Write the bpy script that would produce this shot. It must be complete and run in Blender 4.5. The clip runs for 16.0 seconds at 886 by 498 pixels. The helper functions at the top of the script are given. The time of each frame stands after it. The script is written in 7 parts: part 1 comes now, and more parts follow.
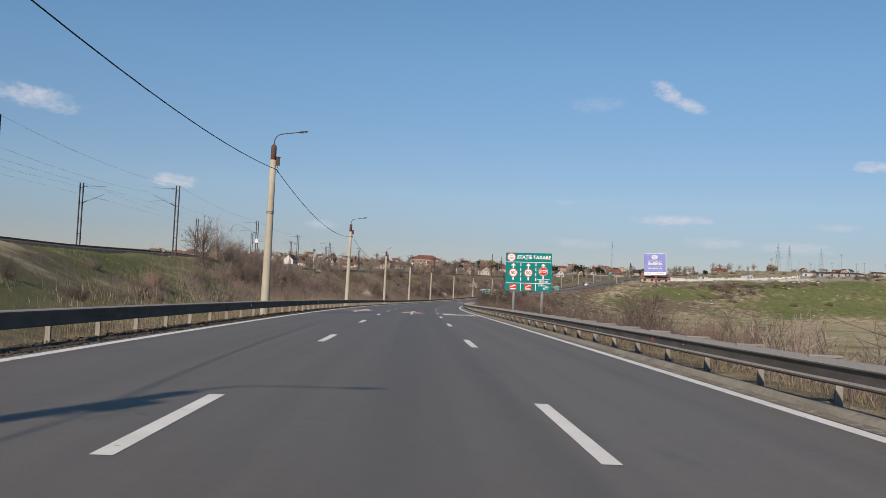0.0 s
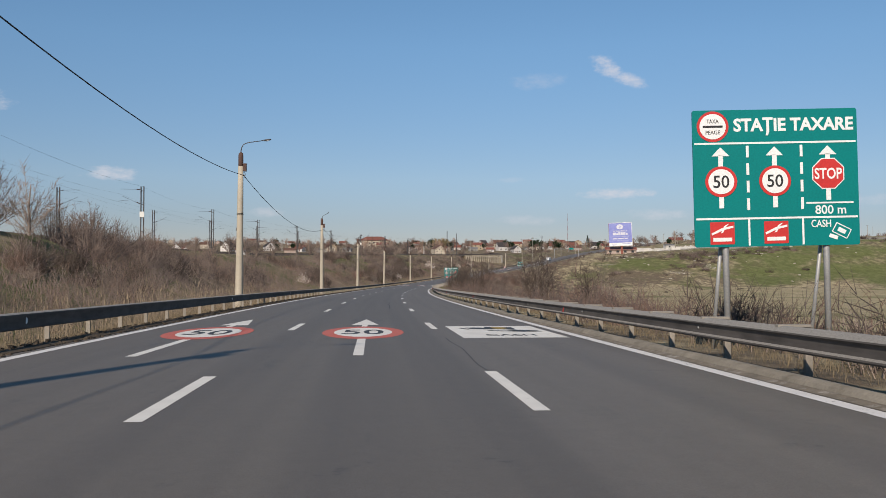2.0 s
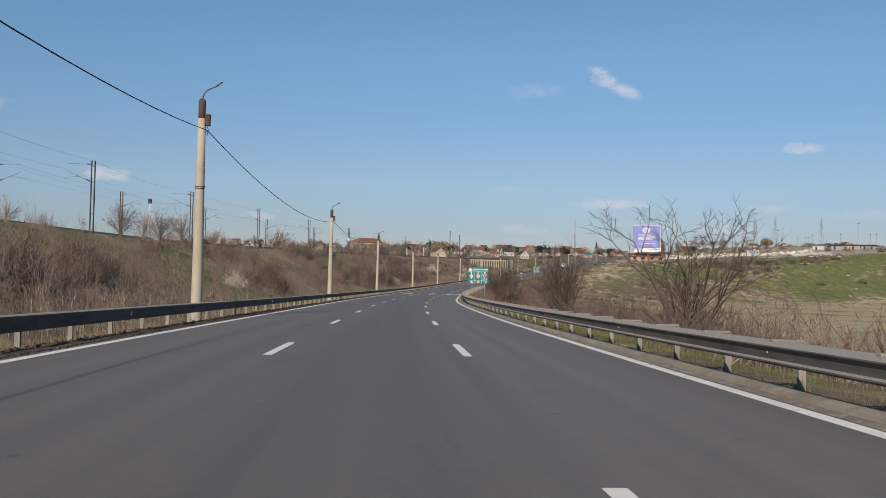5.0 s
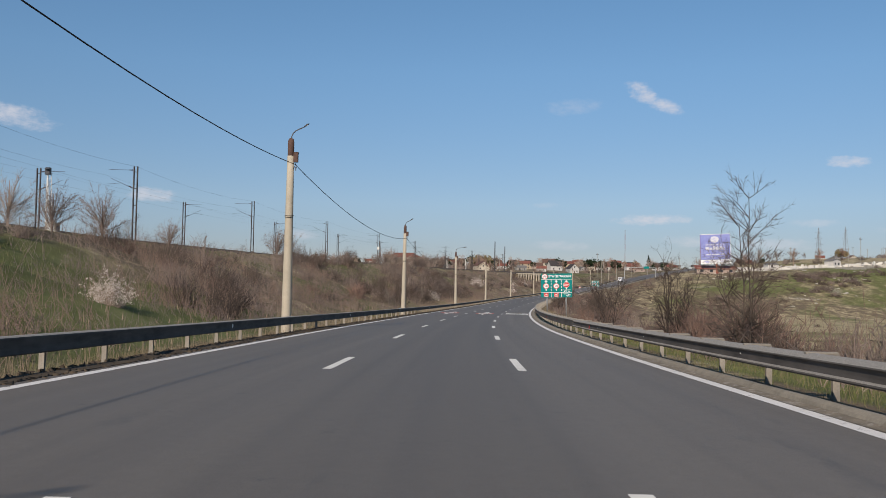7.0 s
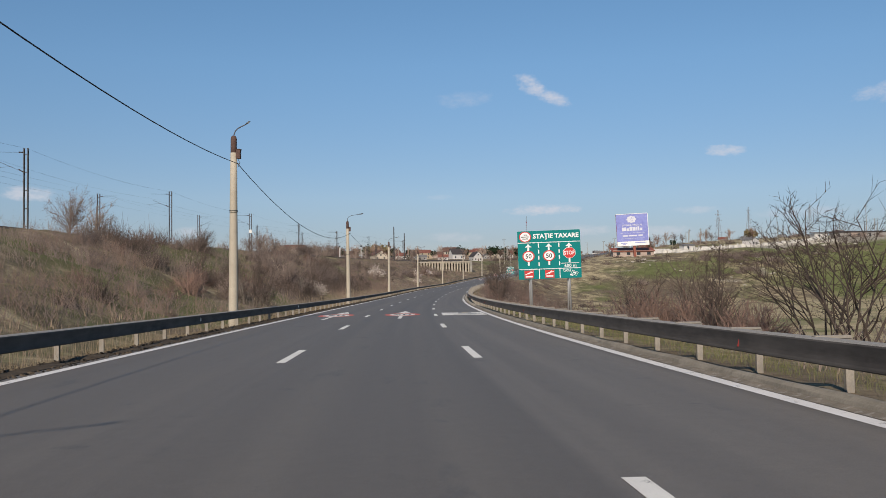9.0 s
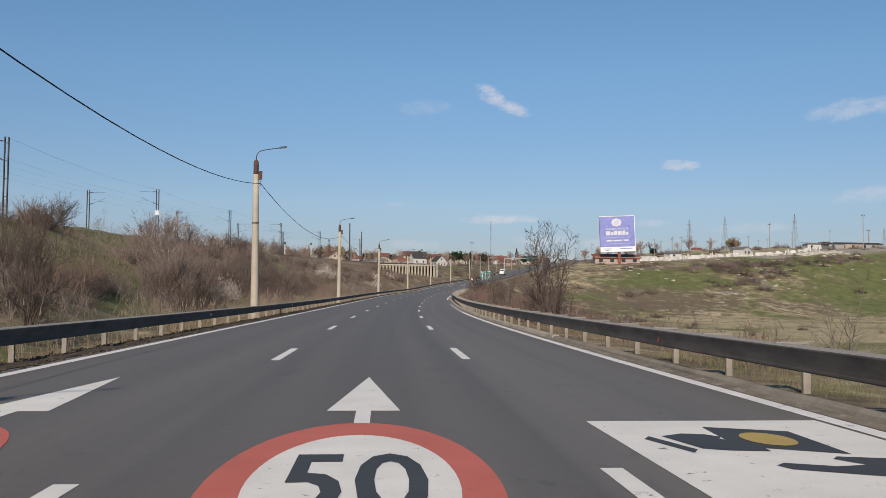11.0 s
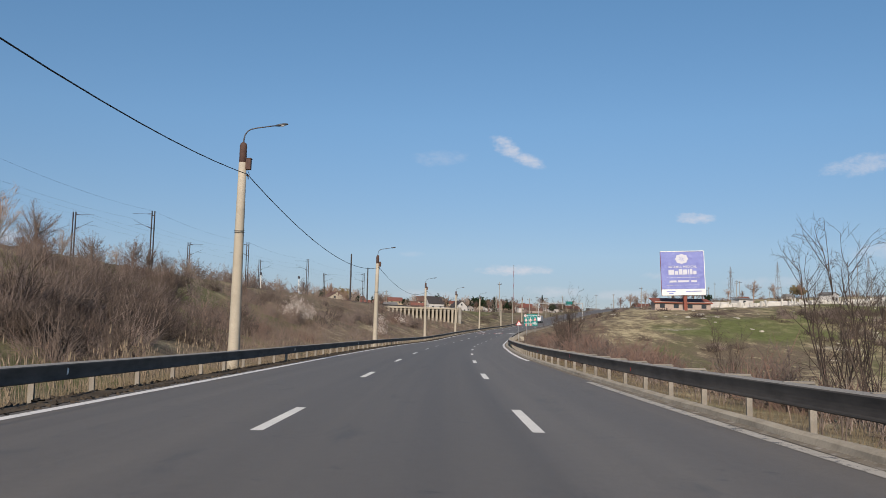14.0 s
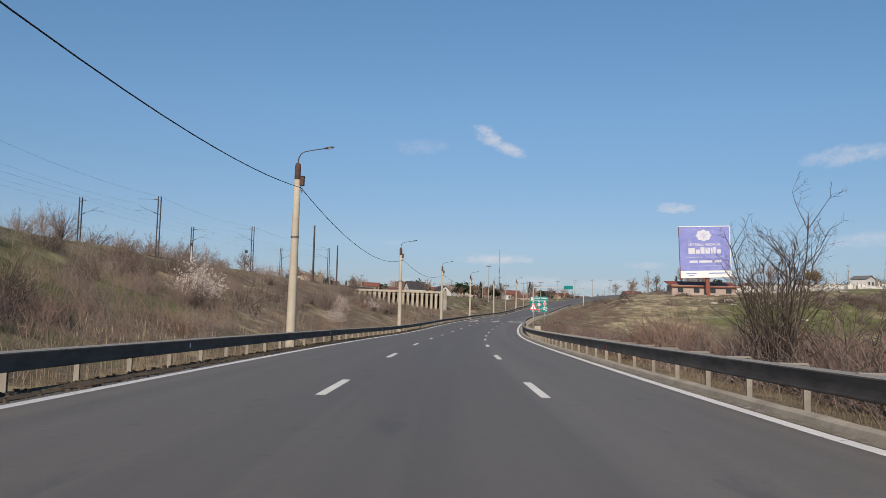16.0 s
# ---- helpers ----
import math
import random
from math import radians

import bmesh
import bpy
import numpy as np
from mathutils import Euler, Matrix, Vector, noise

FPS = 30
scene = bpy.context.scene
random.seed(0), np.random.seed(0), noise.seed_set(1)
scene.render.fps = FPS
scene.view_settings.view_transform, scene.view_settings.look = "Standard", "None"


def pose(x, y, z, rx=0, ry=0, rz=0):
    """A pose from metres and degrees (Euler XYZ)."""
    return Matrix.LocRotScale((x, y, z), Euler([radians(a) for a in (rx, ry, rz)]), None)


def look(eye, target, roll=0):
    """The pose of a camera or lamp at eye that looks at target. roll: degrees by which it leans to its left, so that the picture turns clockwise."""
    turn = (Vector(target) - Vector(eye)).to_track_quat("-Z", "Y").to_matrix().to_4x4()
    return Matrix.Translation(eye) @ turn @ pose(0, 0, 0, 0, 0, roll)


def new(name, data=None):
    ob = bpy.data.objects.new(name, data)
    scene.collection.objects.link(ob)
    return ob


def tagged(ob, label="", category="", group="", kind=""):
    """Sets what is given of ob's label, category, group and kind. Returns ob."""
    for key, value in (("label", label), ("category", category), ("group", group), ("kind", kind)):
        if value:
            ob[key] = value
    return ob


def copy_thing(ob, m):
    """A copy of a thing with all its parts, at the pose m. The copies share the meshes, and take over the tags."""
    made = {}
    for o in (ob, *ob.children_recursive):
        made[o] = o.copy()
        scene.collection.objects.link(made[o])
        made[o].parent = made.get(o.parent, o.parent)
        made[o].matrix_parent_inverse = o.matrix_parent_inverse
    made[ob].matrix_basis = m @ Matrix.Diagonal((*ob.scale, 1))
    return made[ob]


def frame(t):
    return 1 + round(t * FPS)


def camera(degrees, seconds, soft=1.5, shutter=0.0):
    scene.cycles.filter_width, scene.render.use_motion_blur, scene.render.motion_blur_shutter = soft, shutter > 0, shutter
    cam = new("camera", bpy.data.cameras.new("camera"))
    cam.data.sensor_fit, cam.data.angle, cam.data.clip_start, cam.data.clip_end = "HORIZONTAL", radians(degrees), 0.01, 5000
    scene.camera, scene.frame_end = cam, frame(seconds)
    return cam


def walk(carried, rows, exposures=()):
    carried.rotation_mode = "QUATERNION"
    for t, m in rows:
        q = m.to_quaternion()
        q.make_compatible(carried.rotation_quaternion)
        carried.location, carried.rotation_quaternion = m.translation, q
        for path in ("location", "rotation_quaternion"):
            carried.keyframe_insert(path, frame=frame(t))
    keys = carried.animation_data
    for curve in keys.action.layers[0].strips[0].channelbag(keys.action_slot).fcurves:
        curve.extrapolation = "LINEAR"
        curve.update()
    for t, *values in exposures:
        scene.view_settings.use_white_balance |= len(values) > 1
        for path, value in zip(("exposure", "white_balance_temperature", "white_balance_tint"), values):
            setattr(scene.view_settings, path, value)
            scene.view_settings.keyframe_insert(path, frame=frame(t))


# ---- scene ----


def eye(x, y, z, yaw, pitch, lean):
    """A camera pose: place, heading to the left of +y, tilt up and lean, in degrees."""
    a, b = radians(yaw), radians(pitch)
    ahead = (-math.sin(a) * math.cos(b), math.cos(a) * math.cos(b), math.sin(b))
    return look((x, y, z), (x + ahead[0], y + ahead[1], z + ahead[2]), lean)


cam = camera(53.48, 16.0, soft=0.75)
PATH = [
    (0.0, eye(0.252, -0.804, 1.258, -2.100, 2.256, 2.747)),
    (0.5, eye(0.311, 9.916, 1.123, -2.988, 1.908, 1.645)),
    (1.0, eye(0.358, 20.763, 0.974, -3.893, 2.082, 0.910)),
    (1.5, eye(0.424, 31.590, 0.813, -4.481, 1.275, 0.080)),
    (2.0, eye(0.482, 42.348, 0.641, -5.493, 1.138, 0.141)),
    (2.5, eye(0.630, 53.241, 0.455, -5.181, 1.001, 0.302)),
    (3.0, eye(0.822, 64.356, 0.253, -6.431, 1.074, -0.441)),
    (3.5, eye(1.106, 75.436, 0.040, -6.244, 1.208, -0.015)),
    (4.0, eye(1.445, 86.473, -0.173, -6.101, 1.342, 0.411)),
    (4.5, eye(1.848, 97.506, -0.385, -6.002, 1.477, 0.837)),
    (5.0, eye(2.325, 108.570, -0.598, -5.934, 1.611, 1.263)),
    (5.5, eye(2.879, 119.705, -0.813, -5.871, 1.745, 1.689)),
    (6.0, eye(3.586, 130.880, -1.028, -5.393, 4.189, 2.620)),
    (6.5, eye(4.289, 141.899, -1.240, -4.393, 2.420, 0.606)),
    (7.0, eye(5.005, 152.884, -1.440, -3.315, 2.695, 0.950)),
    (7.5, eye(5.717, 163.955, -1.629, -6.271, 1.981, 1.448)),
    (8.0, eye(6.579, 175.308, -1.808, -10.430, 0.838, -1.568)),
    (8.5, eye(7.465, 186.503, -1.969, -9.339, 2.138, -1.116)),
    (9.0, eye(8.609, 197.638, -2.116, -10.151, 2.257, -0.806)),
    (9.5, eye(9.884, 208.694, -2.248, -10.972, 2.377, -0.497)),
    (10.0, eye(11.278, 219.682, -2.365, -11.713, 2.496, -0.187)),
    (10.5, eye(12.776, 230.614, -2.468, -12.375, 2.615, 0.123)),
    (11.0, eye(14.363, 241.500, -2.556, -12.959, 2.735, 0.432)),
    (11.5, eye(16.123, 252.348, -2.630, -13.808, 2.892, 0.063)),
    (12.0, eye(17.933, 263.119, -2.690, -13.108, 2.265, 2.117)),
    (12.5, eye(19.861, 273.848, -2.736, -11.371, 3.858, 1.889)),
    (13.0, eye(21.775, 284.470, -2.766, -12.044, 3.138, 1.518)),
    (13.5, eye(23.825, 295.092, -2.774, -12.267, 4.727, 3.106)),
    (14.0, eye(25.887, 305.674, -2.761, -11.985, 5.993, 1.202)),
    (14.5, eye(27.994, 316.041, -2.726, -11.862, 5.999, 0.452)),
    (15.0, eye(30.120, 326.329, -2.670, -12.537, 5.887, 0.419)),
    (15.5, eye(32.264, 336.551, -2.594, -12.632, 5.419, 1.003)),
    (16.0, eye(34.482, 346.705, -2.498, -13.229, 5.290, 1.308)),
]
walk(cam, PATH, exposures=[(0.0, 0.03), (8.5, 0.02), (11.0, 0.03), (12.0, -0.01), (13.5, 0.07), (16.0, 0.04)])

# ---- light ----
SUN_TO = Vector((-0.317, -0.797, 0.515)).normalized()
SUN_EL = math.asin(SUN_TO.z)
SUN_AZ = math.atan2(SUN_TO.x, SUN_TO.y)

# clouds: heading and height in degrees, half width, half height, slant, density
CLOUDS = [
    (16.1, 12.6, 1.0, 0.60, -0.40, 0.85), (17.5, 11.8, 1.1, 0.50, -0.20, 0.75), (11.8, 11.9, 1.9, 0.5, 0.05, 0.22),
    (-23.3, 9.8, 2.6, 0.65, -0.12, 0.75), (-15.2, 5.6, 1.9, 0.42, 0.0, 0.8), (16.7, 4.7, 2.4, 0.36, 0.0, 0.75),
    (28.2, 8.0, 1.2, 0.36, -0.05, 0.8), (38.3, 10.9, 2.6, 0.6, 0.08, 0.55), (39.2, 5.9, 2.4, 0.5, 0.1, 0.4),
    (26.2, 4.4, 1.6, 0.25, 0.0, 0.35), (19.4, 3.3, 2.2, 0.35, 0.0, 0.45), (11.0, 3.0, 2.0, 0.35, 0.0, 0.3),
    (-6.0, 3.4, 1.3, 0.35, 0.0, 0.4), (32.5, 4.0, 2.8, 0.35, 0.03, 0.3), (24.0, 3.1, 2.5, 0.4, 0.0, 0.4), (10.0, 5.6, 0.9, 0.2, 0.0, 0.2),
]


def make_world():
    w = bpy.data.worlds.new("spring_sky")
    scene.world = w
    w.use_nodes = True
    nt = w.node_tree
    nt.nodes.clear()
    sky = nt.nodes.new("ShaderNodeTexSky")
    sky.sky_type = "NISHITA"
    sky.sun_disc = False
    sky.sun_elevation, sky.sun_rotation = SUN_EL, SUN_AZ
    sky.altitude, sky.air_density, sky.dust_density, sky.ozone_density = 100, 0.9, 0.0, 3.0

    def m(op, a, b=None, c=None):
        n = nt.nodes.new("ShaderNodeMath")
        n.operation = op
        for k, v in enumerate((a, b, c)):
            if v is None:
                continue
            if isinstance(v, (int, float)):
                n.inputs[k].default_value = v
            else:
                nt.links.new(v, n.inputs[k])
        return n.outputs[0]

    tc = nt.nodes.new("ShaderNodeTexCoord")
    sep = nt.nodes.new("ShaderNodeSeparateXYZ")
    nt.links.new(tc.outputs["Generated"], sep.inputs[0])
    az = m("MULTIPLY", m("ARCTAN2", sep.outputs[0], sep.outputs[1]), 57.29578)
    el = m("MULTIPLY", m("ARCSINE", sep.outputs[2]), 57.29578)
    comb = nt.nodes.new("ShaderNodeCombineXYZ")
    nt.links.new(m("MULTIPLY", az, 0.55), comb.inputs[0])
    nt.links.new(el, comb.inputs[1])
    ns = nt.nodes.new("ShaderNodeTexNoise")
    ns.inputs["Scale"].default_value, ns.inputs["Detail"].default_value, ns.inputs["Roughness"].default_value = 1.7, 8, 0.66
    nt.links.new(comb.outputs[0], ns.inputs["Vector"])
    wob = m("MULTIPLY", m("SUBTRACT", ns.outputs["Fac"], 0.5), 3.6)
    total = None
    for a, e, hw, hh, slant, dens in CLOUDS:
        dx = m("MULTIPLY", m("SUBTRACT", az, a), 1.0 / hw)
        dy = m("MULTIPLY", m("SUBTRACT", m("SUBTRACT", el, e), m("MULTIPLY", m("SUBTRACT", az, a), slant)), 1.0 / hh)
        r2 = m("ADD", m("MULTIPLY", dx, dx), m("MULTIPLY", dy, dy))
        v = m("ADD", m("SUBTRACT", 1.0, r2), wob)
        mask = nt.nodes.new("ShaderNodeMapRange")
        mask.interpolation_type = "SMOOTHSTEP"
        mask.inputs["From Min"].default_value, mask.inputs["From Max"].default_value = -0.35, 1.7
        mask.inputs["To Min"].default_value, mask.inputs["To Max"].default_value = 0.0, dens
        nt.links.new(v, mask.inputs["Value"])
        total = mask.outputs[0] if total is None else m("MAXIMUM", total, mask.outputs[0])
    mix = nt.nodes.new("ShaderNodeMix")
    mix.data_type = "RGBA"
    nt.links.new(total, mix.inputs["Factor"])
    # haze: warmer and dimmer near the horizon, clearer above
    clear = nt.nodes.new("ShaderNodeValToRGB")
    steps = [(0.0, (0.300, 0.276, 0.335)), (0.10, (0.362, 0.342, 0.382)), (0.2, (0.470, 0.455, 0.470)), (0.5, (0.56, 0.635, 0.64)), (1.0, (0.58, 0.76, 0.77))]
    while len(clear.color_ramp.elements) < len(steps):
        clear.color_ramp.elements.new(0.5)
    for e, (p, c) in zip(clear.color_ramp.elements, steps):
        e.position, e.color = p, (*c, 1)
    nt.links.new(m("MULTIPLY", el, 1.0 / 28.0), clear.inputs[0])
    tint = nt.nodes.new("ShaderNodeMix")
    tint.data_type, tint.blend_type = "RGBA", "MULTIPLY"
    tint.inputs["Factor"].default_value = 1.0
    nt.links.new(sky.outputs[0], tint.inputs["A"])
    nt.links.new(clear.outputs[0], tint.inputs["B"])
    nt.links.new(tint.outputs["Result"], mix.inputs["A"])
    mix.inputs["B"].default_value = (4.4, 4.35, 4.7, 1)
    bg = nt.nodes.new("ShaderNodeBackground")
    bg.inputs["Strength"].default_value = 0.15
    nt.links.new(mix.outputs["Result"], bg.inputs["Color"])
    out = nt.nodes.new("ShaderNodeOutputWorld")
    nt.links.new(bg.outputs[0], out.inputs["Surface"])


make_world()
sun_data = bpy.data.lights.new("sun", "SUN")
sun_data.energy, sun_data.angle, sun_data.color = 5.0, radians(0.53), (1.0, 0.875, 0.75)
sun = new("sun", sun_data)
sun.matrix_world = look(SUN_TO * 100, (0, 0, 0))

# ---- materials ----
def nodes_of(name):
    mt = bpy.data.materials.new(name)
    mt.use_nodes = True
    nt = mt.node_tree
    return mt, nt, nt.nodes["Principled BSDF"]


def tex_noise(nt, vec, scale, detail=4, rough=0.55, dist=0.0):
    n = nt.nodes.new("ShaderNodeTexNoise")
    n.inputs["Scale"].default_value, n.inputs["Detail"].default_value = scale, detail
    n.inputs["Roughness"].default_value, n.inputs["Distortion"].default_value = rough, dist
    nt.links.new(vec, n.inputs["Vector"])
    return n.outputs["Fac"]


def ramp(nt, fac, stops):
    r = nt.nodes.new("ShaderNodeValToRGB")
    el = r.color_ramp.elements
    while len(el) < len(stops):
        el.new(0.5)
    for e, (p, c) in zip(el, stops):
        e.position, e.color = p, (*c, 1) if len(c) == 3 else c
    nt.links.new(fac, r.inputs[0])
    return r.outputs[0]


def mixc(nt, fac, a, b, mode="MIX"):
    n = nt.nodes.new("ShaderNodeMix")
    n.data_type, n.blend_type = "RGBA", mode
    for key, v in (("Factor", fac), ("A", a), ("B", b)):
        if isinstance(v, (int, float)):
            n.inputs[key].default_value = v
        elif isinstance(v, tuple):
            n.inputs[key].default_value = (*v, 1)
        else:
            nt.links.new(v, n.inputs[key])
    return n.outputs["Result"]


def bump(nt, bsdf, height, strength, distance=0.02):
    b = nt.nodes.new("ShaderNodeBump")
    b.inputs["Strength"].default_value, b.inputs["Distance"].default_value = strength, distance
    nt.links.new(height, b.inputs["Height"])
    nt.links.new(b.outputs[0], bsdf.inputs["Normal"])


def coords(nt, which="Object", scale=(1, 1, 1)):
    t = nt.nodes.new("ShaderNodeTexCoord")
    mp = nt.nodes.new("ShaderNodeMapping")
    mp.inputs["Scale"].default_value = scale
    nt.links.new(t.outputs[which], mp.inputs[0])
    return mp.outputs[0]


def mottled(name, a, b, scale=3.0, rough=0.8, metal=0.0, bumpy=0.3, fine=60.0, vary=0.0, spec=0.3, grime=None):
    """A surface between two colours at two scales, with fine relief; vary: a spread between objects."""
    mt, nt, p = nodes_of(name)
    v = coords(nt)
    big, small = tex_noise(nt, v, scale, 5), tex_noise(nt, v, fine, 3)
    col = mixc(nt, ramp(nt, big, [(0.3, (0, 0, 0)), (0.7, (1, 1, 1))]), a, b)
    col = mixc(nt, 0.35, col, ramp(nt, small, [(0.25, (0.35, 0.35, 0.35)), (0.75, (1, 1, 1))]), "MULTIPLY")
    if grime:
        g = tex_noise(nt, v, scale * 2.3, 8, 0.7)
        col = mixc(nt, ramp(nt, g, [(0.52, (0, 0, 0)), (0.72, (0.8, 0.8, 0.8))]), col, grime)
    if vary:
        oi = nt.nodes.new("ShaderNodeObjectInfo")
        hs = nt.nodes.new("ShaderNodeHueSaturation")
        mr = nt.nodes.new("ShaderNodeMapRange")
        mr.inputs["To Min"].default_value, mr.inputs["To Max"].default_value = 1 - vary, 1 + vary
        nt.links.new(oi.outputs["Random"], mr.inputs["Value"])
        nt.links.new(mr.outputs[0], hs.inputs["Value"])
        nt.links.new(col, hs.inputs["Color"])
        col = hs.outputs[0]
    nt.links.new(col, p.inputs["Base Color"])
    p.inputs["Roughness"].default_value, p.inputs["Metallic"].default_value = rough, metal
    p.inputs["Specular IOR Level"].default_value = spec
    if bumpy:
        bump(nt, p, small, bumpy, 0.01)
    return mt


def asphalt():
    mt, nt, p = nodes_of("asphalt")
    uv = coords(nt, "UV")
    ob = coords(nt)
    streak = tex_noise(nt, coords(nt, "UV", (1.6, 0.012, 1)), 1.0, 4, 0.5)
    patch = tex_noise(nt, coords(nt, "UV", (0.35, 0.05, 1)), 1.0, 4, 0.6)
    grain = tex_noise(nt, ob, 90.0, 2)
    mid = tex_noise(nt, ob, 6.0, 5, 0.65)
    spots = tex_noise(nt, ob, 1.7, 6, 0.75)
    col = mixc(nt, ramp(nt, streak, [(0.32, (0, 0, 0)), (0.68, (1, 1, 1))]), (0.128, 0.110, 0.091), (0.176, 0.152, 0.123))
    col = mixc(nt, ramp(nt, patch, [(0.35, (0, 0, 0)), (0.65, (0.55, 0.55, 0.55))]), col, (0.149, 0.128, 0.104))
    # the wide tar seam and the two wheel tracks of each lane
    sep = nt.nodes.new("ShaderNodeSeparateXYZ")
    nt.links.new(uv, sep.inputs[0])
    wave = nt.nodes.new("ShaderNodeMath")
    wave.operation = "COSINE"
    mul = nt.nodes.new("ShaderNodeMath")
    mul.operation = "MULTIPLY"
    mul.inputs[1].default_value = 2 * math.pi / 1.875
    nt.links.new(sep.outputs[0], mul.inputs[0])
    nt.links.new(mul.outputs[0], wave.inputs[0])
    col = mixc(nt, ramp(nt, wave.outputs[0], [(0.0, (0, 0, 0)), (1.0, (0.14, 0.14, 0.14))]), col, (0.108, 0.095, 0.083))
    col = mixc(nt, ramp(nt, spots, [(0.62, (0, 0, 0)), (0.70, (0.6, 0.6, 0.6))]), col, (0.055, 0.053, 0.051))
    smear = tex_noise(nt, coords(nt, "UV", (0.9, 0.22, 1)), 1.0, 7, 0.72)
    col = mixc(nt, ramp(nt, smear, [(0.60, (0, 0, 0)), (0.68, (0.5, 0.5, 0.5))]), col, (0.07, 0.066, 0.062))
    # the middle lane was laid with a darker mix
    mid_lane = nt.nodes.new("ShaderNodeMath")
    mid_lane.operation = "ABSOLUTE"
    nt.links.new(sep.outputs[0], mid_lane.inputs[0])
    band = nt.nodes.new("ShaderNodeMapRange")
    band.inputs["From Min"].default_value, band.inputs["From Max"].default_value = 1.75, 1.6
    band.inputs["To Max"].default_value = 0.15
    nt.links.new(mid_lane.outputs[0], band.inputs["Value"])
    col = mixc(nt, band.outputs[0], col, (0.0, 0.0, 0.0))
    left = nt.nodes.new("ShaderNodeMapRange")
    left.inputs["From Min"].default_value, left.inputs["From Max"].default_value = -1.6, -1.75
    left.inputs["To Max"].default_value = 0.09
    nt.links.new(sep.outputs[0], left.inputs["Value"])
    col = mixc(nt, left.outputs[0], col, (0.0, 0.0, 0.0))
    col = mixc(nt, 0.45, col, ramp(nt, grain, [(0.3, (0.45, 0.45, 0.45)), (0.7, (1.15, 1.15, 1.15))]), "MULTIPLY")
    col = mixc(nt, 0.2, col, ramp(nt, mid, [(0.3, (0.5, 0.5, 0.5)), (0.7, (1.1, 1.1, 1.1))]), "MULTIPLY")
    nt.links.new(col, p.inputs["Base Color"])
    p.inputs["Roughness"].default_value, p.inputs["Specular IOR Level"].default_value = 0.64, 0.42
    bump(nt, p, grain, 0.35, 0.006)
    return mt


def road_paint(name, colour, worn=0.5):
    mt, nt, p = nodes_of(name)
    ob = coords(nt)
    chip, fine, dirt = tex_noise(nt, ob, 5.0, 9, 0.8), tex_noise(nt, ob, 70.0, 2), tex_noise(nt, ob, 1.3, 4)
    dark = tuple(0.86 * c for c in colour)
    col = mixc(nt, ramp(nt, dirt, [(0.3, (0, 0, 0)), (0.7, (1, 1, 1))]), dark, colour)
    lo = 0.66 - 0.10 * worn
    col = mixc(nt, ramp(nt, chip, [(lo, (0, 0, 0)), (lo + 0.06, (1, 1, 1))]), col, (0.10, 0.10, 0.10))
    col = mixc(nt, 0.2, col, ramp(nt, fine, [(0.3, (0.6, 0.6, 0.6)), (0.7, (1, 1, 1))]), "MULTIPLY")
    nt.links.new(col, p.inputs["Base Color"])
    p.inputs["Roughness"].default_value, p.inputs["Specular IOR Level"].default_value = 0.7, 0.25
    bump(nt, p, fine, 0.2, 0.004)
    return mt


def ground_mat():
    """Soil under dead grass; the attribute 'turf' holds green, straw and bare ground in its channels."""
    mt, nt, p = nodes_of("grassy_ground")
    ob = coords(nt)
    at = nt.nodes.new("ShaderNodeAttribute")
    at.attribute_name = "turf"
    sep = nt.nodes.new("ShaderNodeSeparateColor")
    nt.links.new(at.outputs["Color"], sep.inputs[0])
    huge, big = tex_noise(nt, ob, 0.035, 6, 0.6, 0.4), tex_noise(nt, ob, 0.28, 7, 0.65, 0.3)
    mid, fine = tex_noise(nt, ob, 2.2, 6, 0.7), tex_noise(nt, ob, 14.0, 4, 0.7)
    brown = ramp(nt, mid, [(0.25, (0.085, 0.066, 0.047)), (0.5, (0.150, 0.117, 0.080)), (0.75, (0.225, 0.178, 0.122))])
    straw = ramp(nt, big, [(0.28, (0.245, 0.202, 0.112)), (0.5, (0.365, 0.302, 0.180)), (0.72, (0.460, 0.388, 0.245))])
    green = ramp(nt, big, [(0.25, (0.082, 0.092, 0.032)), (0.5, (0.125, 0.138, 0.052)), (0.75, (0.190, 0.188, 0.084))])
    bare = ramp(nt, mid, [(0.3, (0.19, 0.165, 0.13)), (0.7, (0.40, 0.365, 0.30))])

    def gate(src, level):
        a = nt.nodes.new("ShaderNodeMath")
        a.operation = "ADD"
        nt.links.new(src, a.inputs[0])
        nt.links.new(level, a.inputs[1])
        return ramp_half(a.outputs[0])

    def ramp_half(v):
        r = nt.nodes.new("ShaderNodeMapRange")
        r.interpolation_type = "SMOOTHSTEP"
        r.inputs["From Min"].default_value, r.inputs["From Max"].default_value = 0.86, 1.12
        nt.links.new(v, r.inputs["Value"])
        return r.outputs[0]

    col = mixc(nt, gate(big, sep.outputs[1]), brown, straw)
    col = mixc(nt, gate(huge, sep.outputs[0]), col, green)
    col = mixc(nt, gate(mid, sep.outputs[2]), col, bare)
    col = mixc(nt, 0.55, col, ramp(nt, fine, [(0.25, (0.35, 0.35, 0.35)), (0.7, (1.2, 1.2, 1.2))]), "MULTIPLY")
    nt.links.new(col, p.inputs["Base Color"])
    p.inputs["Roughness"].default_value, p.inputs["Specular IOR Level"].default_value = 0.95, 0.1
    bump(nt, p, fine, 0.6, 0.08)
    return mt



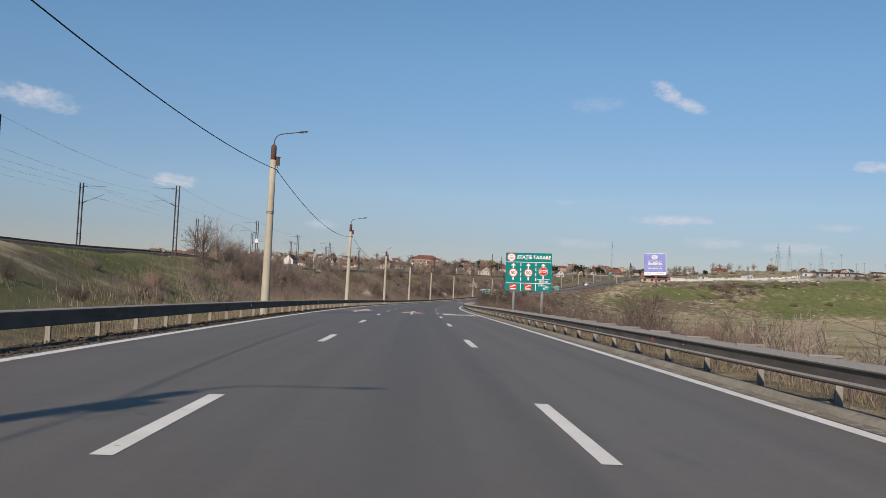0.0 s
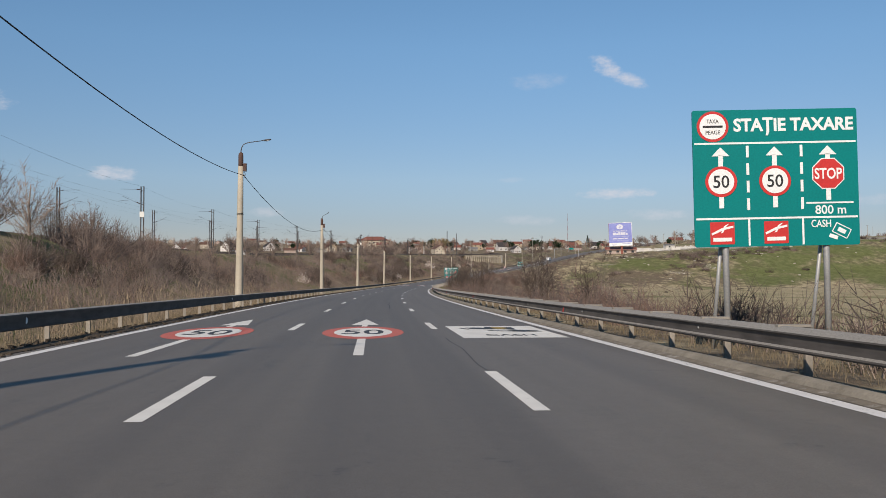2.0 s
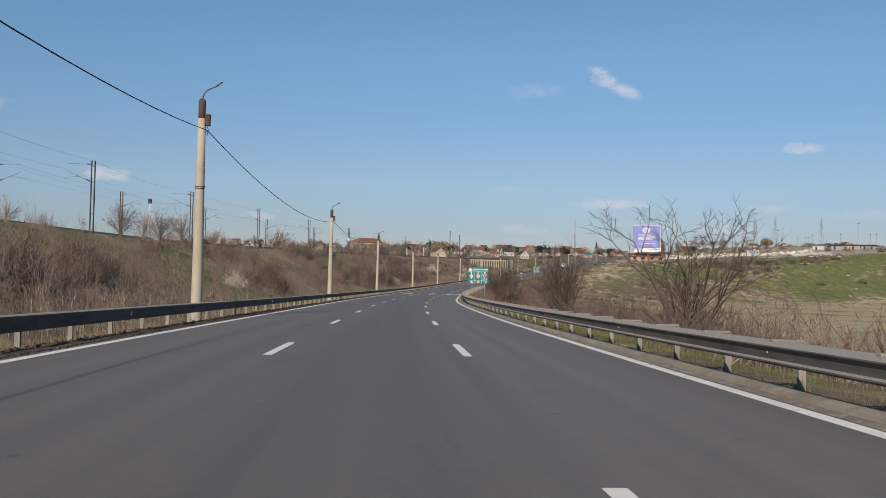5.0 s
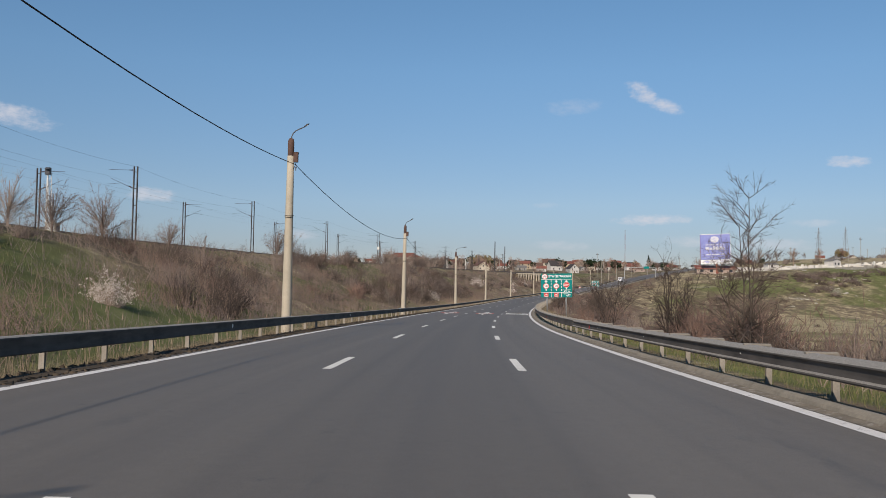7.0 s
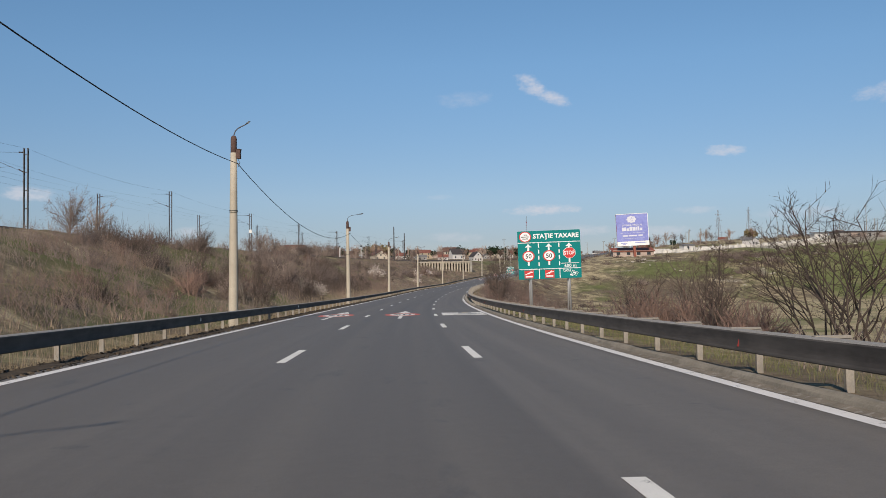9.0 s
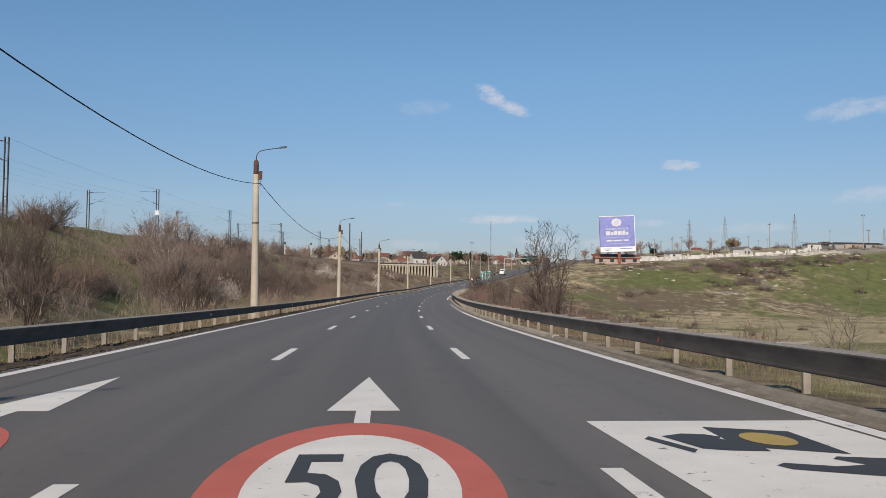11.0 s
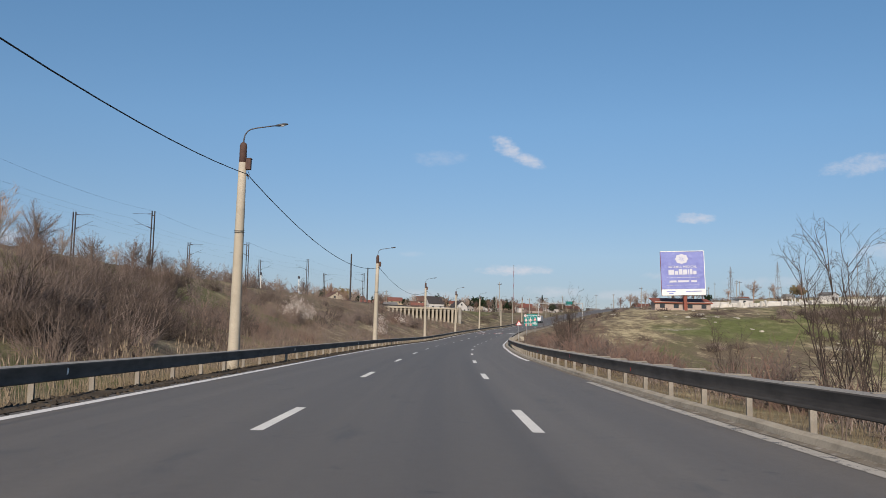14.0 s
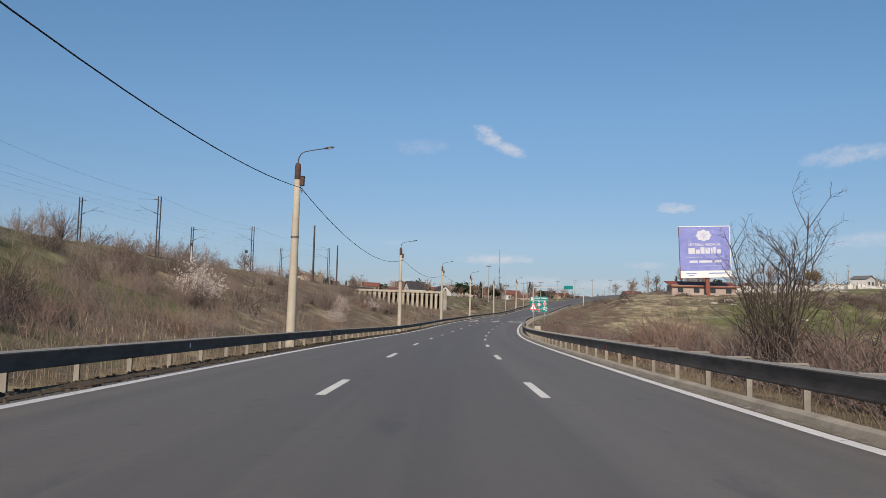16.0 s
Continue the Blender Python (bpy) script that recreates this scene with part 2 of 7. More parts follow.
def lit_dusty_steel():
    """Dark weathered steel, its upward faces painted paler for dusty, sunlit tops."""
    mt, nt, p = nodes_of("dark_weathered_steel")
    ob = coords(nt)
    streak, fine, blot = tex_noise(nt, coords(nt, "Object", (1, 1, 6)), 1.2, 5, 0.6), tex_noise(nt, ob, 40, 3), tex_noise(nt, ob, 0.5, 5, 0.65)
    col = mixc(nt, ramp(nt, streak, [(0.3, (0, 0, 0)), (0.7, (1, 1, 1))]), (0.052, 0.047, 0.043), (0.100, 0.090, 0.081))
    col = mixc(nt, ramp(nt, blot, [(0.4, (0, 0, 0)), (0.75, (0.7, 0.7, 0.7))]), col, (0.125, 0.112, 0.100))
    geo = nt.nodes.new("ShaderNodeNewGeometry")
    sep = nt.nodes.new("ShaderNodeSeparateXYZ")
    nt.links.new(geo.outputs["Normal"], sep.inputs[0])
    lit_dust = nt.nodes.new("ShaderNodeMapRange")
    lit_dust.inputs["From Min"].default_value, lit_dust.inputs["From Max"].default_value = 0.4, 0.8
    nt.links.new(sep.outputs[2], lit_dust.inputs["Value"])
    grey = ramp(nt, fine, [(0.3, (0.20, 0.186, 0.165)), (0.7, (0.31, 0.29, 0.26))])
    col = mixc(nt, lit_dust.outputs[0], col, grey)
    nt.links.new(col, p.inputs["Base Color"])
    p.inputs["Roughness"].default_value, p.inputs["Metallic"].default_value = 0.75, 0.0
    p.inputs["Specular IOR Level"].default_value = 0.1
    bump(nt, p, fine, 0.08, 0.01)
    return mt


M = {}
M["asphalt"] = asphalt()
M["paint_white"] = road_paint("white_road_paint", (0.73, 0.695, 0.625), 0.5)
M["paint_edge"] = road_paint("worn_white_edge_paint", (0.72, 0.69, 0.65), 0.8)
M["paint_flaked"] = road_paint("flaked_white_edge_paint", (0.46, 0.42, 0.36), 1.3)
M["paint_red"] = road_paint("red_road_paint", (0.52, 0.135, 0.095), 0.5)
M["paint_black"] = road_paint("black_road_paint", (0.055, 0.056, 0.058), 0.2)
M["paint_ochre"] = road_paint("ochre_road_paint", (0.42, 0.30, 0.09), 0.2)
M["tar"] = mottled("tar_sealant", (0.045, 0.043, 0.042), (0.07, 0.066, 0.062), 3.0, 0.7, 0, 0.3, 40, 0, 0.3)
M["ground"] = ground_mat()
M["kerb_pale"] = mottled("pale_kerb_concrete", (0.44, 0.385, 0.30), (0.31, 0.27, 0.21), 1.2, 0.92, 0, 0.6, 25, 0, 0.2, (0.20, 0.17, 0.13))
M["kerb"] = mottled("stained_kerb_concrete", (0.30, 0.265, 0.21), (0.205, 0.18, 0.14), 1.2, 0.92, 0, 0.6, 25, 0, 0.2, (0.12, 0.105, 0.08))
M["grit"] = mottled("dusty_grit", (0.235, 0.20, 0.155), (0.155, 0.135, 0.108), 2.5, 0.95, 0, 0.6, 40, 0, 0.1, (0.40, 0.37, 0.33))
M["concrete"] = mottled("weathered_pole_concrete", (0.47, 0.415, 0.325), (0.39, 0.345, 0.27), 0.9, 0.9, 0, 0.35, 35, 0.06, 0.2, (0.30, 0.265, 0.205))
M["concrete_grey"] = mottled("grey_concrete", (0.36, 0.335, 0.29), (0.26, 0.24, 0.205), 0.5, 0.92, 0, 0.4, 20, 0.05, 0.2, (0.17, 0.155, 0.13))
M["galv"] = lit_dusty_steel()
M["post"] = mottled("grey_steel_post", (0.31, 0.28, 0.235), (0.22, 0.198, 0.168), 4.0, 0.85, 0.0, 0.2, 40, 0.12, 0.3, (0.24, 0.20, 0.15))
M["rust"] = mottled("rusted_sheet_steel", (0.125, 0.072, 0.055), (0.085, 0.052, 0.044), 6.0, 0.85, 0.1, 0.4, 50, 0.1, 0.3, (0.07, 0.045, 0.038))
M["pipe"] = mottled("dark_painted_pipe", (0.10, 0.085, 0.08), (0.07, 0.062, 0.062), 5.0, 0.6, 0.3, 0.2, 40, 0, 0.4)
M["lamp"] = mottled("dark_lamp_housing", (0.06, 0.062, 0.07), (0.045, 0.047, 0.052), 5.0, 0.5, 0.2, 0.1, 40, 0, 0.4)
M["lens"] = mottled("milky_lamp_cover", (0.55, 0.56, 0.56), (0.48, 0.49, 0.5), 5.0, 0.25, 0, 0, 40, 0, 0.5)
M["cable"] = mottled("black_cable", (0.020, 0.021, 0.024), (0.03, 0.03, 0.033), 5.0, 0.7, 0, 0, 40, 0, 0.2)
M["wire"] = mottled("copper_wire_weathered", (0.13, 0.14, 0.15), (0.10, 0.11, 0.12), 5.0, 0.6, 0.2, 0, 40, 0, 0.3)
M["mast"] = mottled("mast_steel_grey", (0.075, 0.072, 0.072), (0.05, 0.048, 0.05), 1.0, 0.7, 0.2, 0.2, 30, 0.15, 0.3, (0.10, 0.065, 0.05))
# far lattice steel, distance haze put into its pale grey
M["pylon"] = mottled("weathered_zinc_steel", (0.27, 0.275, 0.285), (0.20, 0.205, 0.215), 0.3, 0.7, 0.1, 0, 3, 0.1, 0.3)
M["ins"] = mottled("brown_insulator", (0.06, 0.04, 0.035), (0.045, 0.03, 0.03), 8.0, 0.3, 0, 0, 40, 0, 0.5)
M["plate"] = mottled("white_enamel_plate", (0.68, 0.67, 0.62), (0.60, 0.59, 0.55), 3.0, 0.5, 0, 0, 40, 0, 0.4)
M["ballast"] = mottled("dark_ballast", (0.085, 0.072, 0.06), (0.13, 0.11, 0.09), 1.0, 0.95, 0, 1.0, 9, 0, 0.1)
M["rail"] = mottled("rusty_rail", (0.075, 0.05, 0.04), (0.11, 0.075, 0.06), 3.0, 0.6, 0.5, 0.1, 30, 0, 0.3)
M["green_sign"] = mottled("teal_sign_film", (0.0, 0.192, 0.182), (0.001, 0.176, 0.166), 0.8, 0.6, 0, 0, 30, 0, 0.15)
M["white_sign"] = mottled("white_sign_film", (0.80, 0.80, 0.77), (0.74, 0.74, 0.72), 1.0, 0.45, 0, 0, 30, 0, 0.4)
M["red_sign"] = mottled("red_sign_film", (0.55, 0.032, 0.028), (0.49, 0.03, 0.026), 1.0, 0.45, 0, 0, 30, 0, 0.4)
M["reflector"] = mottled("faded_red_reflector", (0.26, 0.035, 0.03), (0.20, 0.03, 0.028), 4.0, 0.4, 0, 0, 30, 0, 0.4)
M["black_sign"] = mottled("black_sign_film", (0.02, 0.02, 0.022), (0.03, 0.03, 0.03), 1.0, 0.5, 0, 0, 30, 0, 0.3)
M["tube"] = mottled("galvanised_sign_tube", (0.42, 0.42, 0.41), (0.34, 0.34, 0.335), 2.0, 0.55, 0.4, 0.1, 30, 0, 0.4)
M["bb_blue"] = mottled("faded_violet_blue_banner", (0.25, 0.28, 0.58), (0.19, 0.21, 0.50), 0.25, 0.6, 0, 0, 8, 0, 0.3, (0.32, 0.35, 0.60))
M["white_print"] = mottled("white_banner_print", (0.66, 0.66, 0.70), (0.58, 0.58, 0.64), 0.5, 0.6, 0, 0, 8, 0, 0.2)
M["bb_steel"] = mottled("rusty_red_steel", (0.28, 0.09, 0.055), (0.22, 0.07, 0.05), 1.0, 0.7, 0.1, 0, 30, 0, 0.3)
M["bark"] = mottled("bare_bark", (0.070, 0.053, 0.044), (0.115, 0.090, 0.074), 1.5, 0.95, 0, 0.5, 20, 0.22, 0.1)
M["bark_pale"] = mottled("pale_bark", (0.27, 0.235, 0.195), (0.14, 0.118, 0.095), 1.5, 0.95, 0, 0.5, 20, 0.15, 0.1)
M["twig"] = mottled("brown_twigs", (0.370, 0.295, 0.240), (0.225, 0.175, 0.145), 0.35, 0.95, 0, 0, 3, 0.2, 0.1)
M["twig_red"] = mottled("rusty_twigs", (0.360, 0.255, 0.195), (0.225, 0.158, 0.125), 0.35, 0.95, 0, 0, 3, 0.2, 0.1)
M["bush"] = mottled("dark_brown_twigs", (0.220, 0.172, 0.145), (0.130, 0.100, 0.086), 0.35, 0.95, 0, 0, 3, 0.3, 0.1)
M["bush_red"] = mottled("purple_brown_twigs", (0.240, 0.158, 0.124), (0.145, 0.097, 0.079), 0.35, 0.95, 0, 0, 3, 0.3, 0.1)
M["reed"] = mottled("dry_reed", (0.34, 0.265, 0.18), (0.20, 0.155, 0.105), 0.5, 0.9, 0, 0, 3, 0, 0.15)
M["dry_grass"] = mottled("dry_grass", (0.255, 0.205, 0.130), (0.150, 0.118, 0.076), 0.3, 0.95, 0, 0, 3, 0, 0.1)
M["grass"] = mottled("spring_grass", (0.105, 0.122, 0.038), (0.160, 0.165, 0.066), 0.3, 0.9, 0, 0, 3, 0, 0.15)
M["blossom"] = mottled("white_blossom", (0.82, 0.74, 0.67), (0.68, 0.59, 0.52), 0.8, 0.9, 0, 0, 3, 0.05, 0.1)
M["conifer"] = mottled("dark_needles", (0.016, 0.030, 0.016), (0.030, 0.045, 0.022), 0.6, 0.9, 0, 0, 3, 0.25, 0.1)
M["willow"] = mottled("yellow_catkins", (0.27, 0.215, 0.115), (0.19, 0.155, 0.085), 0.6, 0.9, 0, 0, 3, 0.1, 0.1)
M["stone"] = mottled("pale_rubble", (0.52, 0.48, 0.40), (0.38, 0.345, 0.28), 0.8, 0.95, 0, 0.6, 9, 0.12, 0.1)
M["sawn_stone"] = mottled("pale_sawn_stone", (0.66, 0.63, 0.57), (0.52, 0.49, 0.43), 0.9, 0.9, 0, 0.2, 9, 0.12, 0.2)
M["dirt"] = mottled("dark_verge_soil", (0.060, 0.047, 0.035), (0.105, 0.083, 0.060), 1.4, 0.97, 0, 1.0, 12, 0, 0.1)
WALLS = [mottled("plaster_%s" % n, a, tuple(0.85 * c for c in a), 0.4, 0.9, 0, 0, 6, 0.06, 0.2)
         for n, a in (("white", (0.60, 0.575, 0.54)), ("cream", (0.50, 0.44, 0.35)), ("grey", (0.36, 0.34, 0.315)), ("ochre", (0.42, 0.34, 0.24)), ("pink", (0.42, 0.33, 0.28)))]
ROOFS = [mottled("roof_%s" % n, a, tuple(0.75 * c for c in a), 0.5, 0.85, 0, 0, 4, 0.12, 0.2)
         for n, a in (("red", (0.22, 0.090, 0.068)), ("brown", (0.15, 0.088, 0.068)), ("dark", (0.065, 0.058, 0.058)), ("grey", (0.20, 0.19, 0.18)))]
M["pane"] = mottled("dark_window_glass", (0.03, 0.035, 0.042), (0.04, 0.045, 0.05), 1.0, 0.12, 0, 0, 5, 0, 0.5)
M["tyre"] = mottled("tyre_rubber", (0.02, 0.02, 0.02), (0.03, 0.03, 0.03), 5.0, 0.85, 0, 0, 30, 0, 0.2)
M["white_car"] = mottled("white_car_paint", (0.72, 0.72, 0.72), (0.68, 0.68, 0.68), 1.0, 0.3, 0, 0, 30, 0, 0.5)

# ---- shapes ----
class Shape:
    """Gathers vertices and faces of one part."""

    def __init__(self):
        self.v, self.f = [], []

    def add(self, verts, faces):
        n = len(self.v)
        self.v += [tuple(p) for p in verts]
        self.f += [tuple(n + k for k in q) for q in faces]
        return self

    def box(self, c, size, m=None, chamfer=0.0):
        x, y, z = (k / 2 for k in size)
        if chamfer:
            k = chamfer
            ring = [(-x + k, -y), (x - k, -y), (x, -y + k), (x, y - k), (x - k, y), (-x + k, y), (-x, y - k), (-x, -y + k)]
            vs = [(a, b, -z) for a, b in ring] + [(a, b, z - k) for a, b in ring]
            fx, fy = (x - k) / x, (y - k) / y
            vs += [(a * fx, b * fy, z) for a, b in ring]
            fs = [tuple(range(7, -1, -1)), tuple(range(16, 24))]
            for r in (0, 8):
                fs += [(r + i, r + (i + 1) % 8, r + 8 + (i + 1) % 8, r + 8 + i) for i in range(8)]
        else:
            vs = [(a, b, d) for d in (-z, z) for a, b in ((-x, -y), (x, -y), (x, y), (-x, y))]
            fs = [(3, 2, 1, 0), (4, 5, 6, 7), (0, 1, 5, 4), (1, 2, 6, 5), (2, 3, 7, 6), (3, 0, 4, 7)]
        c = Vector(c)
        vs = [Vector(p) + c for p in vs]
        if m is not None:
            vs = [m @ p for p in vs]
        return self.add(vs, fs)

    def tube(self, pts, radii, n=8, cap=True, start=0.0):
        pts = [Vector(p) for p in pts]
        if isinstance(radii, (int, float)):
            radii = [radii] * len(pts)
        vs, fs = [], []
        side = None
        for i, p in enumerate(pts):
            d = (pts[min(i + 1, len(pts) - 1)] - pts[max(i - 1, 0)]).normalized()
            if side is None:
                side = d.orthogonal().normalized()
            side = (side - d * side.dot(d)).normalized()
            up = d.cross(side)
            for k in range(n):
                a = start + 2 * math.pi * k / n
                vs.append(p + (side * math.cos(a) + up * math.sin(a)) * radii[i])
        for i in range(len(pts) - 1):
            for k in range(n):
                a, b = i * n + k, i * n + (k + 1) % n
                fs.append((a, b, b + n, a + n))
        if cap:
            fs.append(tuple(range(n - 1, -1, -1)))
            fs.append(tuple((len(pts) - 1) * n + k for k in range(n)))
        return self.add(vs, fs)

    def slab(self, poly, z0, z1, m=None):
        """A flat piece with the outline poly (x, y), from z0 to z1."""
        n = len(poly)
        vs = [Vector((x, y, z0)) for x, y in poly] + [Vector((x, y, z1)) for x, y in poly]
        if m is not None:
            vs = [m @ p for p in vs]
        fs = [tuple(range(n - 1, -1, -1)), tuple(range(n, 2 * n))]
        fs += [(i, (i + 1) % n, n + (i + 1) % n, n + i) for i in range(n)]
        return self.add(vs, fs)

    def data(self, name, mat, smooth=False):
        me = bpy.data.meshes.new(name)
        me.from_pydata(self.v, [], self.f)
        me.materials.append(mat)
        if smooth:
            me.polygons.foreach_set("use_smooth", [True] * len(me.polygons))
        me.update()
        return me


def part(name, shape, mat, parent, label="", smooth=False, at=None, kind=""):
    me = shape if isinstance(shape, bpy.types.Mesh) else shape.data(name, mat, smooth)
    ob = new(name, me)
    ob.parent = parent
    if at is not None:
        ob.matrix_basis = at
    return tagged(ob, label, "", "", kind)


def thing(name, label, category, group="", kind="", at=None):
    ob = new(name)
    ob.empty_display_size = 0.3
    if at is not None:
        ob.matrix_basis = at
    return tagged(ob, label, category, group, kind)


def big_mesh(name, verts, faces, mat, smooth=False):
    me = bpy.data.meshes.new(name)
    me.from_pydata(verts, [], faces)
    me.materials.append(mat)
    if smooth:
        me.polygons.foreach_set("use_smooth", [True] * len(me.polygons))
    me.update()
    return me


# ---- the line of the road ----
S_GRID = np.arange(-400.0, 2700.0, 2.0)
BEND_S = [-1, 0, 50, 100, 150, 200, 250, 300, 350, 400, 640, 720, 860, 900]
BEND_K = [0, 0.238, 0.284, 0.602, 0.625, 1.147, 0.600, 0.849, 0.642, 0.934, 0.934, 1.2, 1.2, 0]
RISE_S = [-1, 0, 70, 140, 210, 280, 350, 420, 440, 460, 560, 600, 720, 900, 901]
RISE_P = [0, -1.204, -1.928, -1.921, -1.122, -0.311, 1.02, 1.173, 2.2, 3.1, 3.6, 7.0, 7.0, 5.0, 0.6]
_head = np.cumsum(np.interp(S_GRID, BEND_S, BEND_K) * 1e-3) * 2.0
_head -= np.interp(0, S_GRID, _head) - 0.0008
_rx, _ry = np.cumsum(np.sin(_head)) * 2, np.cumsum(np.cos(_head)) * 2
_rx -= np.interp(0, S_GRID, _rx)
_ry -= np.interp(0, S_GRID, _ry)
_rz = np.cumsum(np.interp(S_GRID, RISE_S, RISE_P) * 1e-2) * 2.0
_rz -= np.interp(0, S_GRID, _rz)


def road_z(s):
    return np.interp(s, S_GRID, _rz)


def plan(s, lat):
    """World x and y of the place s metres along the road and lat metres to the right of its middle lane."""
    a = np.interp(s, S_GRID, _head)
    return np.interp(s, S_GRID, _rx) + lat * np.cos(a), np.interp(s, S_GRID, _ry) - lat * np.sin(a)


def spot(s, lat, z=0.0):
    """A point z metres above the road's level."""
    x, y = plan(s, lat)
    return Vector((float(x), float(y), float(road_z(s)) + z))


def stand(s, lat, z=0.0, turn=0.0):
    """A pose at that point with y along the road."""
    p = spot(s, lat, z)
    return Matrix.Translation(p) @ Matrix.Rotation(-float(np.interp(s, S_GRID, _head)) + radians(turn), 4, "Z")


# ---- the lie of the land ----
def smooth_step(a, b, x):
    t = np.clip((x - a) / (b - a), 0, 1)
    return t * t * (3 - 2 * t)


def bank_edge(s):
    return np.interp(s, [-100, 0, 100, 161, 205, 243, 320, 380, 462, 520, 600, 700], [-22, -23, -26.2, -31, -34, -35, -36.8, -39.3, -40.5, -40, -36, -40])


def bank_top(s):
    return np.interp(s, [-100, 0, 75, 110, 240, 320, 456, 560, 700, 900, 1500], [2.6, 2.5, 2.45, 2.9, 2.9, 4.0, 6.0, 7.2, 10.5, 17, 28])


def right_edge(s):
    """How far the right edge of the carriageway stands off its usual place."""
    return np.interp(s, [20, 60, 165, 197, 262, 320, 342, 360, 385, 450], [0.02, -0.08, -0.09, -0.34, -0.2, -0.14, -0.16, -0.38, -0.2, -0.14])


def land(s, lat):
    s, lat = np.asarray(s, float), np.asarray(lat, float)
    x, y = plan(s, lat)
    z0 = road_z(s)
    edge, top = bank_edge(s), bank_top(s)
    # left: verge, ditch, railway bank, plateau
    wob = 0.35 * np.sin(s * 0.21 + lat * 0.3) * np.sin(lat * 0.41 - s * 0.07) + 0.22 * np.sin(s * 0.53 - lat * 0.77)
    u = np.clip((-12.5 - lat) / (-12.5 - edge), 0, 1)
    slope = z0 - 0.8 + (top - z0 + 0.8) * (0.75 * u + 0.25 * smooth_step(0, 1, u)) + wob * np.sin(np.pi * u)
    ditch = np.interp(-lat, [5.6, 5.95, 6.4, 7.6, 9.5, 11.0, 12.5], [-0.16, -0.1, -0.06, -0.22, -0.75, -0.95, -0.8])
    back = np.interp(y, [-300, 300, 560, 700, 850, 1000, 1100, 1400, 3000], [1.5, 2.6, 7.0, 11.5, 16.5, 23.5, 27, 31, 36])
    far_l = back + 0.8 * np.sin(x * 0.021) * np.sin(y * 0.017)
    v = smooth_step(edge - 21, edge - 45, lat)
    hollow = smooth_step(525, 543, y) * smooth_step(562.5, 559.5, y) * smooth_step(57, 63, x) * smooth_step(89, 85.5, x)
    slope = slope - hollow * np.maximum(0, slope - 2.6)
    left = np.where(lat > -12.5, z0 + ditch, np.where(lat > edge - 21, slope, top * (1 - v) + far_l * v))
    # right: kerb verge, slope to the meadow, hill with the town
    floor = np.interp(s, [-300, 0, 150, 300, 420], [-4.5, -6.2, -8.8, -10.0, -10.4])
    yy = y - 0.04 * (x - 160)
    crest = np.interp(x, [60, 100, 125, 148, 168, 187, 208, 230, 255, 272, 326, 420], [4.0, 5.5, 7.4, 9.2, 9.9, 11.0, 12.4, 13.4, 15.6, 17.0, 20.0, 22.0])
    climb = np.interp(yy, [455, 480, 503, 540, 562, 575], [0, 0.055, 0.27, 0.78, 0.96, 1.0])
    hill = -10.4 + (crest + 10.4) * climb + np.interp(x, [90, 190], [0.046, 0.033]) * np.clip(yy - 575, 0, 430) + 0.006 * np.clip(yy - 1005, 0, 2000)
    bumps = 0.9 * np.sin(x * 0.05 + 1) * np.sin(y * 0.043) + 0.5 * np.sin(x * 0.13 - y * 0.11)
    far_r = np.maximum(floor, hill) + 0.5 * bumps * smooth_step(60, 140, lat) * smooth_step(440, 500, y)
    fall = smooth_step(7.5, 26, lat) * 0.85 + smooth_step(20, 60, lat) * 0.15
    near_r = np.interp(lat - right_edge(s), [5.5, 5.62, 6.6, 7.9], [-0.16, 0.0, -0.02, -0.15]) - 0.14 * smooth_step(265, 280, s) * smooth_step(5.6, 6.1, lat - right_edge(s))
    right = np.where(lat < 7.6, z0 + near_r, (z0 - 0.15 - 0.14 * smooth_step(265, 280, s)) * (1 - fall) + far_r * fall)
    right = right + 0.2 * np.sin(s * 0.37 + lat) * smooth_step(8, 12, lat) * (1 - smooth_step(30, 50, lat))
    return np.where(lat < -5.6, left, np.where(lat > 5.59, right, z0 - 0.16))


def foot(s, lat, sink=0.0, turn=0.0):
    """A pose on the land at that place."""
    x, y = plan(s, lat)
    return Matrix.Translation((float(x), float(y), float(land(s, lat)) - sink)) @ Matrix.Rotation(-float(np.interp(s, S_GRID, _head)) + radians(turn), 4, "Z")


def to_road(x, y):
    """The s and lat of a place in the world."""
    s = np.array(y, float)
    for _ in range(25):
        a = np.interp(s, S_GRID, _head)
        s = np.clip(s + 0.7 * ((x - np.interp(s, S_GRID, _rx)) * np.sin(a) + (y - np.interp(s, S_GRID, _ry)) * np.cos(a)), -390, 2690)
    a = np.interp(s, S_GRID, _head)
    return s, (x - np.interp(s, S_GRID, _rx)) * np.cos(a) - (y - np.interp(s, S_GRID, _ry)) * np.sin(a)


def ground_z(x, y):
    s, lat = to_road(x, y)
    return float(land(s, lat))


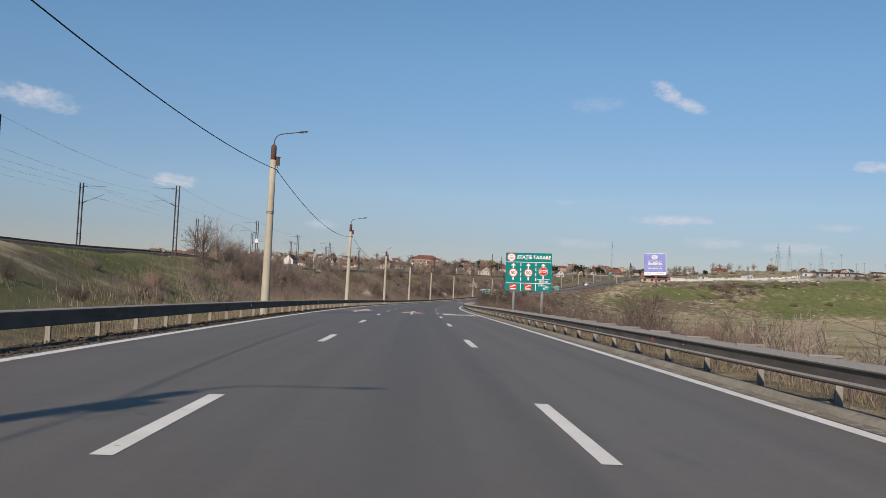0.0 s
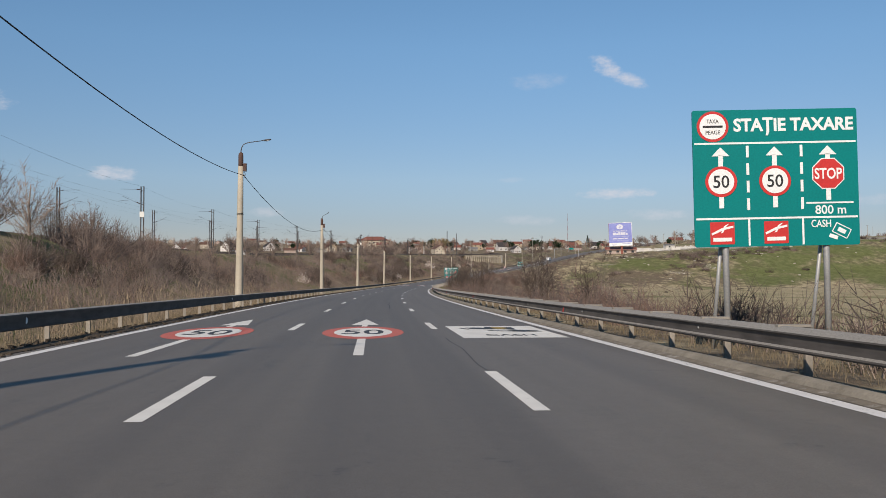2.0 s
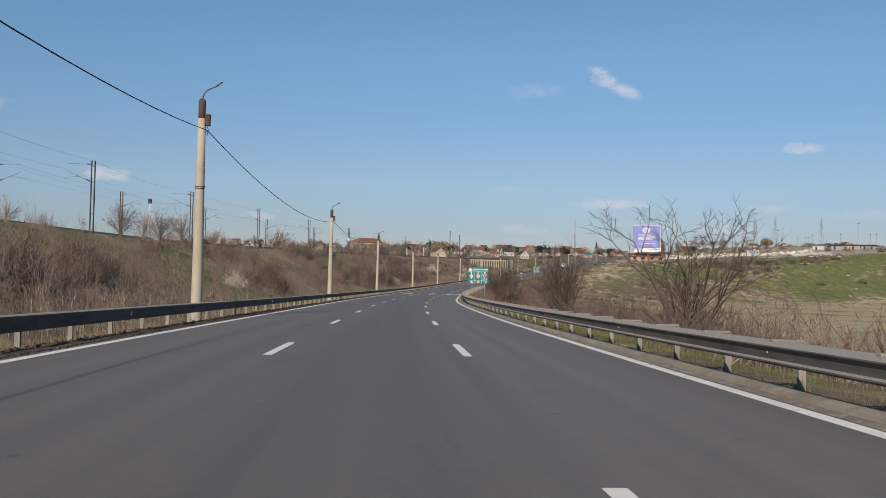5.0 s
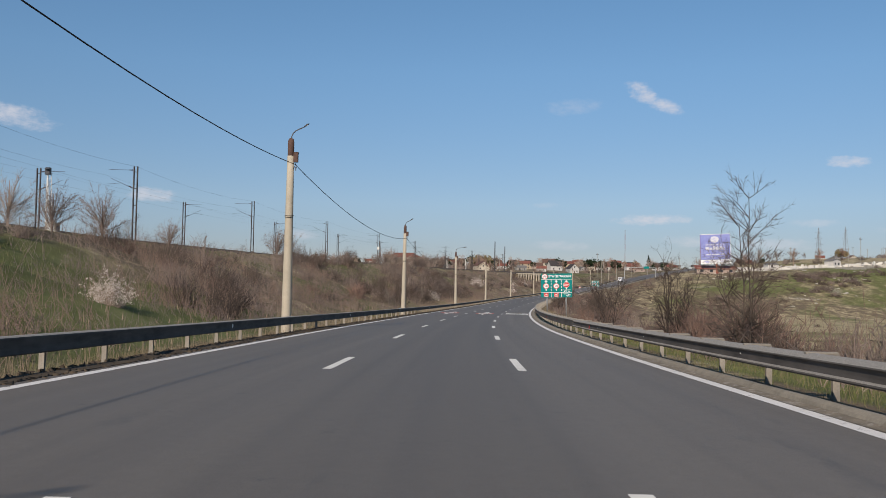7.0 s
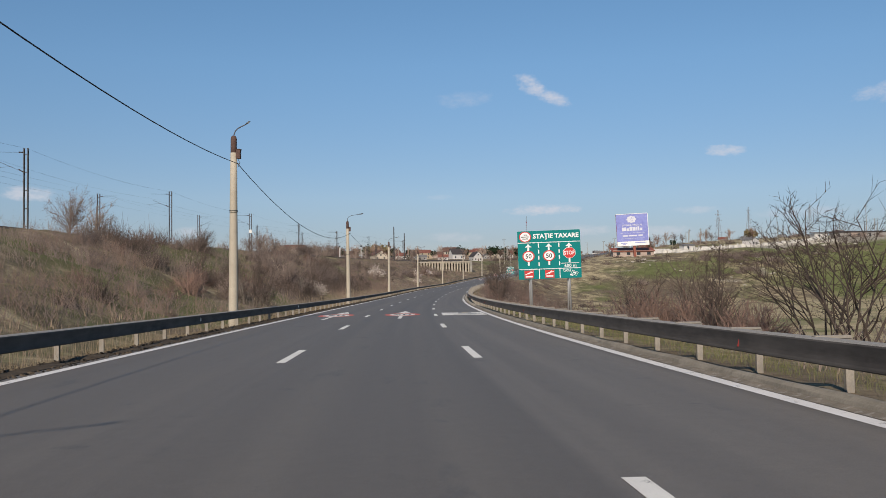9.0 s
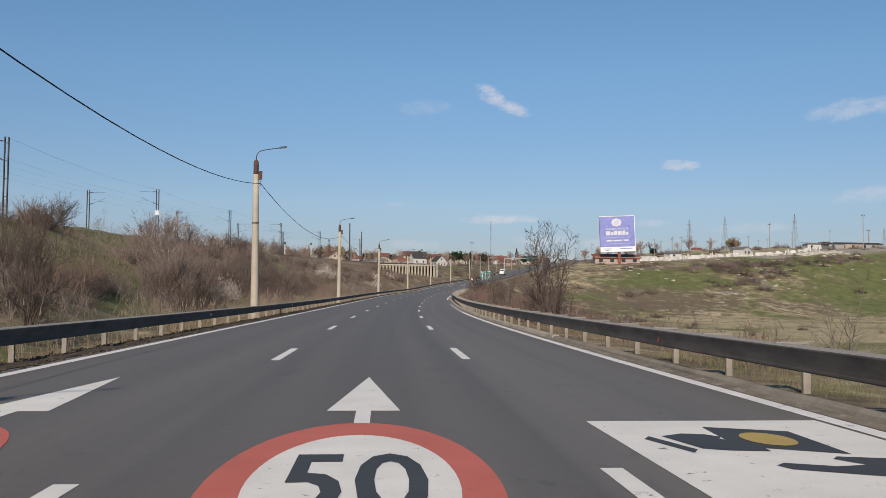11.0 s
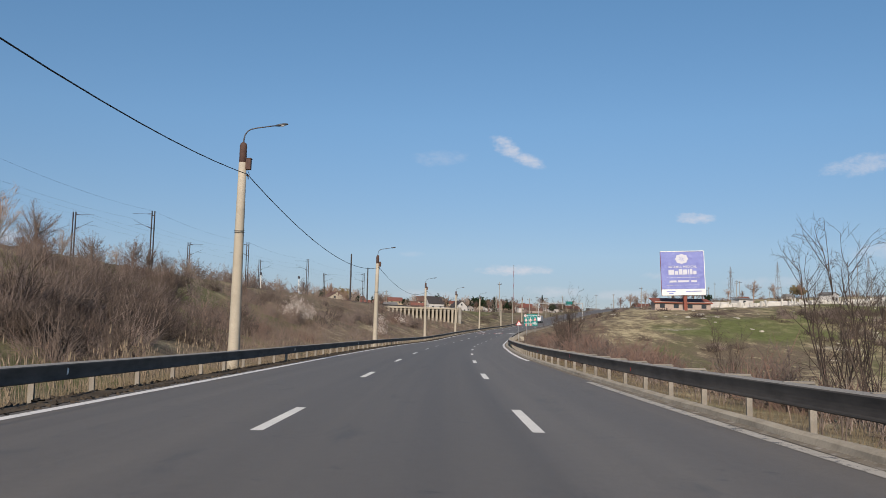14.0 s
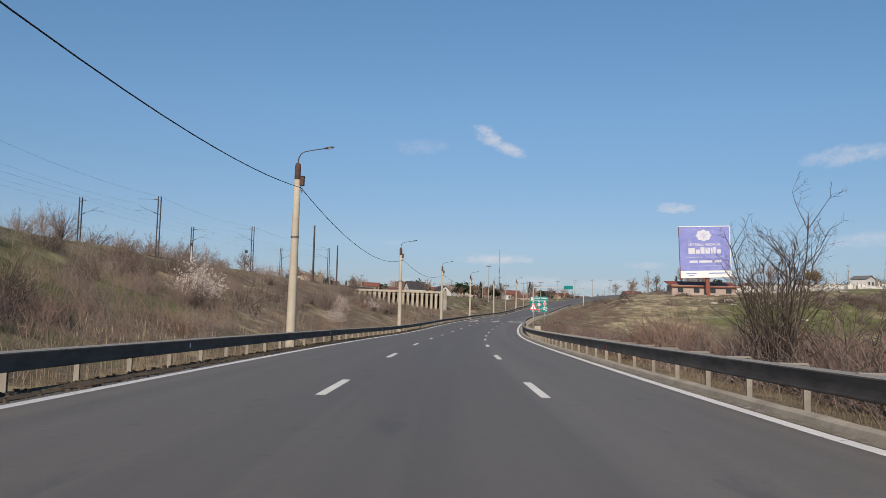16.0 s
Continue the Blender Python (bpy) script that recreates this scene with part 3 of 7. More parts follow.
def make_ground():
    ss = np.concatenate([np.arange(-390, -60, 30), np.arange(-60, 640, 2.5), np.arange(640, 900, 8), np.arange(900, 2690, 60)])
    ll = np.concatenate([-np.array([1600, 1200, 900, 700, 550, 430, 340, 270, 210, 165, 130, 105, 88, 76, 68]), np.arange(-62, -12.5, 1.5),
                         np.array([-12.5, -11.7, -11, -10.2, -9.5, -8.6, -7.6, -7, -6.4, -5.95, -5.6, -3, 0, 3, 5.6, 5.9, 6.6, 7.1, 7.6]),
                         np.arange(8.4, 45, 1.3), np.arange(46, 120, 4), np.array([125, 140, 160, 185, 215, 250, 300, 360, 430, 520, 620, 700])])
    S, L = np.meshgrid(ss, ll, indexing="ij")
    X, Y = plan(S, L)
    Z = land(S, L)
    ni, nj = S.shape
    flat = np.stack([X, Y, Z], -1).reshape(-1, 3)
    for k in range(len(flat)):
        lat = L.flat[k]
        if abs(lat) > 7.5 and abs(lat) < 200:
            a = min(1.0, (abs(lat) - 7.5) / 4)
            p = flat[k]
            flat[k, 2] += a * (0.22 * noise.noise((p[0] * 0.35, p[1] * 0.35, 0.3)) + 0.35 * noise.noise((p[0] * 0.09, p[1] * 0.09, 4.3)))
    idx = np.arange(ni * nj).reshape(ni, nj)
    quads = np.stack([idx[:-1, :-1], idx[:-1, 1:], idx[1:, 1:], idx[1:, :-1]], -1).reshape(-1, 4)
    me = big_mesh("ground", flat.tolist(), quads.tolist(), M["ground"], True)
    drift = np.array([noise.noise((float(a) * 0.02, float(b) * 0.02, 6.0)) + 0.5 * noise.noise((float(a) * 0.07, float(b) * 0.07, 1.0)) for a, b in zip(X.ravel(), Y.ravel())]).reshape(S.shape)

    def lay(old, value, amount):
        return old * (1 - amount) + value * amount

    green, straw, bare = np.full(S.shape, 0.22), np.full(S.shape, 0.42), np.full(S.shape, 0.1)
    bank = smooth_step(-10, -13, L) * smooth_step(-70, -60, L)
    green = lay(green, np.interp(S, [0, 60, 115, 140, 190, 260, 280, 300, 345, 360, 400, 450], [0.54, 0.50, 0.44, 0.38, 0.52, 0.50, 0.42, 0.54, 0.50, 0.42, 0.48, 0.36]), bank)
    straw = lay(straw, 0.40, bank)
    for s0, l0, r0 in ((92, -20, 10), (194, -20, 8), (188, -17, 6), (376, -17.5, 6), (381, -25, 8), (304, -25, 11), (319, -23, 8), (270, -24, 7), (343, -21, 5), (410, -22, 7), (432, -24, 6)):
        green = green + 0.14 * np.exp(-(((S - s0) / r0) ** 2 + ((L - l0) / (0.45 * r0)) ** 2))
    field = smooth_step(16, 34, L + 10 * drift)
    green, straw = lay(green, 0.41, field), lay(straw, np.interp(Y, [420, 470], [0.80, 0.55]), field)
    slope = smooth_step(478, 498, Y + 12 * drift) * smooth_step(585, 566, Y + 10 * drift) * smooth_step(22, 60, L + 20 * drift)
    green = lay(green, np.interp(X, [80, 140, 190, 215, 260], [0.46, 0.48, 0.47, 0.56, 0.62]), slope)
    straw = lay(straw, np.interp(X, [140, 180], [0.3, 0.44]), slope)
    crest = smooth_step(560, 568, Y + 10 * drift) * smooth_step(640, 600, Y) * smooth_step(24, 40, L)
    bare = lay(bare, 0.62, crest)
    # worn stony tracks across the slope
    for x0, y0, rx, ry in ((176, 512, 12, 3), (196, 524, 6, 10), (212, 538, 5, 9), (160, 548, 10, 2.5), (240, 545, 12, 2.5), (140, 530, 12, 2)):
        bare = bare + 0.45 * np.exp(-(((X - x0) / rx) ** 2 + ((Y - y0) / ry) ** 2))
    bare = lay(bare, 0.3, ((L < -5.6) & (L > -7.5)) * 1.0)
    verge = (L > 5.9) & (L < 8.5)
    green = np.where(verge, np.interp(S, [0, 110, 135, 175, 200, 240], [0.3, 0.35, 0.55, 0.58, 0.5, 0.3]), green)
    attr = me.color_attributes.new("turf", "FLOAT_COLOR", "POINT")
    attr.data.foreach_set("color", np.stack([green, straw, bare, np.ones_like(bare)], -1).ravel().astype(np.float32))
    tagged(new("ground", me), "rough ground of dead grass, soil and green patches", "ground", "", "structure")


make_ground()


def strip(s0, s1, step, profile, mat, name, close=False, jitter=None):
    """A band swept along the road with the cross profile [(lat, z), ...]; its UV is in metres."""
    ss = np.linspace(s0, s1, max(2, round((s1 - s0) / step) + 1))
    n = len(profile)
    vs, uv = [], []
    for i, s in enumerate(ss):
        for k, (lat, z) in enumerate(profile):
            dl, dz = jitter(s, k) if jitter else (0, 0)
            vs.append(tuple(spot(s, lat + dl, z + dz)))
            uv.append((lat, s))
    fs = []
    for i in range(len(ss) - 1):
        for k in range(n if close else n - 1):
            a, b = i * n + k, i * n + (k + 1) % n
            fs.append((a, b, b + n, a + n))
    if close:
        fs.append(tuple(range(n - 1, -1, -1)))
        fs.append(tuple((len(ss) - 1) * n + k for k in range(n)))
    me = big_mesh(name, vs, fs, mat)
    lay = me.uv_layers.new(name="UVMap")
    vi = np.empty(len(me.loops), dtype=np.int32)
    me.loops.foreach_get("vertex_index", vi)
    lay.data.foreach_set("uv", np.array(uv, dtype=np.float32)[vi].ravel())
    return me


# ---- carriageway, paint, kerb ----
def make_road():
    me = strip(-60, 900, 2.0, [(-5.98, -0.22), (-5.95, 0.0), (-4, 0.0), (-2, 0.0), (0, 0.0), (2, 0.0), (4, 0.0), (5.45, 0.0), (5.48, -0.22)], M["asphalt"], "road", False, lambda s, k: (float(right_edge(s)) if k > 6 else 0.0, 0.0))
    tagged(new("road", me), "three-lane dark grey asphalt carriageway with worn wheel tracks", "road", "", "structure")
    def narrow(s, k):
        n = (0.025 * noise.noise((s * 0.6, k * 0.7, 1)), (0.018 * noise.noise((s * 0.5, k, 7)) if 0 < k < 6 else 0))
        late = float(smooth_step(235, 275, s))
        gone = max(0.0, 1 - abs(s - 76.5) / 0.9)
        return (n[0] + float(right_edge(s)) + (1 - late) * 0.014 * k * (1 - 0.8 * float(smooth_step(120, 190, s))), n[1] - 0.09 * gone * (0 < k < 6))

    for a, b, up, mat, lab in ((-60, 268, 0.0, "kerb", "low stained concrete kerb along the asphalt edge"), (268, 640, 0.03, "kerb_pale", "pale rounded concrete kerb along the asphalt edge")):
        me = strip(a, b, 0.8, [(5.33 - up, -0.1), (5.335 - up, 0.008), (5.37 - up, 0.075 + up), (5.42, 0.105 + up), (5.50, 0.105 + up), (5.55 + up, 0.075), (5.58 + up, -0.14)], M[mat], "kerb", True, narrow)
        tagged(new("kerb", me), lab, "kerb", "", "structure")
    me = strip(-60, 640, 1.5, [(5.19, 0.006), (5.25, 0.012), (5.32, 0.03), (5.36, 0.03)], M["grit"], "gutter_grit", False, lambda s, k: (float(right_edge(s)) + 0.05 * noise.noise((s * 0.4, k, 2)) * (k < 2), 0.0))
    tagged(new("gutter_grit", me), "dusty grit gathered along the kerb", "grit", "", "structure")
    me = strip(-60, 640, 1.0, [(-7.1, -0.2), (-7.0, -0.09), (-6.55, -0.02), (-6.2, 0.03), (-5.93, 0.012), (-5.9, -0.1)], M["dirt"], "verge_soil", False,
               lambda s, k: (0.14 * noise.noise((s * 0.8, k * 1.7, 3)), 0.085 * noise.noise((s * 1.1, k, 9)) if 0 < k < 4 else 0))
    tagged(new("verge_soil", me), "strip of dark soil and grit beside the asphalt", "verge", "", "structure")


make_road()


def make_seam(s0, s1, lat, width, seed):
    """A sealed crack, ragged and dark, along the lane line."""
    me = strip(s0, s1, 0.25, [(lat - width / 2, 0.003), (lat + width / 2, 0.003)], M["tar"], "tar_seam", False,
               lambda s, k: (0.10 * noise.noise((s * 0.35, seed, 0)) + width * 0.7 * noise.noise((s * 2.3, k * 5.1, seed)), 0.0))
    tagged(new("tar_seam", me), "ragged dark tar seam in the asphalt", "road crack", "", "structure")


for a, b, lat, width, seed in ((51, 62, 1.87, 0.022, 1), (84, 97, 0.9, 0.045, 2)):
    make_seam(a, b, lat, width, seed)
UP = 0.004
MARKS = thing("road_markings", "white and red painted road markings on asphalt", "road markings", "", "structure")


def flat_part(name, poly, mat, label="", z=UP, thick=0.003, smooth_s=1.5):
    """Paint with the outline poly in (s, lat), laid on the road."""
    sh = Shape()
    n = len(poly)
    sh.v = [tuple(spot(s, l, z)) for s, l in poly]
    sh.f = [tuple(range(n))]
    me = sh.data(name, mat)
    if me.polygons[0].normal.z < 0:
        me.flip_normals()
    ob = new(name, me)
    ob.parent = MARKS
    return tagged(ob, label)


def flat_ring(name, s, lat, rs, rl, k, mat, label="", z=UP):
    sh = Shape()
    n = 48
    for f in (1.0, k):
        sh.v += [tuple(spot(s + rs * f * math.cos(2 * math.pi * i / n), lat + rl * f * math.sin(2 * math.pi * i / n), z)) for i in range(n)]
    sh.f = [(i, (i + 1) % n, n + (i + 1) % n, n + i) for i in range(n)]
    me = sh.data(name, mat)
    if me.polygons[0].normal.z < 0:
        me.flip_normals()
    ob = new(name, me)
    ob.parent = MARKS
    return tagged(ob, label)


def text_mesh(body, size, depth, bold=0.0):
    """A mesh of the words, flat in x and y, its left end at 0."""
    cu = bpy.data.curves.new("words", "FONT")
    cu.body, cu.size, cu.extrude, cu.offset, cu.resolution_u = body, size, depth, bold, 3
    tmp = bpy.data.objects.new("words", cu)
    scene.collection.objects.link(tmp)
    dg = bpy.context.evaluated_depsgraph_get()
    me = bpy.data.meshes.new_from_object(tmp.evaluated_get(dg))
    bpy.data.objects.remove(tmp)
    bpy.data.curves.remove(cu)
    return me


def fit_text(body, w, h, depth, bold=0.0):
    """Words stretched to w by h metres round the middle."""
    me = text_mesh(body, 1.0, depth, bold)
    co = np.empty(len(me.vertices) * 3)
    me.vertices.foreach_get("co", co)
    co = co.reshape(-1, 3)
    lo, hi = co.min(0), co.max(0)
    co[:, 0] = (co[:, 0] - (lo[0] + hi[0]) / 2) * w / (hi[0] - lo[0])
    co[:, 1] = (co[:, 1] - (lo[1] + hi[1]) / 2) * h / (hi[1] - lo[1])
    me.vertices.foreach_set("co", co.ravel())
    me.update()
    return me


def road_text(body, s, lat, w, h, mat, name="lettering", z=UP * 2):
    me = fit_text(body, w, h, 0.0, 0.012)
    co = np.empty(len(me.vertices) * 3)
    me.vertices.foreach_get("co", co)
    co = co.reshape(-1, 3)
    pts = [tuple(spot(s + y, lat + x, z)) for x, y, _ in co]
    me.vertices.foreach_set("co", np.array(pts).ravel())
    me.materials.clear()
    me.materials.append(mat)
    me.update()
    ob = new(name, me)
    ob.parent = MARKS
    return ob


def make_markings():
    w = 0.11
    for lat, a, b, mat, lab in ((-5.60, -60, 640, "paint_edge", "solid worn white edge line"), (5.06, -60, 304, "paint_edge", "solid worn white edge line"),
                                (5.06, 304, 334, "paint_flaked", "flaked remains of a white edge line"), (5.06, 354, 640, "paint_edge", "solid worn white edge line")):
        ob = new("edge_line", strip(a, b, 2.0, [(lat - w, UP), (lat, UP), (lat + w, UP)], M[mat], "edge_line", False, lambda s, k, right=lat > 0: (float(right_edge(s)) if right else 0.0, 0.0)))
        ob.parent = MARKS
        tagged(ob, lab)
    for lat, first in ((-1.875, 5.55), (1.875, 5.97)):
        for k in range(-4, 42):
            s = first + 14.931 * k
            w = 0.085
            flat_part("lane_dash", [(s, lat - w), (s, lat + w), (s + 3.75, lat + w), (s + 3.75, lat - w)], M["paint_white"])
    for base in (0.0, 183.9, 436.0):
        for lane in (-3.75, 0.0):
            flat_part("arrow_tail", [(base + 57.3, lane - 0.09), (base + 61.75, lane - 0.09), (base + 61.75, lane + 0.09), (base + 57.3, lane + 0.09)], M["paint_white"])
            flat_ring("roundel_rim", base + 64.35, lane, 2.72, 1.0, 0.72, M["paint_red"], "red painted ellipse rim")
            flat_ring("roundel_disc", base + 64.35, lane, 2.72 * 0.72, 0.72, 0.001, M["paint_white"])
            road_text("50", base + 64.35, lane, 1.02, 2.0, M["paint_black"])
            flat_part("arrow_head", [(base + 67.05, lane - 0.08), (base + 68.0, lane - 0.08), (base + 68.0, lane - 0.4), (base + 72.0, lane), (base + 68.0, lane + 0.4), (base + 68.0, lane + 0.08), (base + 67.05, lane + 0.08)], M["paint_white"])
        a, b, c, d = base + 61.85, base + 67.15, 2.26, 4.66
        flat_part("cash_panel", [(a, c), (a, d), (b, d), (b, c)], M["paint_white"])
        road_text("CASH", base + 62.85, 3.47, 1.18, 0.62, M["paint_black"])
        k = M["paint_black"]
        # giving hand with cuff and banknote, open hand below
        flat_part("cuff", [(base + 66.0, 2.52), (base + 66.15, 2.60), (base + 65.45, 2.80), (base + 65.3, 2.72)], k, z=2 * UP)
        flat_part("giving_hand", [(base + 66.15, 2.72), (base + 66.3, 2.95), (base + 66.25, 3.15), (base + 66.1, 3.25), (base + 66.0, 3.20), (base + 65.8, 3.30), (base + 65.55, 3.40), (base + 65.35, 3.38), (base + 65.4, 3.05), (base + 65.5, 2.86)], k, z=2 * UP)
        flat_part("banknote", [(base + 66.7, 3.30), (base + 66.4, 4.02), (base + 65.2, 3.98), (base + 65.6, 3.20)], k, z=2 * UP)
        flat_ring("coin_mark", base + 65.95, 3.62, 0.36, 0.22, 0.001, M["paint_ochre"], "", 3 * UP)
        flat_part("open_hand", [(base + 64.75, 3.15), (base + 64.85, 3.25), (base + 64.7, 3.6), (base + 64.75, 3.85), (base + 65.0, 3.72), (base + 65.1, 3.8), (base + 65.0, 4.2), (base + 64.7, 4.45), (base + 64.3, 4.5), (base + 64.2, 4.0), (base + 64.4, 3.6), (base + 64.6, 3.2)], k, z=2 * UP)


make_markings()


# ---- guard rails ----
BEAM_LIPPED = [(-0.075, 0.296), (-0.05, 0.318), (0.0, 0.310), (0.06, 0.280), (0.10, 0.250), (0.108, 0.232), (0.082, 0.205), (0.072, 0.17), (0.074, 0.12), (0.080, 0.075), (0.112, 0.048), (0.12, 0.028), (0.105, 0.006), (0.05, 0.0)]
BEAM_FLAT = [(-0.075, 0.300), (-0.05, 0.318), (0.06, 0.312), (0.10, 0.294), (0.108, 0.275), (0.104, 0.25), (0.098, 0.20), (0.094, 0.155), (0.094, 0.11), (0.098, 0.06), (0.104, 0.04), (0.106, 0.018), (0.09, 0.002), (0.04, 0.0)]


def make_guardrail(side, lat, top, label):
    """side: 1 where the road lies to the left of the rail, -1 to the right."""
    g = thing("guardrail", label, "guardrail", "guardrails along the road", "structure")
    low = top - 0.318

    def way(s):
        return float(right_edge(s)) if side > 0 else 0.0

    def lift(s):
        """The newer stretch stands a little higher."""
        return float(np.interp(s, [262, 290], [0.0, 0.05])) if side > 0 else 0.0

    for s in (200.8, 287.0, 342.1) if side > 0 else ():
        sh = Shape()
        sh.box((-0.115, 0, low + 0.17), (0.012, 0.10, 0.14), None, 0.004)
        part("reflector", sh, M["reflector"], g, "faded red reflector on the beam", at=stand(s, lat + way(s), lift(s)))
    far_posts = Shape()
    for k in range(-7, 80):
        s0 = k * 8.0
        beam = BEAM_FLAT if side < 0 or s0 > 190 else BEAM_LIPPED
        face = [(lat - side * d, low + h) for d, h in beam]
        back = [(lat - side * (d - 0.008), low + h) for d, h in beam[::-1]]
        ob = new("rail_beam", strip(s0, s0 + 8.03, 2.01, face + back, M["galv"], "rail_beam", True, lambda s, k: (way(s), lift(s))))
        ob.parent = g
    post = Shape()
    prof = [(-0.05, -0.03), (0.05, -0.03), (0.05, -0.022), (-0.042, -0.022), (-0.042, 0.022), (0.05, 0.022), (0.05, 0.03), (-0.05, 0.03)]
    out = 0.37 if side > 0 else 0.06
    post.slab([(x + out * side, y) for x, y in prof], -0.75, low + 0.30)
    if side < 0:
        post.box((side * 0.0, 0, low + 0.16), (0.13, 0.07, 0.12))
    pm = post.data("post", M["post"])
    br = Shape()
    br.box((side * 0.2, 0, top - 0.005), (0.46, 0.09, 0.035), None, 0.006)
    br.box((side * 0.19, 0, low + 0.17), (0.40, 0.05, 0.12))
    bm_ = br.data("spacer_bracket", M["post"])
    bolt = Shape()
    bolt.box((-side * 0.082, 0, low + 0.156), (0.02, 0.03, 0.03), None, 0.005)
    bo = bolt.data("bolt", M["tube"])
    for k in range(-20, 236):
        s = 0.3 + 2.667 * k
        if s < 440:
            part("post", pm, None, g, at=stand(s, lat + way(s) + side * 0.03, lift(s)))
            if side > 0:
                part("spacer_bracket", bm_, None, g, at=stand(s, lat + way(s), lift(s)))
            if k % 3 == 0 and s > -10:
                part("bolt", bo, None, g, at=stand(s, lat + way(s), lift(s)))
        else:
            m = stand(s, lat + way(s) + side * 0.03, lift(s))
            far_posts.slab([(x + side * out, y) for x, y in ((-0.05, -0.03), (0.05, -0.03), (0.05, 0.03), (-0.05, 0.03))], -0.7, low + 0.26, m)
    part("distant_posts", far_posts, M["post"], g, "row of distant steel posts", kind="stuff")
    ref = Shape()
    if side > 0:
        ref.slab([(-0.05, -0.09), (0.05, -0.09), (0.0, 0.09)], 0.0, 0.02)
        mat, lab = M["reflector"], "small red triangular reflector"
    else:
        ref.slab([(0.055 * math.cos(a), 0.075 * math.sin(a)) for a in [2 * math.pi * i / 12 for i in range(12)]], 0.0, 0.02)
        mat, lab = M["white_sign"], "small white round reflector"
    rm = ref.data("reflector", mat)
    for k in range(-1, 24):
        s = (18.5 if side > 0 else 12.0) + 24.0 * k
        m = stand(s, lat + way(s) - side * 0.07, low + 0.165 + lift(s)) @ Matrix.Rotation(radians(-side * 42), 4, "Z") @ Matrix.Rotation(radians(90), 4, "X")
        part("reflector", rm, None, g, lab, at=m)
    return g


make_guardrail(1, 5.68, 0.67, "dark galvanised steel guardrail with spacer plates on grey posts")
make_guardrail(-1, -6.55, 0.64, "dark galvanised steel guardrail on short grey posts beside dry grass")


# ---- street lamps and their cable ----
POLE_S = [-53, -4, 44.8, 93.4, 143.7, 192.0, 239.0, 291.6, 341.2, 390.4, 441.2, 485.5, 527, 568, 610]
POLE_LAT = [-7.5, -7.5, -7.42, -7.68, -7.5, -7.42, -7.62, -7.40, -7.56, -7.44, -7.5, -7.5, -7.5, -7.5, -7.5]
SHORT_ARM = (4, 5, 6)


def make_lamp(short=False):
    t = thing("street_lamp", "tall tapered concrete street lamp with rusty cap and curved arm", "street lamp", "street lamps along the road")
    sh = Shape()
    hs = [-0.9, 0.0, 2.0, 4.0, 6.0, 7.85]
    sh.tube([(0, 0, h) for h in hs], [0.225 - 0.0095 * max(h, 0) for h in hs], 20)
    part("shaft", sh, M["concrete"], t, "weathered beige concrete shaft", True)
    sh = Shape()
    for dz in (0.0, 0.07):
        sh.tube([(0.19 * math.cos(a), 0.19 * math.sin(a), 5.1 + dz + 0.03 * math.sin(a)) for a in [2 * math.pi * i / 16 for i in range(17)]], 0.012, 6)
    part("wire_band", sh, M["cable"], t, "rusty wire band")
    sh = Shape()
    sh.tube([(0, 0, 7.80), (0, 0, 7.82), (0, 0, 8.50), (0, 0, 8.62), (0, 0, 8.66)], [0.13, 0.145, 0.142, 0.115, 0.05], 16)
    part("cap", sh, M["rust"], t, "rust-brown steel sleeve", True)
    sh = Shape()
    arm = [(0, 0, 8.5), (0, 0, 8.76), (0.03, 0, 8.93), (0.12, 0, 9.09), (0.26, 0, 9.19), (0.5, 0, 9.25), (1.25, 0, 9.37)]
    if short:
        arm = [(0, 0, 8.5), (0, 0, 8.6), (0.02, 0, 8.74), (0.08, 0, 8.88), (0.2, 0, 9.0), (0.4, 0, 9.1), (0.6, 0, 9.19)]
    sh.tube(arm, [0.03, 0.028, 0.026, 0.024, 0.024, 0.024, 0.022], 10)
    part("arm", sh, M["pipe"], t, "curved dark pipe arm", True)
    lamp = Shape()
    lamp.tube([(1.2, 0, 9.55), (1.28, 0, 9.565), (1.36, 0, 9.58), (1.58, 0, 9.62), (1.68, 0, 9.63), (1.71, 0, 9.63)], [0.024, 0.04, 0.055, 0.05, 0.032, 0.012], 12)
    back = Matrix.Translation((0, 0, -0.19))
    if short:
        back = Matrix.Translation((0.55, 0, 9.18)) @ Matrix.Rotation(radians(-22), 4, "Y") @ Matrix.Diagonal((0.55, 0.7, 0.7, 1)) @ Matrix.Translation((-1.2, 0, -9.55))
    lamp.v = [tuple(back @ Vector(p)) for p in lamp.v]
    head = part("lamp_head", lamp, M["lamp"], t, "slim dark lamp head", True)
    sh = Shape()
    sh.tube([(1.38, 0, 9.555), (1.44, 0, 9.555), (1.54, 0, 9.575), (1.6, 0, 9.6)], [0.02, 0.04, 0.036, 0.015], 10)
    sh.v = [tuple(back @ Vector(p)) for p in sh.v]
    part("lens", sh, M["lens"], head, "milky lamp cover", True)
    sh = Shape()
    sh.box((0.24, -0.05, 7.78), (0.2, 0.22, 0.42), None, 0.015)
    sh.box((0.24, -0.05, 8.0), (0.24, 0.26, 0.03), None, 0.006)
    part("junction_box", sh, M["rust"], t, "small rusty metal box")
    sh = Shape()
    sh.box((0.1, 0, 7.36), (0.22, 0.05, 0.05), None, 0.01)
    sh.tube([(0.2, 0, 7.36), (0.24, 0, 7.28), (0.24, 0.0, 7.2)], 0.02, 6)
    sh.tube([(0.2, 0.05, 7.55), (0.27, 0.05, 7.4), (0.22, 0.03, 7.22)], 0.012, 5)
    part("bracket", sh, M["pipe"], t, "black cable clamp")
    return t


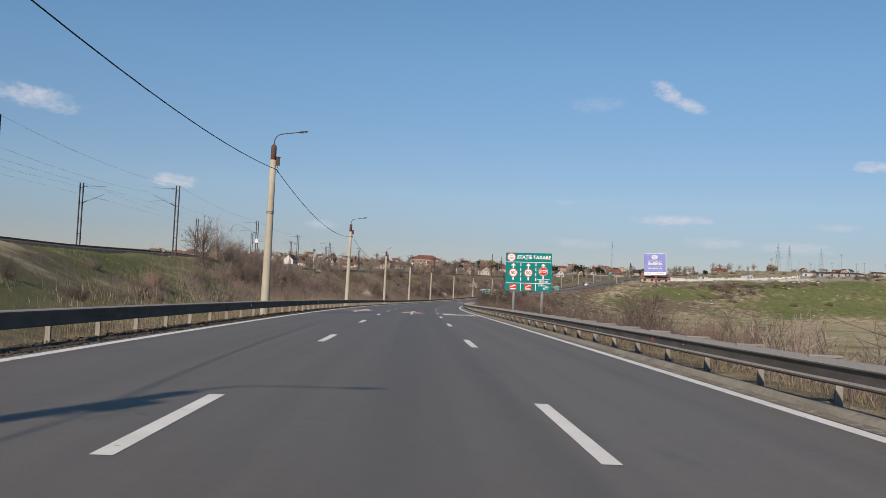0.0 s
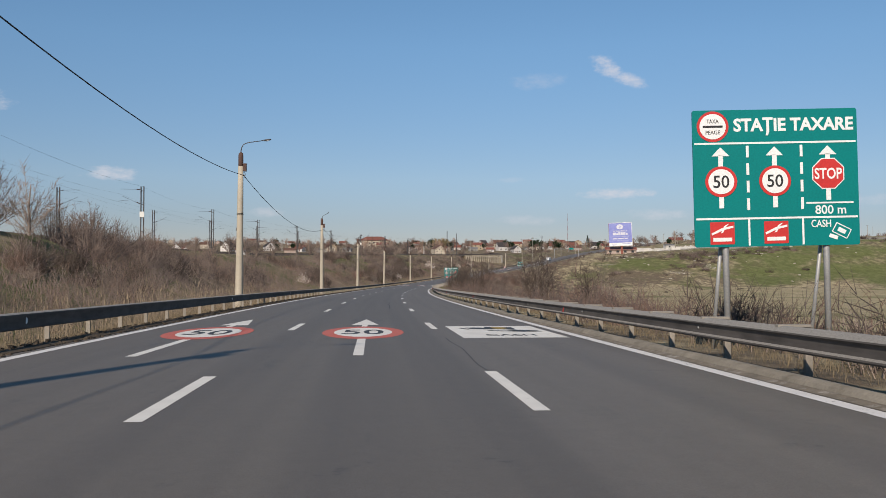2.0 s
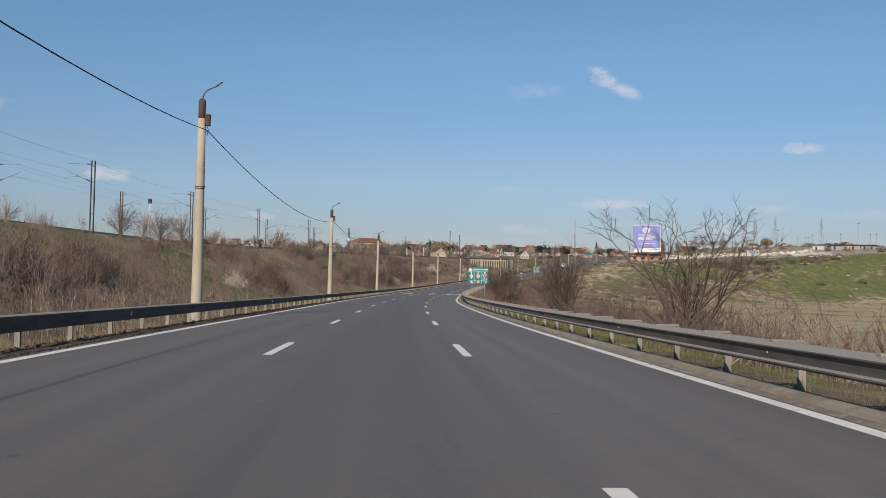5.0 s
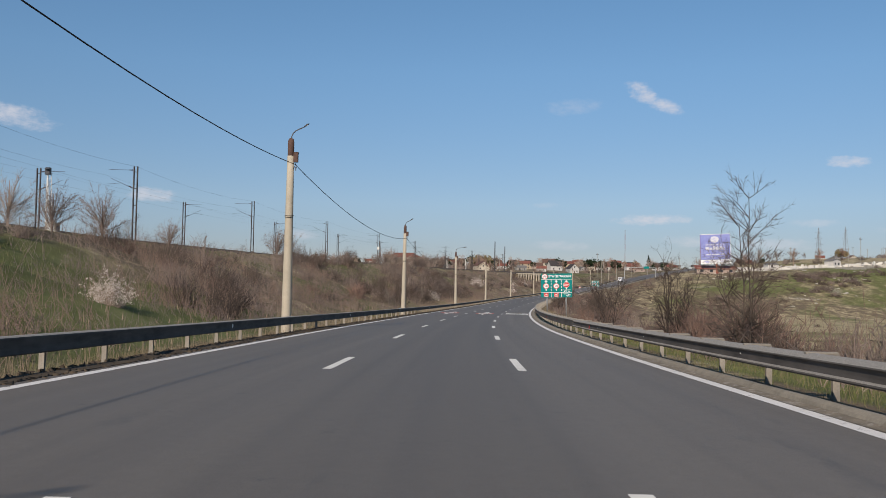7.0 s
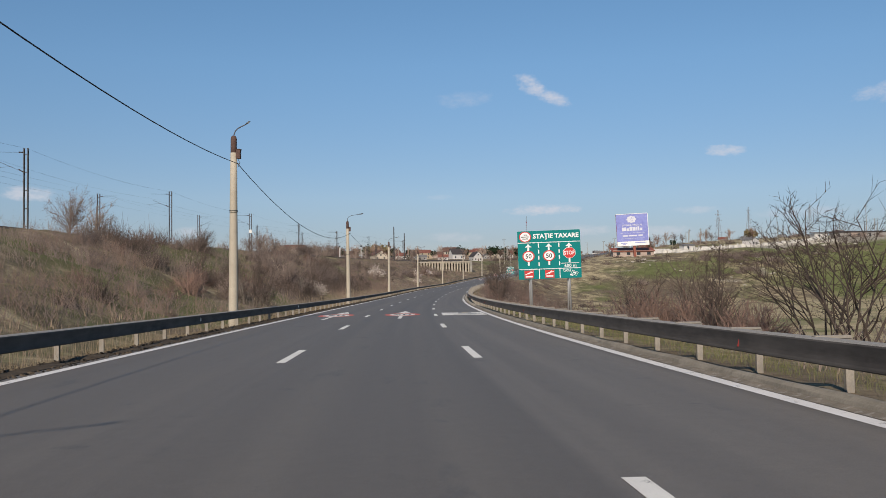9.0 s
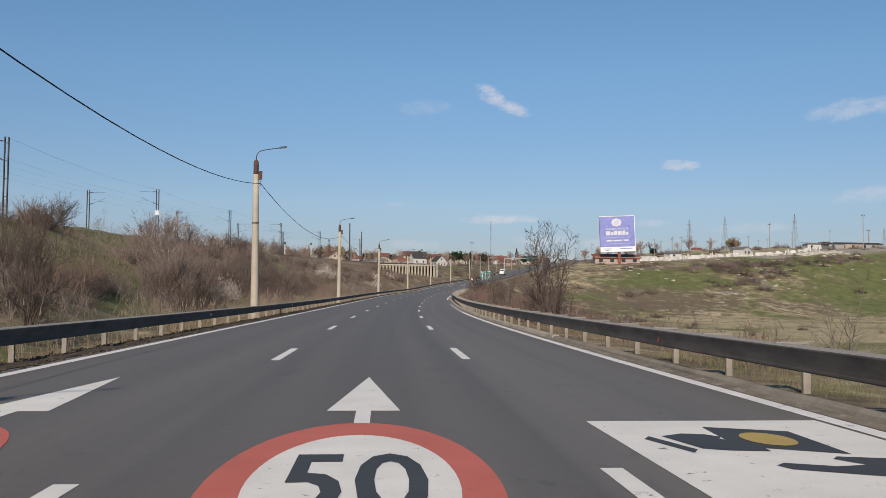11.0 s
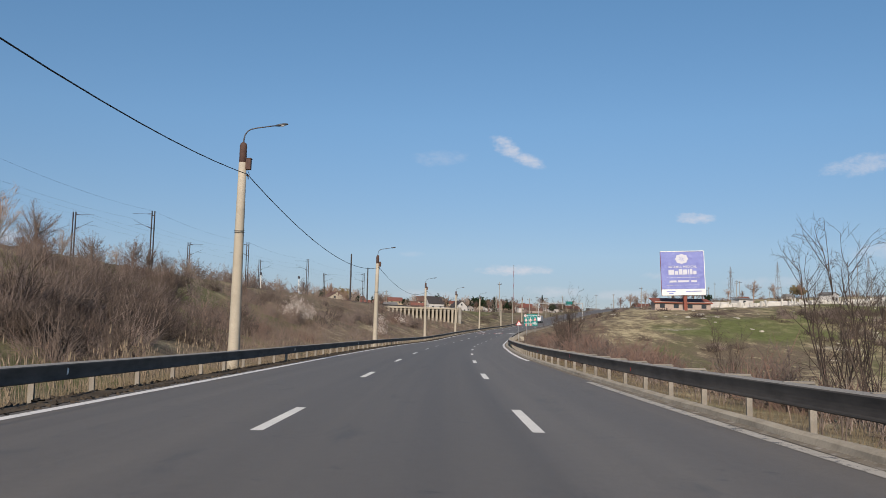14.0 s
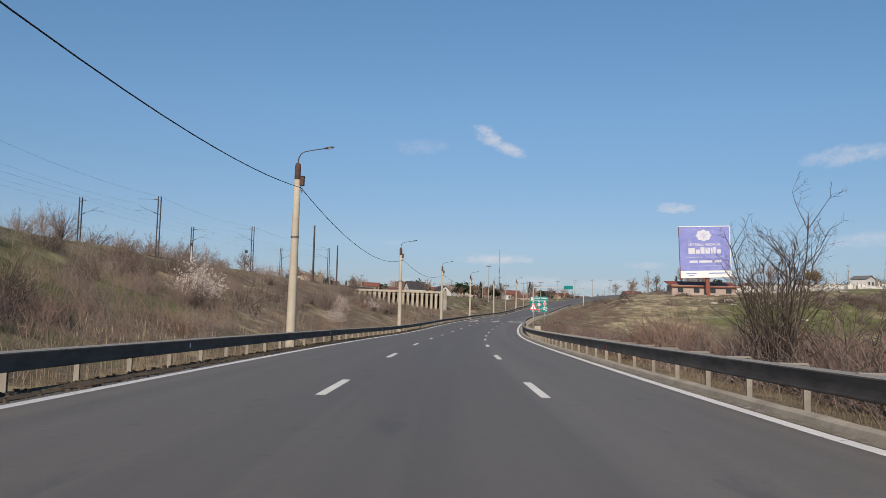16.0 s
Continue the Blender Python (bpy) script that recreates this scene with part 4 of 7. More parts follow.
lamp_long, lamp_short = make_lamp(), make_lamp(True)
lamp_long.matrix_basis, lamp_short.matrix_basis = stand(POLE_S[0], POLE_LAT[0]), stand(POLE_S[4], POLE_LAT[4])
for i, s in enumerate(POLE_S):
    if i in (0, 4):
        continue
    lean = Matrix.Rotation(radians((0.4, -0.3, 0.2)[i % 3]), 4, "Y")
    copy_thing(lamp_short if i in SHORT_ARM else lamp_long, stand(s, POLE_LAT[i], (0.0, -0.08, 0.04, 0.06)[i % 4], (3, -4, 5, 2, -3)[i % 5]) @ lean)


SAG = [0.0005, 0.0004, 0.00042, 0.00052, 0.00045, 0.00045, 0.0006, 0.00056, 0.00052]


def make_cables():
    for i in range(len(POLE_S) - 1):
        a, b = POLE_S[i], POLE_S[i + 1]
        p, q = spot(a, POLE_LAT[i] + 0.22, 7.4), spot(b, POLE_LAT[i + 1] + 0.22, 7.4)
        sag = SAG[min(i, 8)] * (b - a) ** 2
        pts = [p.lerp(q, k / 20) - Vector((0, 0, 4 * sag * (k / 20) * (1 - k / 20))) for k in range(21)]
        sh = Shape()
        sh.tube(pts, 0.017, 6)
        ob = new("power_cable", sh.data("power_cable", M["cable"], True))
        tagged(ob, "black overhead cable sagging between street lamps", "cable", "cables between lamps")


make_cables()


# ---- toll signs ----
def disc(r, n=32, x=0.0, y=0.0):
    return [(x + r * math.cos(2 * math.pi * i / n), y + r * math.sin(2 * math.pi * i / n)) for i in range(n)]


def bar(x, y, w, h, tilt=0.0):
    c, s = math.cos(radians(tilt)), math.sin(radians(tilt))
    return [(x + c * a - s * b, y + s * a + c * b) for a, b in ((-w / 2, -h / 2), (w / 2, -h / 2), (w / 2, h / 2), (-w / 2, h / 2))]


FACE = Matrix.Rotation(radians(90), 4, "X")


def make_toll_sign(s, lat0, lat1, z0, z1, distance, label):
    """A board over three lanes; distance: the words of the lower right field, or none where they cannot be read."""
    w, h = lat1 - lat0, z1 - z0
    k = w / 3.0
    mid = (lat0 + lat1) / 2
    t = thing("toll_sign", label, "road sign", "toll signs", at=stand(s, mid, 0, -4) @ Matrix.Rotation(radians(-1.3), 4, "Y"))
    board = Matrix.Translation((0, 0, (z0 + z1) / 2)) @ FACE
    sh = Shape()
    sh.slab([(-w / 2 + 0.03, -h / 2), (w / 2 - 0.03, -h / 2), (w / 2, -h / 2 + 0.03), (w / 2, h / 2 - 0.03), (w / 2 - 0.03, h / 2), (-w / 2 + 0.03, h / 2), (-w / 2, h / 2 - 0.03), (-w / 2, -h / 2 + 0.03)], -0.03, 0.0)
    part("panel", sh, M["green_sign"], t, "teal green sign panel", at=board)
    H = h / 2

    def film(name, poly, mat, z, label=""):
        sh = Shape()
        sh.slab([(x * k, y * h / 2.58) for x, y in poly], z, z + 0.003)
        part(name, sh, mat, t, label, at=board)

    def words(body, x, y, ww, hh, mat, z=0.01, bold=0.012):
        me = fit_text(body, ww * k, hh * h / 2.58, 0.0015, bold)
        me.materials.clear()
        me.materials.append(mat)
        part("lettering", me, None, t, at=board @ Matrix.Translation((x * k, y * h / 2.58, z)))

    W, R, B = M["white_sign"], M["red_sign"], M["black_sign"]
    film("rule", bar(0, 0.66, 2.94, 0.035), W, 0.002)
    film("rule", bar(0, -0.76, 2.94, 0.035), W, 0.002)
    words("STA\u021aIE TAXARE", 0.34, 0.97, 2.18, 0.34, W, 0.004, 0.034)
    film("roundel_rim", disc(0.29, 32, -1.13, 0.98), R, 0.003)
    film("roundel_disc", disc(0.24, 32, -1.13, 0.98), W, 0.007)
    film("roundel_bar", bar(-1.13, 0.98, 0.36, 0.04), B, 0.011)
    words("TAXA", -1.13, 1.08, 0.22, 0.075, B, 0.011)
    words("PEAGE", -1.13, 0.87, 0.26, 0.075, B, 0.011)
    for x in (-1.0, -0.02, 0.95):
        film("arrow_head", [(x - 0.16, 0.42), (x + 0.16, 0.42), (x, 0.59)], W, 0.003)
        film("arrow_shaft", bar(x, -0.06, 0.085, 1.0), W, 0.003) if x < 0.5 else film("arrow_shaft", bar(x, 0.0, 0.085, 0.88), W, 0.003)
    for x in (-1.0, -0.02):
        film("roundel_rim", disc(0.29, 32, x, -0.06), R, 0.007)
        film("roundel_disc", disc(0.235, 32, x, -0.06), W, 0.011)
        words("50", x, -0.06, 0.29, 0.24, B, 0.015)
        film("service_badge", bar(x, -1.03, 0.44, 0.42), R, 0.003, "red badge with a white sweep")
        film("badge_sweep", [(x - 0.2, -1.03), (x - 0.19, -1.07), (x + 0.02, -0.97), (x + 0.2, -0.93), (x + 0.2, -0.89), (x, -0.93)], W, 0.007)
        film("badge_arch", [(x - 0.03, -1.03), (x + 0.03, -0.9), (x + 0.11, -0.85), (x + 0.11, -0.87), (x + 0.06, -0.91), (x + 0.01, -1.02)], W, 0.008)
        film("badge_bar", bar(x, -1.15, 0.34, 0.07), W, 0.007)
    for x in (-0.51, 0.47):
        for j in range(4):
            film("lane_dash", bar(x, 0.5 - 0.33 * j, 0.05, 0.22), W, 0.003)
        film("divider", bar(x + 0.0, -1.02, 0.035, 0.5), W, 0.003)
    film("stop_edge", [(0.95 + 0.315 * math.cos(math.pi / 8 + math.pi * i / 4), 0.06 + 0.315 * math.sin(math.pi / 8 + math.pi * i / 4)) for i in range(8)], W, 0.006)
    film("stop_octagon", [(0.95 + 0.295 * math.cos(math.pi / 8 + math.pi * i / 4), 0.06 + 0.295 * math.sin(math.pi / 8 + math.pi * i / 4)) for i in range(8)], R, 0.010)
    words("STOP", 0.95, 0.06, 0.5, 0.21, W, 0.014, 0.02)
    film("rule", bar(0.97, -0.49, 0.86, 0.03), W, 0.003)
    if distance:
        words(distance, 0.98, -0.62, 0.56, 0.17, W, 0.004)
        words("CASH", 0.80, -0.88, 0.36, 0.14, W, 0.004)
    else:
        film("text_bar", bar(0.98, -0.62, 0.56, 0.12), W, 0.004)
        film("text_bar", bar(0.80, -0.88, 0.36, 0.1), W, 0.004)
    film("note_edge", bar(1.17, -1.02, 0.31, 0.2, -28), W, 0.003)
    film("note_field", bar(1.17, -1.02, 0.275, 0.165, -28), M["green_sign"], 0.007)
    film("note_mark", bar(1.17, -1.02, 0.15, 0.08, -28), W, 0.010)
    film("note_scrap", bar(1.02, -1.13, 0.16, 0.07, -20), W, 0.003)
    for x in (-0.92, 0.92):
        x *= k
        deep = float(road_z(s)) - float(land(s, mid + x)) + 0.3
        sh = Shape()
        sh.tube([(x, 0.09, -deep), (x, 0.09, z1 - 0.12)], 0.057, 12)
        part("leg", sh, M["tube"], t, "galvanised tube", True)
        sh = Shape()
        sh.tube([(x - 0.05, 1.0, -deep - 0.15), (x - 0.05, 0.12, z0 + 0.35)], 0.036, 8)
        part("brace", sh, M["tube"], t, "slanting galvanised tube", True)
    for z in (0.25, 0.8):
        sh = Shape()
        sh.box((0, 0.045, z0 + h * z), (w * 0.94, 0.04, 0.06))
        part("cross_rail", sh, M["tube"], t)


make_toll_sign(58.2, 6.27, 9.36, 1.92, 4.48, "800 m", "large teal toll sign with white lettering on two galvanised tubes")
make_toll_sign(240.6, 5.9, 8.95, 1.85, 4.2, "600 m", "large teal toll sign reading 600 m behind the guardrail")
make_toll_sign(489, 6.2, 9.0, 1.9, 4.3, "", "distant teal toll sign beside a warning triangle")


def make_triangle_sign():
    t = thing("warning_sign", "white triangular warning sign with red border on a grey post", "road sign", at=stand(449, 6.6))
    b = Matrix.Translation((0, 0, 2.7)) @ FACE
    for name, r, mat, z in (("border", 0.55, "red_sign", 0.0), ("field", 0.38, "white_sign", 0.012)):
        sh = Shape()
        sh.slab([(r * math.sin(2 * math.pi * i / 3), r * math.cos(2 * math.pi * i / 3)) for i in (0, 2, 1)], z, z + 0.01)
        part(name, sh, M[mat], t, at=b)
    sh = Shape()
    sh.slab(bar(0, 0.0, 0.07, 0.3), 0.026, 0.03)
    part("mark", sh, M["black_sign"], t, at=b)
    sh = Shape()
    sh.tube([(0, 0.05, -0.5), (0, 0.05, 3.0)], 0.04, 8)
    part("post", sh, M["tube"], t)
    sh = Shape()
    sh.box((0.5, 0.1, 0.3), (0.7, 0.4, 0.7), None, 0.03)
    part("footing", sh, M["concrete"], t, "pale concrete footing")


make_triangle_sign()


# ---- railway on the bank ----
def rail_z(s):
    return float(bank_top(s)) - float(road_z(s))


def make_track():
    def band(profile, mat, name, lab, s1=640):
        ss = np.arange(-60, s1, 4.0)
        vs, fs, n = [], [], len(profile)
        for s in ss:
            e, zt = float(bank_edge(s)), float(bank_top(s))
            for d, h in profile:
                x, y = plan(s, e - d)
                vs.append((float(x), float(y), zt + h))
        for i in range(len(ss) - 1):
            for k in range(n - 1):
                fs.append((i * n + k, i * n + k + 1, (i + 1) * n + k + 1, (i + 1) * n + k))
        return big_mesh(name, vs, fs, mat)

    t = thing("railway_track", "double railway track on dark ballast along the bank", "railway", "", "structure")
    ob = new("ballast", band([(2.6, -0.4), (3.6, 0.38), (4.2, 0.5), (7.0, 0.52), (10.0, 0.52), (12.8, 0.5), (13.4, 0.36), (14.4, -0.4)], M["ballast"], "ballast", ""))
    ob.parent = t
    for d in (4.9, 6.35, 9.4, 10.85):
        ob = new("rail", band([(d - 0.04, 0.5), (d - 0.035, 0.69), (d + 0.035, 0.69), (d + 0.04, 0.5)], M["rail"], "rail", ""))
        ob.parent = t
        tagged(ob, "rusty steel rail")


make_track()


def make_mast(side, plate=False):
    """A catenary mast of two channels; side: the way its arms reach."""
    t = thing("catenary_mast", "slender dark steel railway mast with insulated arms", "railway mast", "catenary masts")
    for dx in (-0.19, 0.19):
        sh = Shape()
        sh.slab([(dx - 0.05, -0.09), (dx + 0.05, -0.09), (dx + 0.05, -0.07), (dx - 0.03, -0.07), (dx - 0.03, 0.07), (dx + 0.05, 0.07), (dx + 0.05, 0.09), (dx - 0.05, 0.09)], -0.8, 8.3)
        part("channel", sh, M["mast"], t)
    sh = Shape()
    sh.box((0, 0, 0), (0.34, 0.02, 0.08))
    me = sh.data("batten_plate", M["mast"])
    for j in range(5):
        part("batten_plate", me, None, t, at=Matrix.Translation((0, 0, 0.5 + j * 1.8)))
    sh = Shape()
    sh.tube([(side * 0.2, 0, 7.9), (side * 2.9, 0, 7.95)], 0.017, 6)
    sh.tube([(side * 0.2, 0, 5.9), (side * 2.7, 0, 7.0)], 0.02, 6)
    sh.tube([(side * 1.5, 0, 6.5), (side * 3.3, 0, 6.35)], 0.014, 6)
    arm = part("cantilever", sh, M["mast"], t)
    sh = Shape()
    for z0, z1 in ((7.9, 7.905), (5.95, 6.2)):
        pts = [(side * (0.3 + 0.07 * i), 0, z0 + (z1 - z0) * i / 6) for i in range(7)]
        sh.tube(pts, [0.04, 0.075, 0.04, 0.075, 0.04, 0.075, 0.04], 8)
    part("insulator", sh, M["ins"], arm, "ribbed brown insulator")
    if plate:
        sh = Shape()
        sh.box((0, -0.14, 4.55), (0.62, 0.03, 0.75), None, 0.02)
        part("plate", sh, M["plate"], t, "white enamel plate")
    return t


MAST_S = [12, 56, 100.9, 160.8, 206.8, 243.5, 284.5, 330.0, 380.4, 421.2, 461.5, 497.5, 540]
mast_near = make_mast(-1)
mast_far = make_mast(1)
mast_plate = make_mast(-1, True)
done = set()
for s in MAST_S:
    for off, kind in ((2.4, mast_plate if s in (160.8, 380.4) else mast_near), (14.2, mast_far)):
        m = stand(s + (0 if off < 5 else 1.5), float(bank_edge(s)) - off, rail_z(s) + 0.05, (2, -3, 1)[int(s) % 3])
        if kind.name in done:
            copy_thing(kind, m)
        else:
            kind.matrix_basis = m
            done.add(kind.name)


def make_catenary():
    for off in (5.6, 10.9):
        for za, sag, lab in ((7.4, 0.5, "carrier"), (6.3, 0.02, "contact")):
            for a, b in zip(MAST_S[:-1], MAST_S[1:]):
                p = spot(a, float(bank_edge(a)) - off, rail_z(a) + za)
                q = spot(b, float(bank_edge(b)) - off, rail_z(b) + za)
                pts = [p.lerp(q, k / 8) - Vector((0, 0, 4 * sag * (k / 8) * (1 - k / 8))) for k in range(9)]
                sh = Shape()
                sh.tube(pts, 0.0065, 4)
                tagged(new("overhead_wire", sh.data("overhead_wire", M["wire"])), "thin grey overhead railway wire", "wire", "railway wires")
    for a, b in zip(MAST_S[:-1], MAST_S[1:]):
        p, q = spot(a, float(bank_edge(a)) - 2.4, rail_z(a) + 8.35), spot(b, float(bank_edge(b)) - 2.4, rail_z(b) + 8.35)
        pts = [p.lerp(q, k / 8) - Vector((0, 0, 2.4 * (k / 8) * (1 - k / 8))) for k in range(9)]
        sh = Shape()
        sh.tube(pts, 0.008, 4)
        tagged(new("overhead_wire", sh.data("overhead_wire", M["wire"])), "thin grey overhead railway wire", "wire", "railway wires")


make_catenary()


def make_signal(s, back, h, label):
    t = thing("railway_signal", label, "railway signal", "railway signals", at=stand(s, float(bank_edge(s)) - back, rail_z(s)))
    sh = Shape()
    sh.tube([(0, 0, -0.5), (0, 0, h)], [0.09, 0.07], 10)
    part("pole", sh, M["plate"], t, "white painted pole", True)
    sh = Shape()
    for x in (0.22, 0.5):
        sh.tube([(x, 0.05, 0.0), (x - 0.2, 0.05, h)], 0.025, 6)
    for j in range(int(h / 0.35)):
        z = 0.3 + 0.35 * j
        d = 0.2 * z / h
        sh.box((0.36 - d, 0.05, z), (0.3, 0.03, 0.035))
    part("ladder", sh, M["plate"], t, "white steel ladder")
    sh = Shape()
    sh.box((0.05, -0.05, h + 0.15), (0.5, 0.32, 0.62), None, 0.06)
    sh.box((0.1, -0.3, h + 0.3), (0.3, 0.25, 0.04))
    part("signal_head", sh, M["lamp"], t, "black signal head")
    sh = Shape()
    sh.box((-0.2, 0, 0.25), (0.5, 0.4, 0.7), None, 0.03)
    part("base_box", sh, M["mast"], t)


make_signal(226.2, 2.7, 5.3, "white railway signal with ladder and black head")
make_signal(493, 11.5, 4.6, "white railway signal with black head near the bushes")
make_signal(517.5, 11.5, 5.4, "white railway signal with black head near the bushes")


def make_cabinet():
    t = thing("relay_cabinet", "grey concrete relay cabinet at the top of the bank", "cabinet", at=stand(222.8, float(bank_edge(222)) - 0.3, rail_z(222)) @ Matrix.Diagonal((0.62, 0.7, 0.62, 1)))
    sh = Shape()
    sh.box((0, 0, 0.35), (1.5, 1.1, 1.4), None, 0.05)
    part("body", sh, M["concrete_grey"], t)
    sh = Shape()
    sh.box((0, 0, 1.09), (1.62, 1.22, 0.09), None, 0.02)
    part("lid", sh, M["concrete_grey"], t)
    sh = Shape()
    sh.box((0.1, -0.565, 0.4), (0.9, 0.03, 1.0), None, 0.01)
    part("door", sh, M["tube"], t, "grey steel door")


make_cabinet()


# ---- viaduct of columns under the railway ----
def make_viaduct():
    p0, p1 = Vector((63.5, 560.0, 0)), Vector((85.0, 560.6, 0))
    d = (p1 - p0).normalized()
    m = Matrix.Translation((p0.x, p0.y, 0)) @ Matrix.Rotation(math.atan2(d.y, d.x), 4, "Z")
    n = (p1 - p0).length
    t = thing("viaduct", "low concrete viaduct with a row of close columns", "viaduct", "", "structure", m)
    top = 7.15
    sh = Shape()
    sh.box((n / 2, 1.6, top - 0.18), (n, 4.2, 0.36), None, 0.06)
    sh.box((n / 2, -0.5, top - 0.42), (n, 0.3, 0.2), None, 0.03)
    part("deck", sh, M["concrete"], t)
    sh = Shape()
    sh.box((n / 2, -0.35, top + 0.35), (n, 0.12, 0.12))
    part("rail_top", sh, M["mast"], t)
    col = Shape()
    col.box((0, 0, 0), (0.56, 0.7, 8.0), None, 0.05)
    col.box((0, 0, 3.5), (0.8, 0.9, 0.4), None, 0.1)
    cm = col.data("column", M["concrete"])
    for i in range(18):
        part("column", cm, None, t, at=Matrix.Translation((0.6 + i * (n - 1.2) / 17, -0.1, top - 4.4)))
    # the wall's dark colour paints in the shade of the gaps between columns
    sh = Shape()
    sh.box((n / 2, 3.5, top - 4), (n, 0.4, 7.5))
    part("back_wall", sh, M["dirt"], t, "earth wall coloured dark for the shade behind the columns")
    for x in (n + 0.4,):
        sh = Shape()
        sh.box((x, 1.2, top - 3.9), (0.9, 4.0, 8.2), None, 0.08)
        part("abutment", sh, M["concrete_grey"], t)


make_viaduct()


# ---- billboard on the hill ----
def make_billboard():
    x, y = 158.8, 562.5
    z = ground_z(x, y)
    w, h, zb = 13.8, 14.1, 13.3
    m = Matrix.Translation((x, y, 0)) @ Matrix.Rotation(radians(-14), 4, "Z") @ Matrix.Translation((0, 0, zb)) @ Matrix.Rotation(radians(-2.2), 4, "Y") @ Matrix.Translation((0, 0, -zb))
    t = thing("billboard", "huge violet-blue billboard with a white lower band on a red leg", "billboard", at=m)
    face = Matrix.Translation((0, 0, zb + h / 2)) @ FACE
    sh = Shape()
    sh.box((0, 0, -0.2), (w, h, 0.35), None, 0.05)
    part("board", sh, M["bb_steel"], t, at=face)
    sh = Shape()
    # cloth in five lengths, its seams sagging a little
    rows, cols = 45, 24
    top, low = h / 2 - 0.1, -h / 2 + 2.05
    for j in range(rows + 1):
        y_ = low + (top - low) * j / rows
        for i in range(cols + 1):
            x_ = (w - 0.2) * (i / cols - 0.5)
            fold = 0.05 * noise.noise((x_ * 0.35, y_ * 0.9, 3.0)) + 0.035 * abs(math.sin(math.pi * 5 * j / rows)) ** 0.5
            sh.v.append((x_, y_, 0.012 + max(0.0, fold)))
    sh.f = [(a, a + 1, a + cols + 2, a + cols + 1) for j in range(rows) for a in [j * (cols + 1) + i for i in range(cols)]]
    part("banner", sh, M["bb_blue"], t, "faded violet-blue printed banner", True, at=face)
    sh = Shape()
    sh.slab(bar(0, -h / 2 + 1.05, w - 0.2, 1.95), 0.0, 0.03)
    part("lower_band", sh, M["white_sign"], t, "white printed band", at=face)
    sh = Shape()
    sh.box((w / 2, 0, 0.02), (0.22, h, 0.2))
    sh.box((0, h / 2, 0.02), (w, 0.22, 0.2))
    part("frame_edge", sh, M["white_sign"], t, at=face)
    W = M["white_print"]
    sh = Shape()
    n = 40
    sh.slab([((1.55 + 0.42 * abs(math.cos(4 * a))) * math.cos(a) * 1.1 - 0.2, (1.3 + 0.34 * abs(math.cos(4 * a))) * math.sin(a) + 4.6) for a in [2 * math.pi * i / n for i in range(n)]], 0.10, 0.11)
    part("emblem", sh, W, t, "plain white rosette emblem", at=face)
    sh = Shape()
    for i in range(6):
        a = 2 * math.pi * (i + 0.3) / 6
        sh.slab(bar(0.62 * math.cos(a) - 0.2, 0.62 * math.sin(a) + 4.6, 0.75, 0.14, math.degrees(a)), 0.115, 0.12)
    part("emblem_veins", sh, M["bb_blue"], t, at=face)
    me = fit_text("SISTEMUL MEDICAL", 8.9, 0.72, 0.01, 0.012)
    me.materials.clear()
    me.materials.append(W)
    part("lettering", me, None, t, at=face @ Matrix.Translation((0, 2.1, 0.11)))
    # the name as plain blocks
    xs = -4.5
    for wd, hh in ((1.8, 1.6), (1.05, 1.15), (1.1, 1.75), (1.3, 1.6), (0.45, 1.6), (0.75, 1.75), (1.05, 1.15)):
        sh = Shape()
        sh.slab(bar(xs + wd / 2, hh / 2 - 0.4, wd, hh), 0.10, 0.11)
        part("name_block", sh, W, t, at=face)
        xs += wd + 0.22
    for x0, wd in ((-3.2, 2.2), (0.1, 3.6), (3.4, 1.8)):
        sh = Shape()
        sh.slab(bar(x0, -2.55, wd, 0.62), 0.10, 0.11)
        part("text_bar", sh, W, t, at=face)
    sh = Shape()
    for y0 in (-1.35, -3.75):
        sh.slab(bar(0, y0, 10.4, 0.09), 0.10, 0.11)
    part("rule", sh, W, t, at=face)
    for x0, y0, wd in ((-3.9, -5.75, 2.8), (-3.9, -6.35, 1.4), (3.3, -5.75, 5.0)):
        sh = Shape()
        sh.slab(bar(x0, y0, wd, 0.26), 0.10, 0.11)
        part("text_bar", sh, M["bb_blue"], t, at=face)
    sh = Shape()
    sh.box((0.6, 0.9, (z + zb) / 2 + 1.5), (1.1, 0.8, zb - z + 5.0), None, 0.05)
    part("leg", sh, M["bb_steel"], t, "thick rusty red steel leg")
    sh = Shape()
    for j in range(6):
        sh.box((0, 0.6, zb + 1 + j * 2.4), (w * 0.96, 0.2, 0.25))
    part("back_frame", sh, M["bb_steel"], t)


make_billboard()


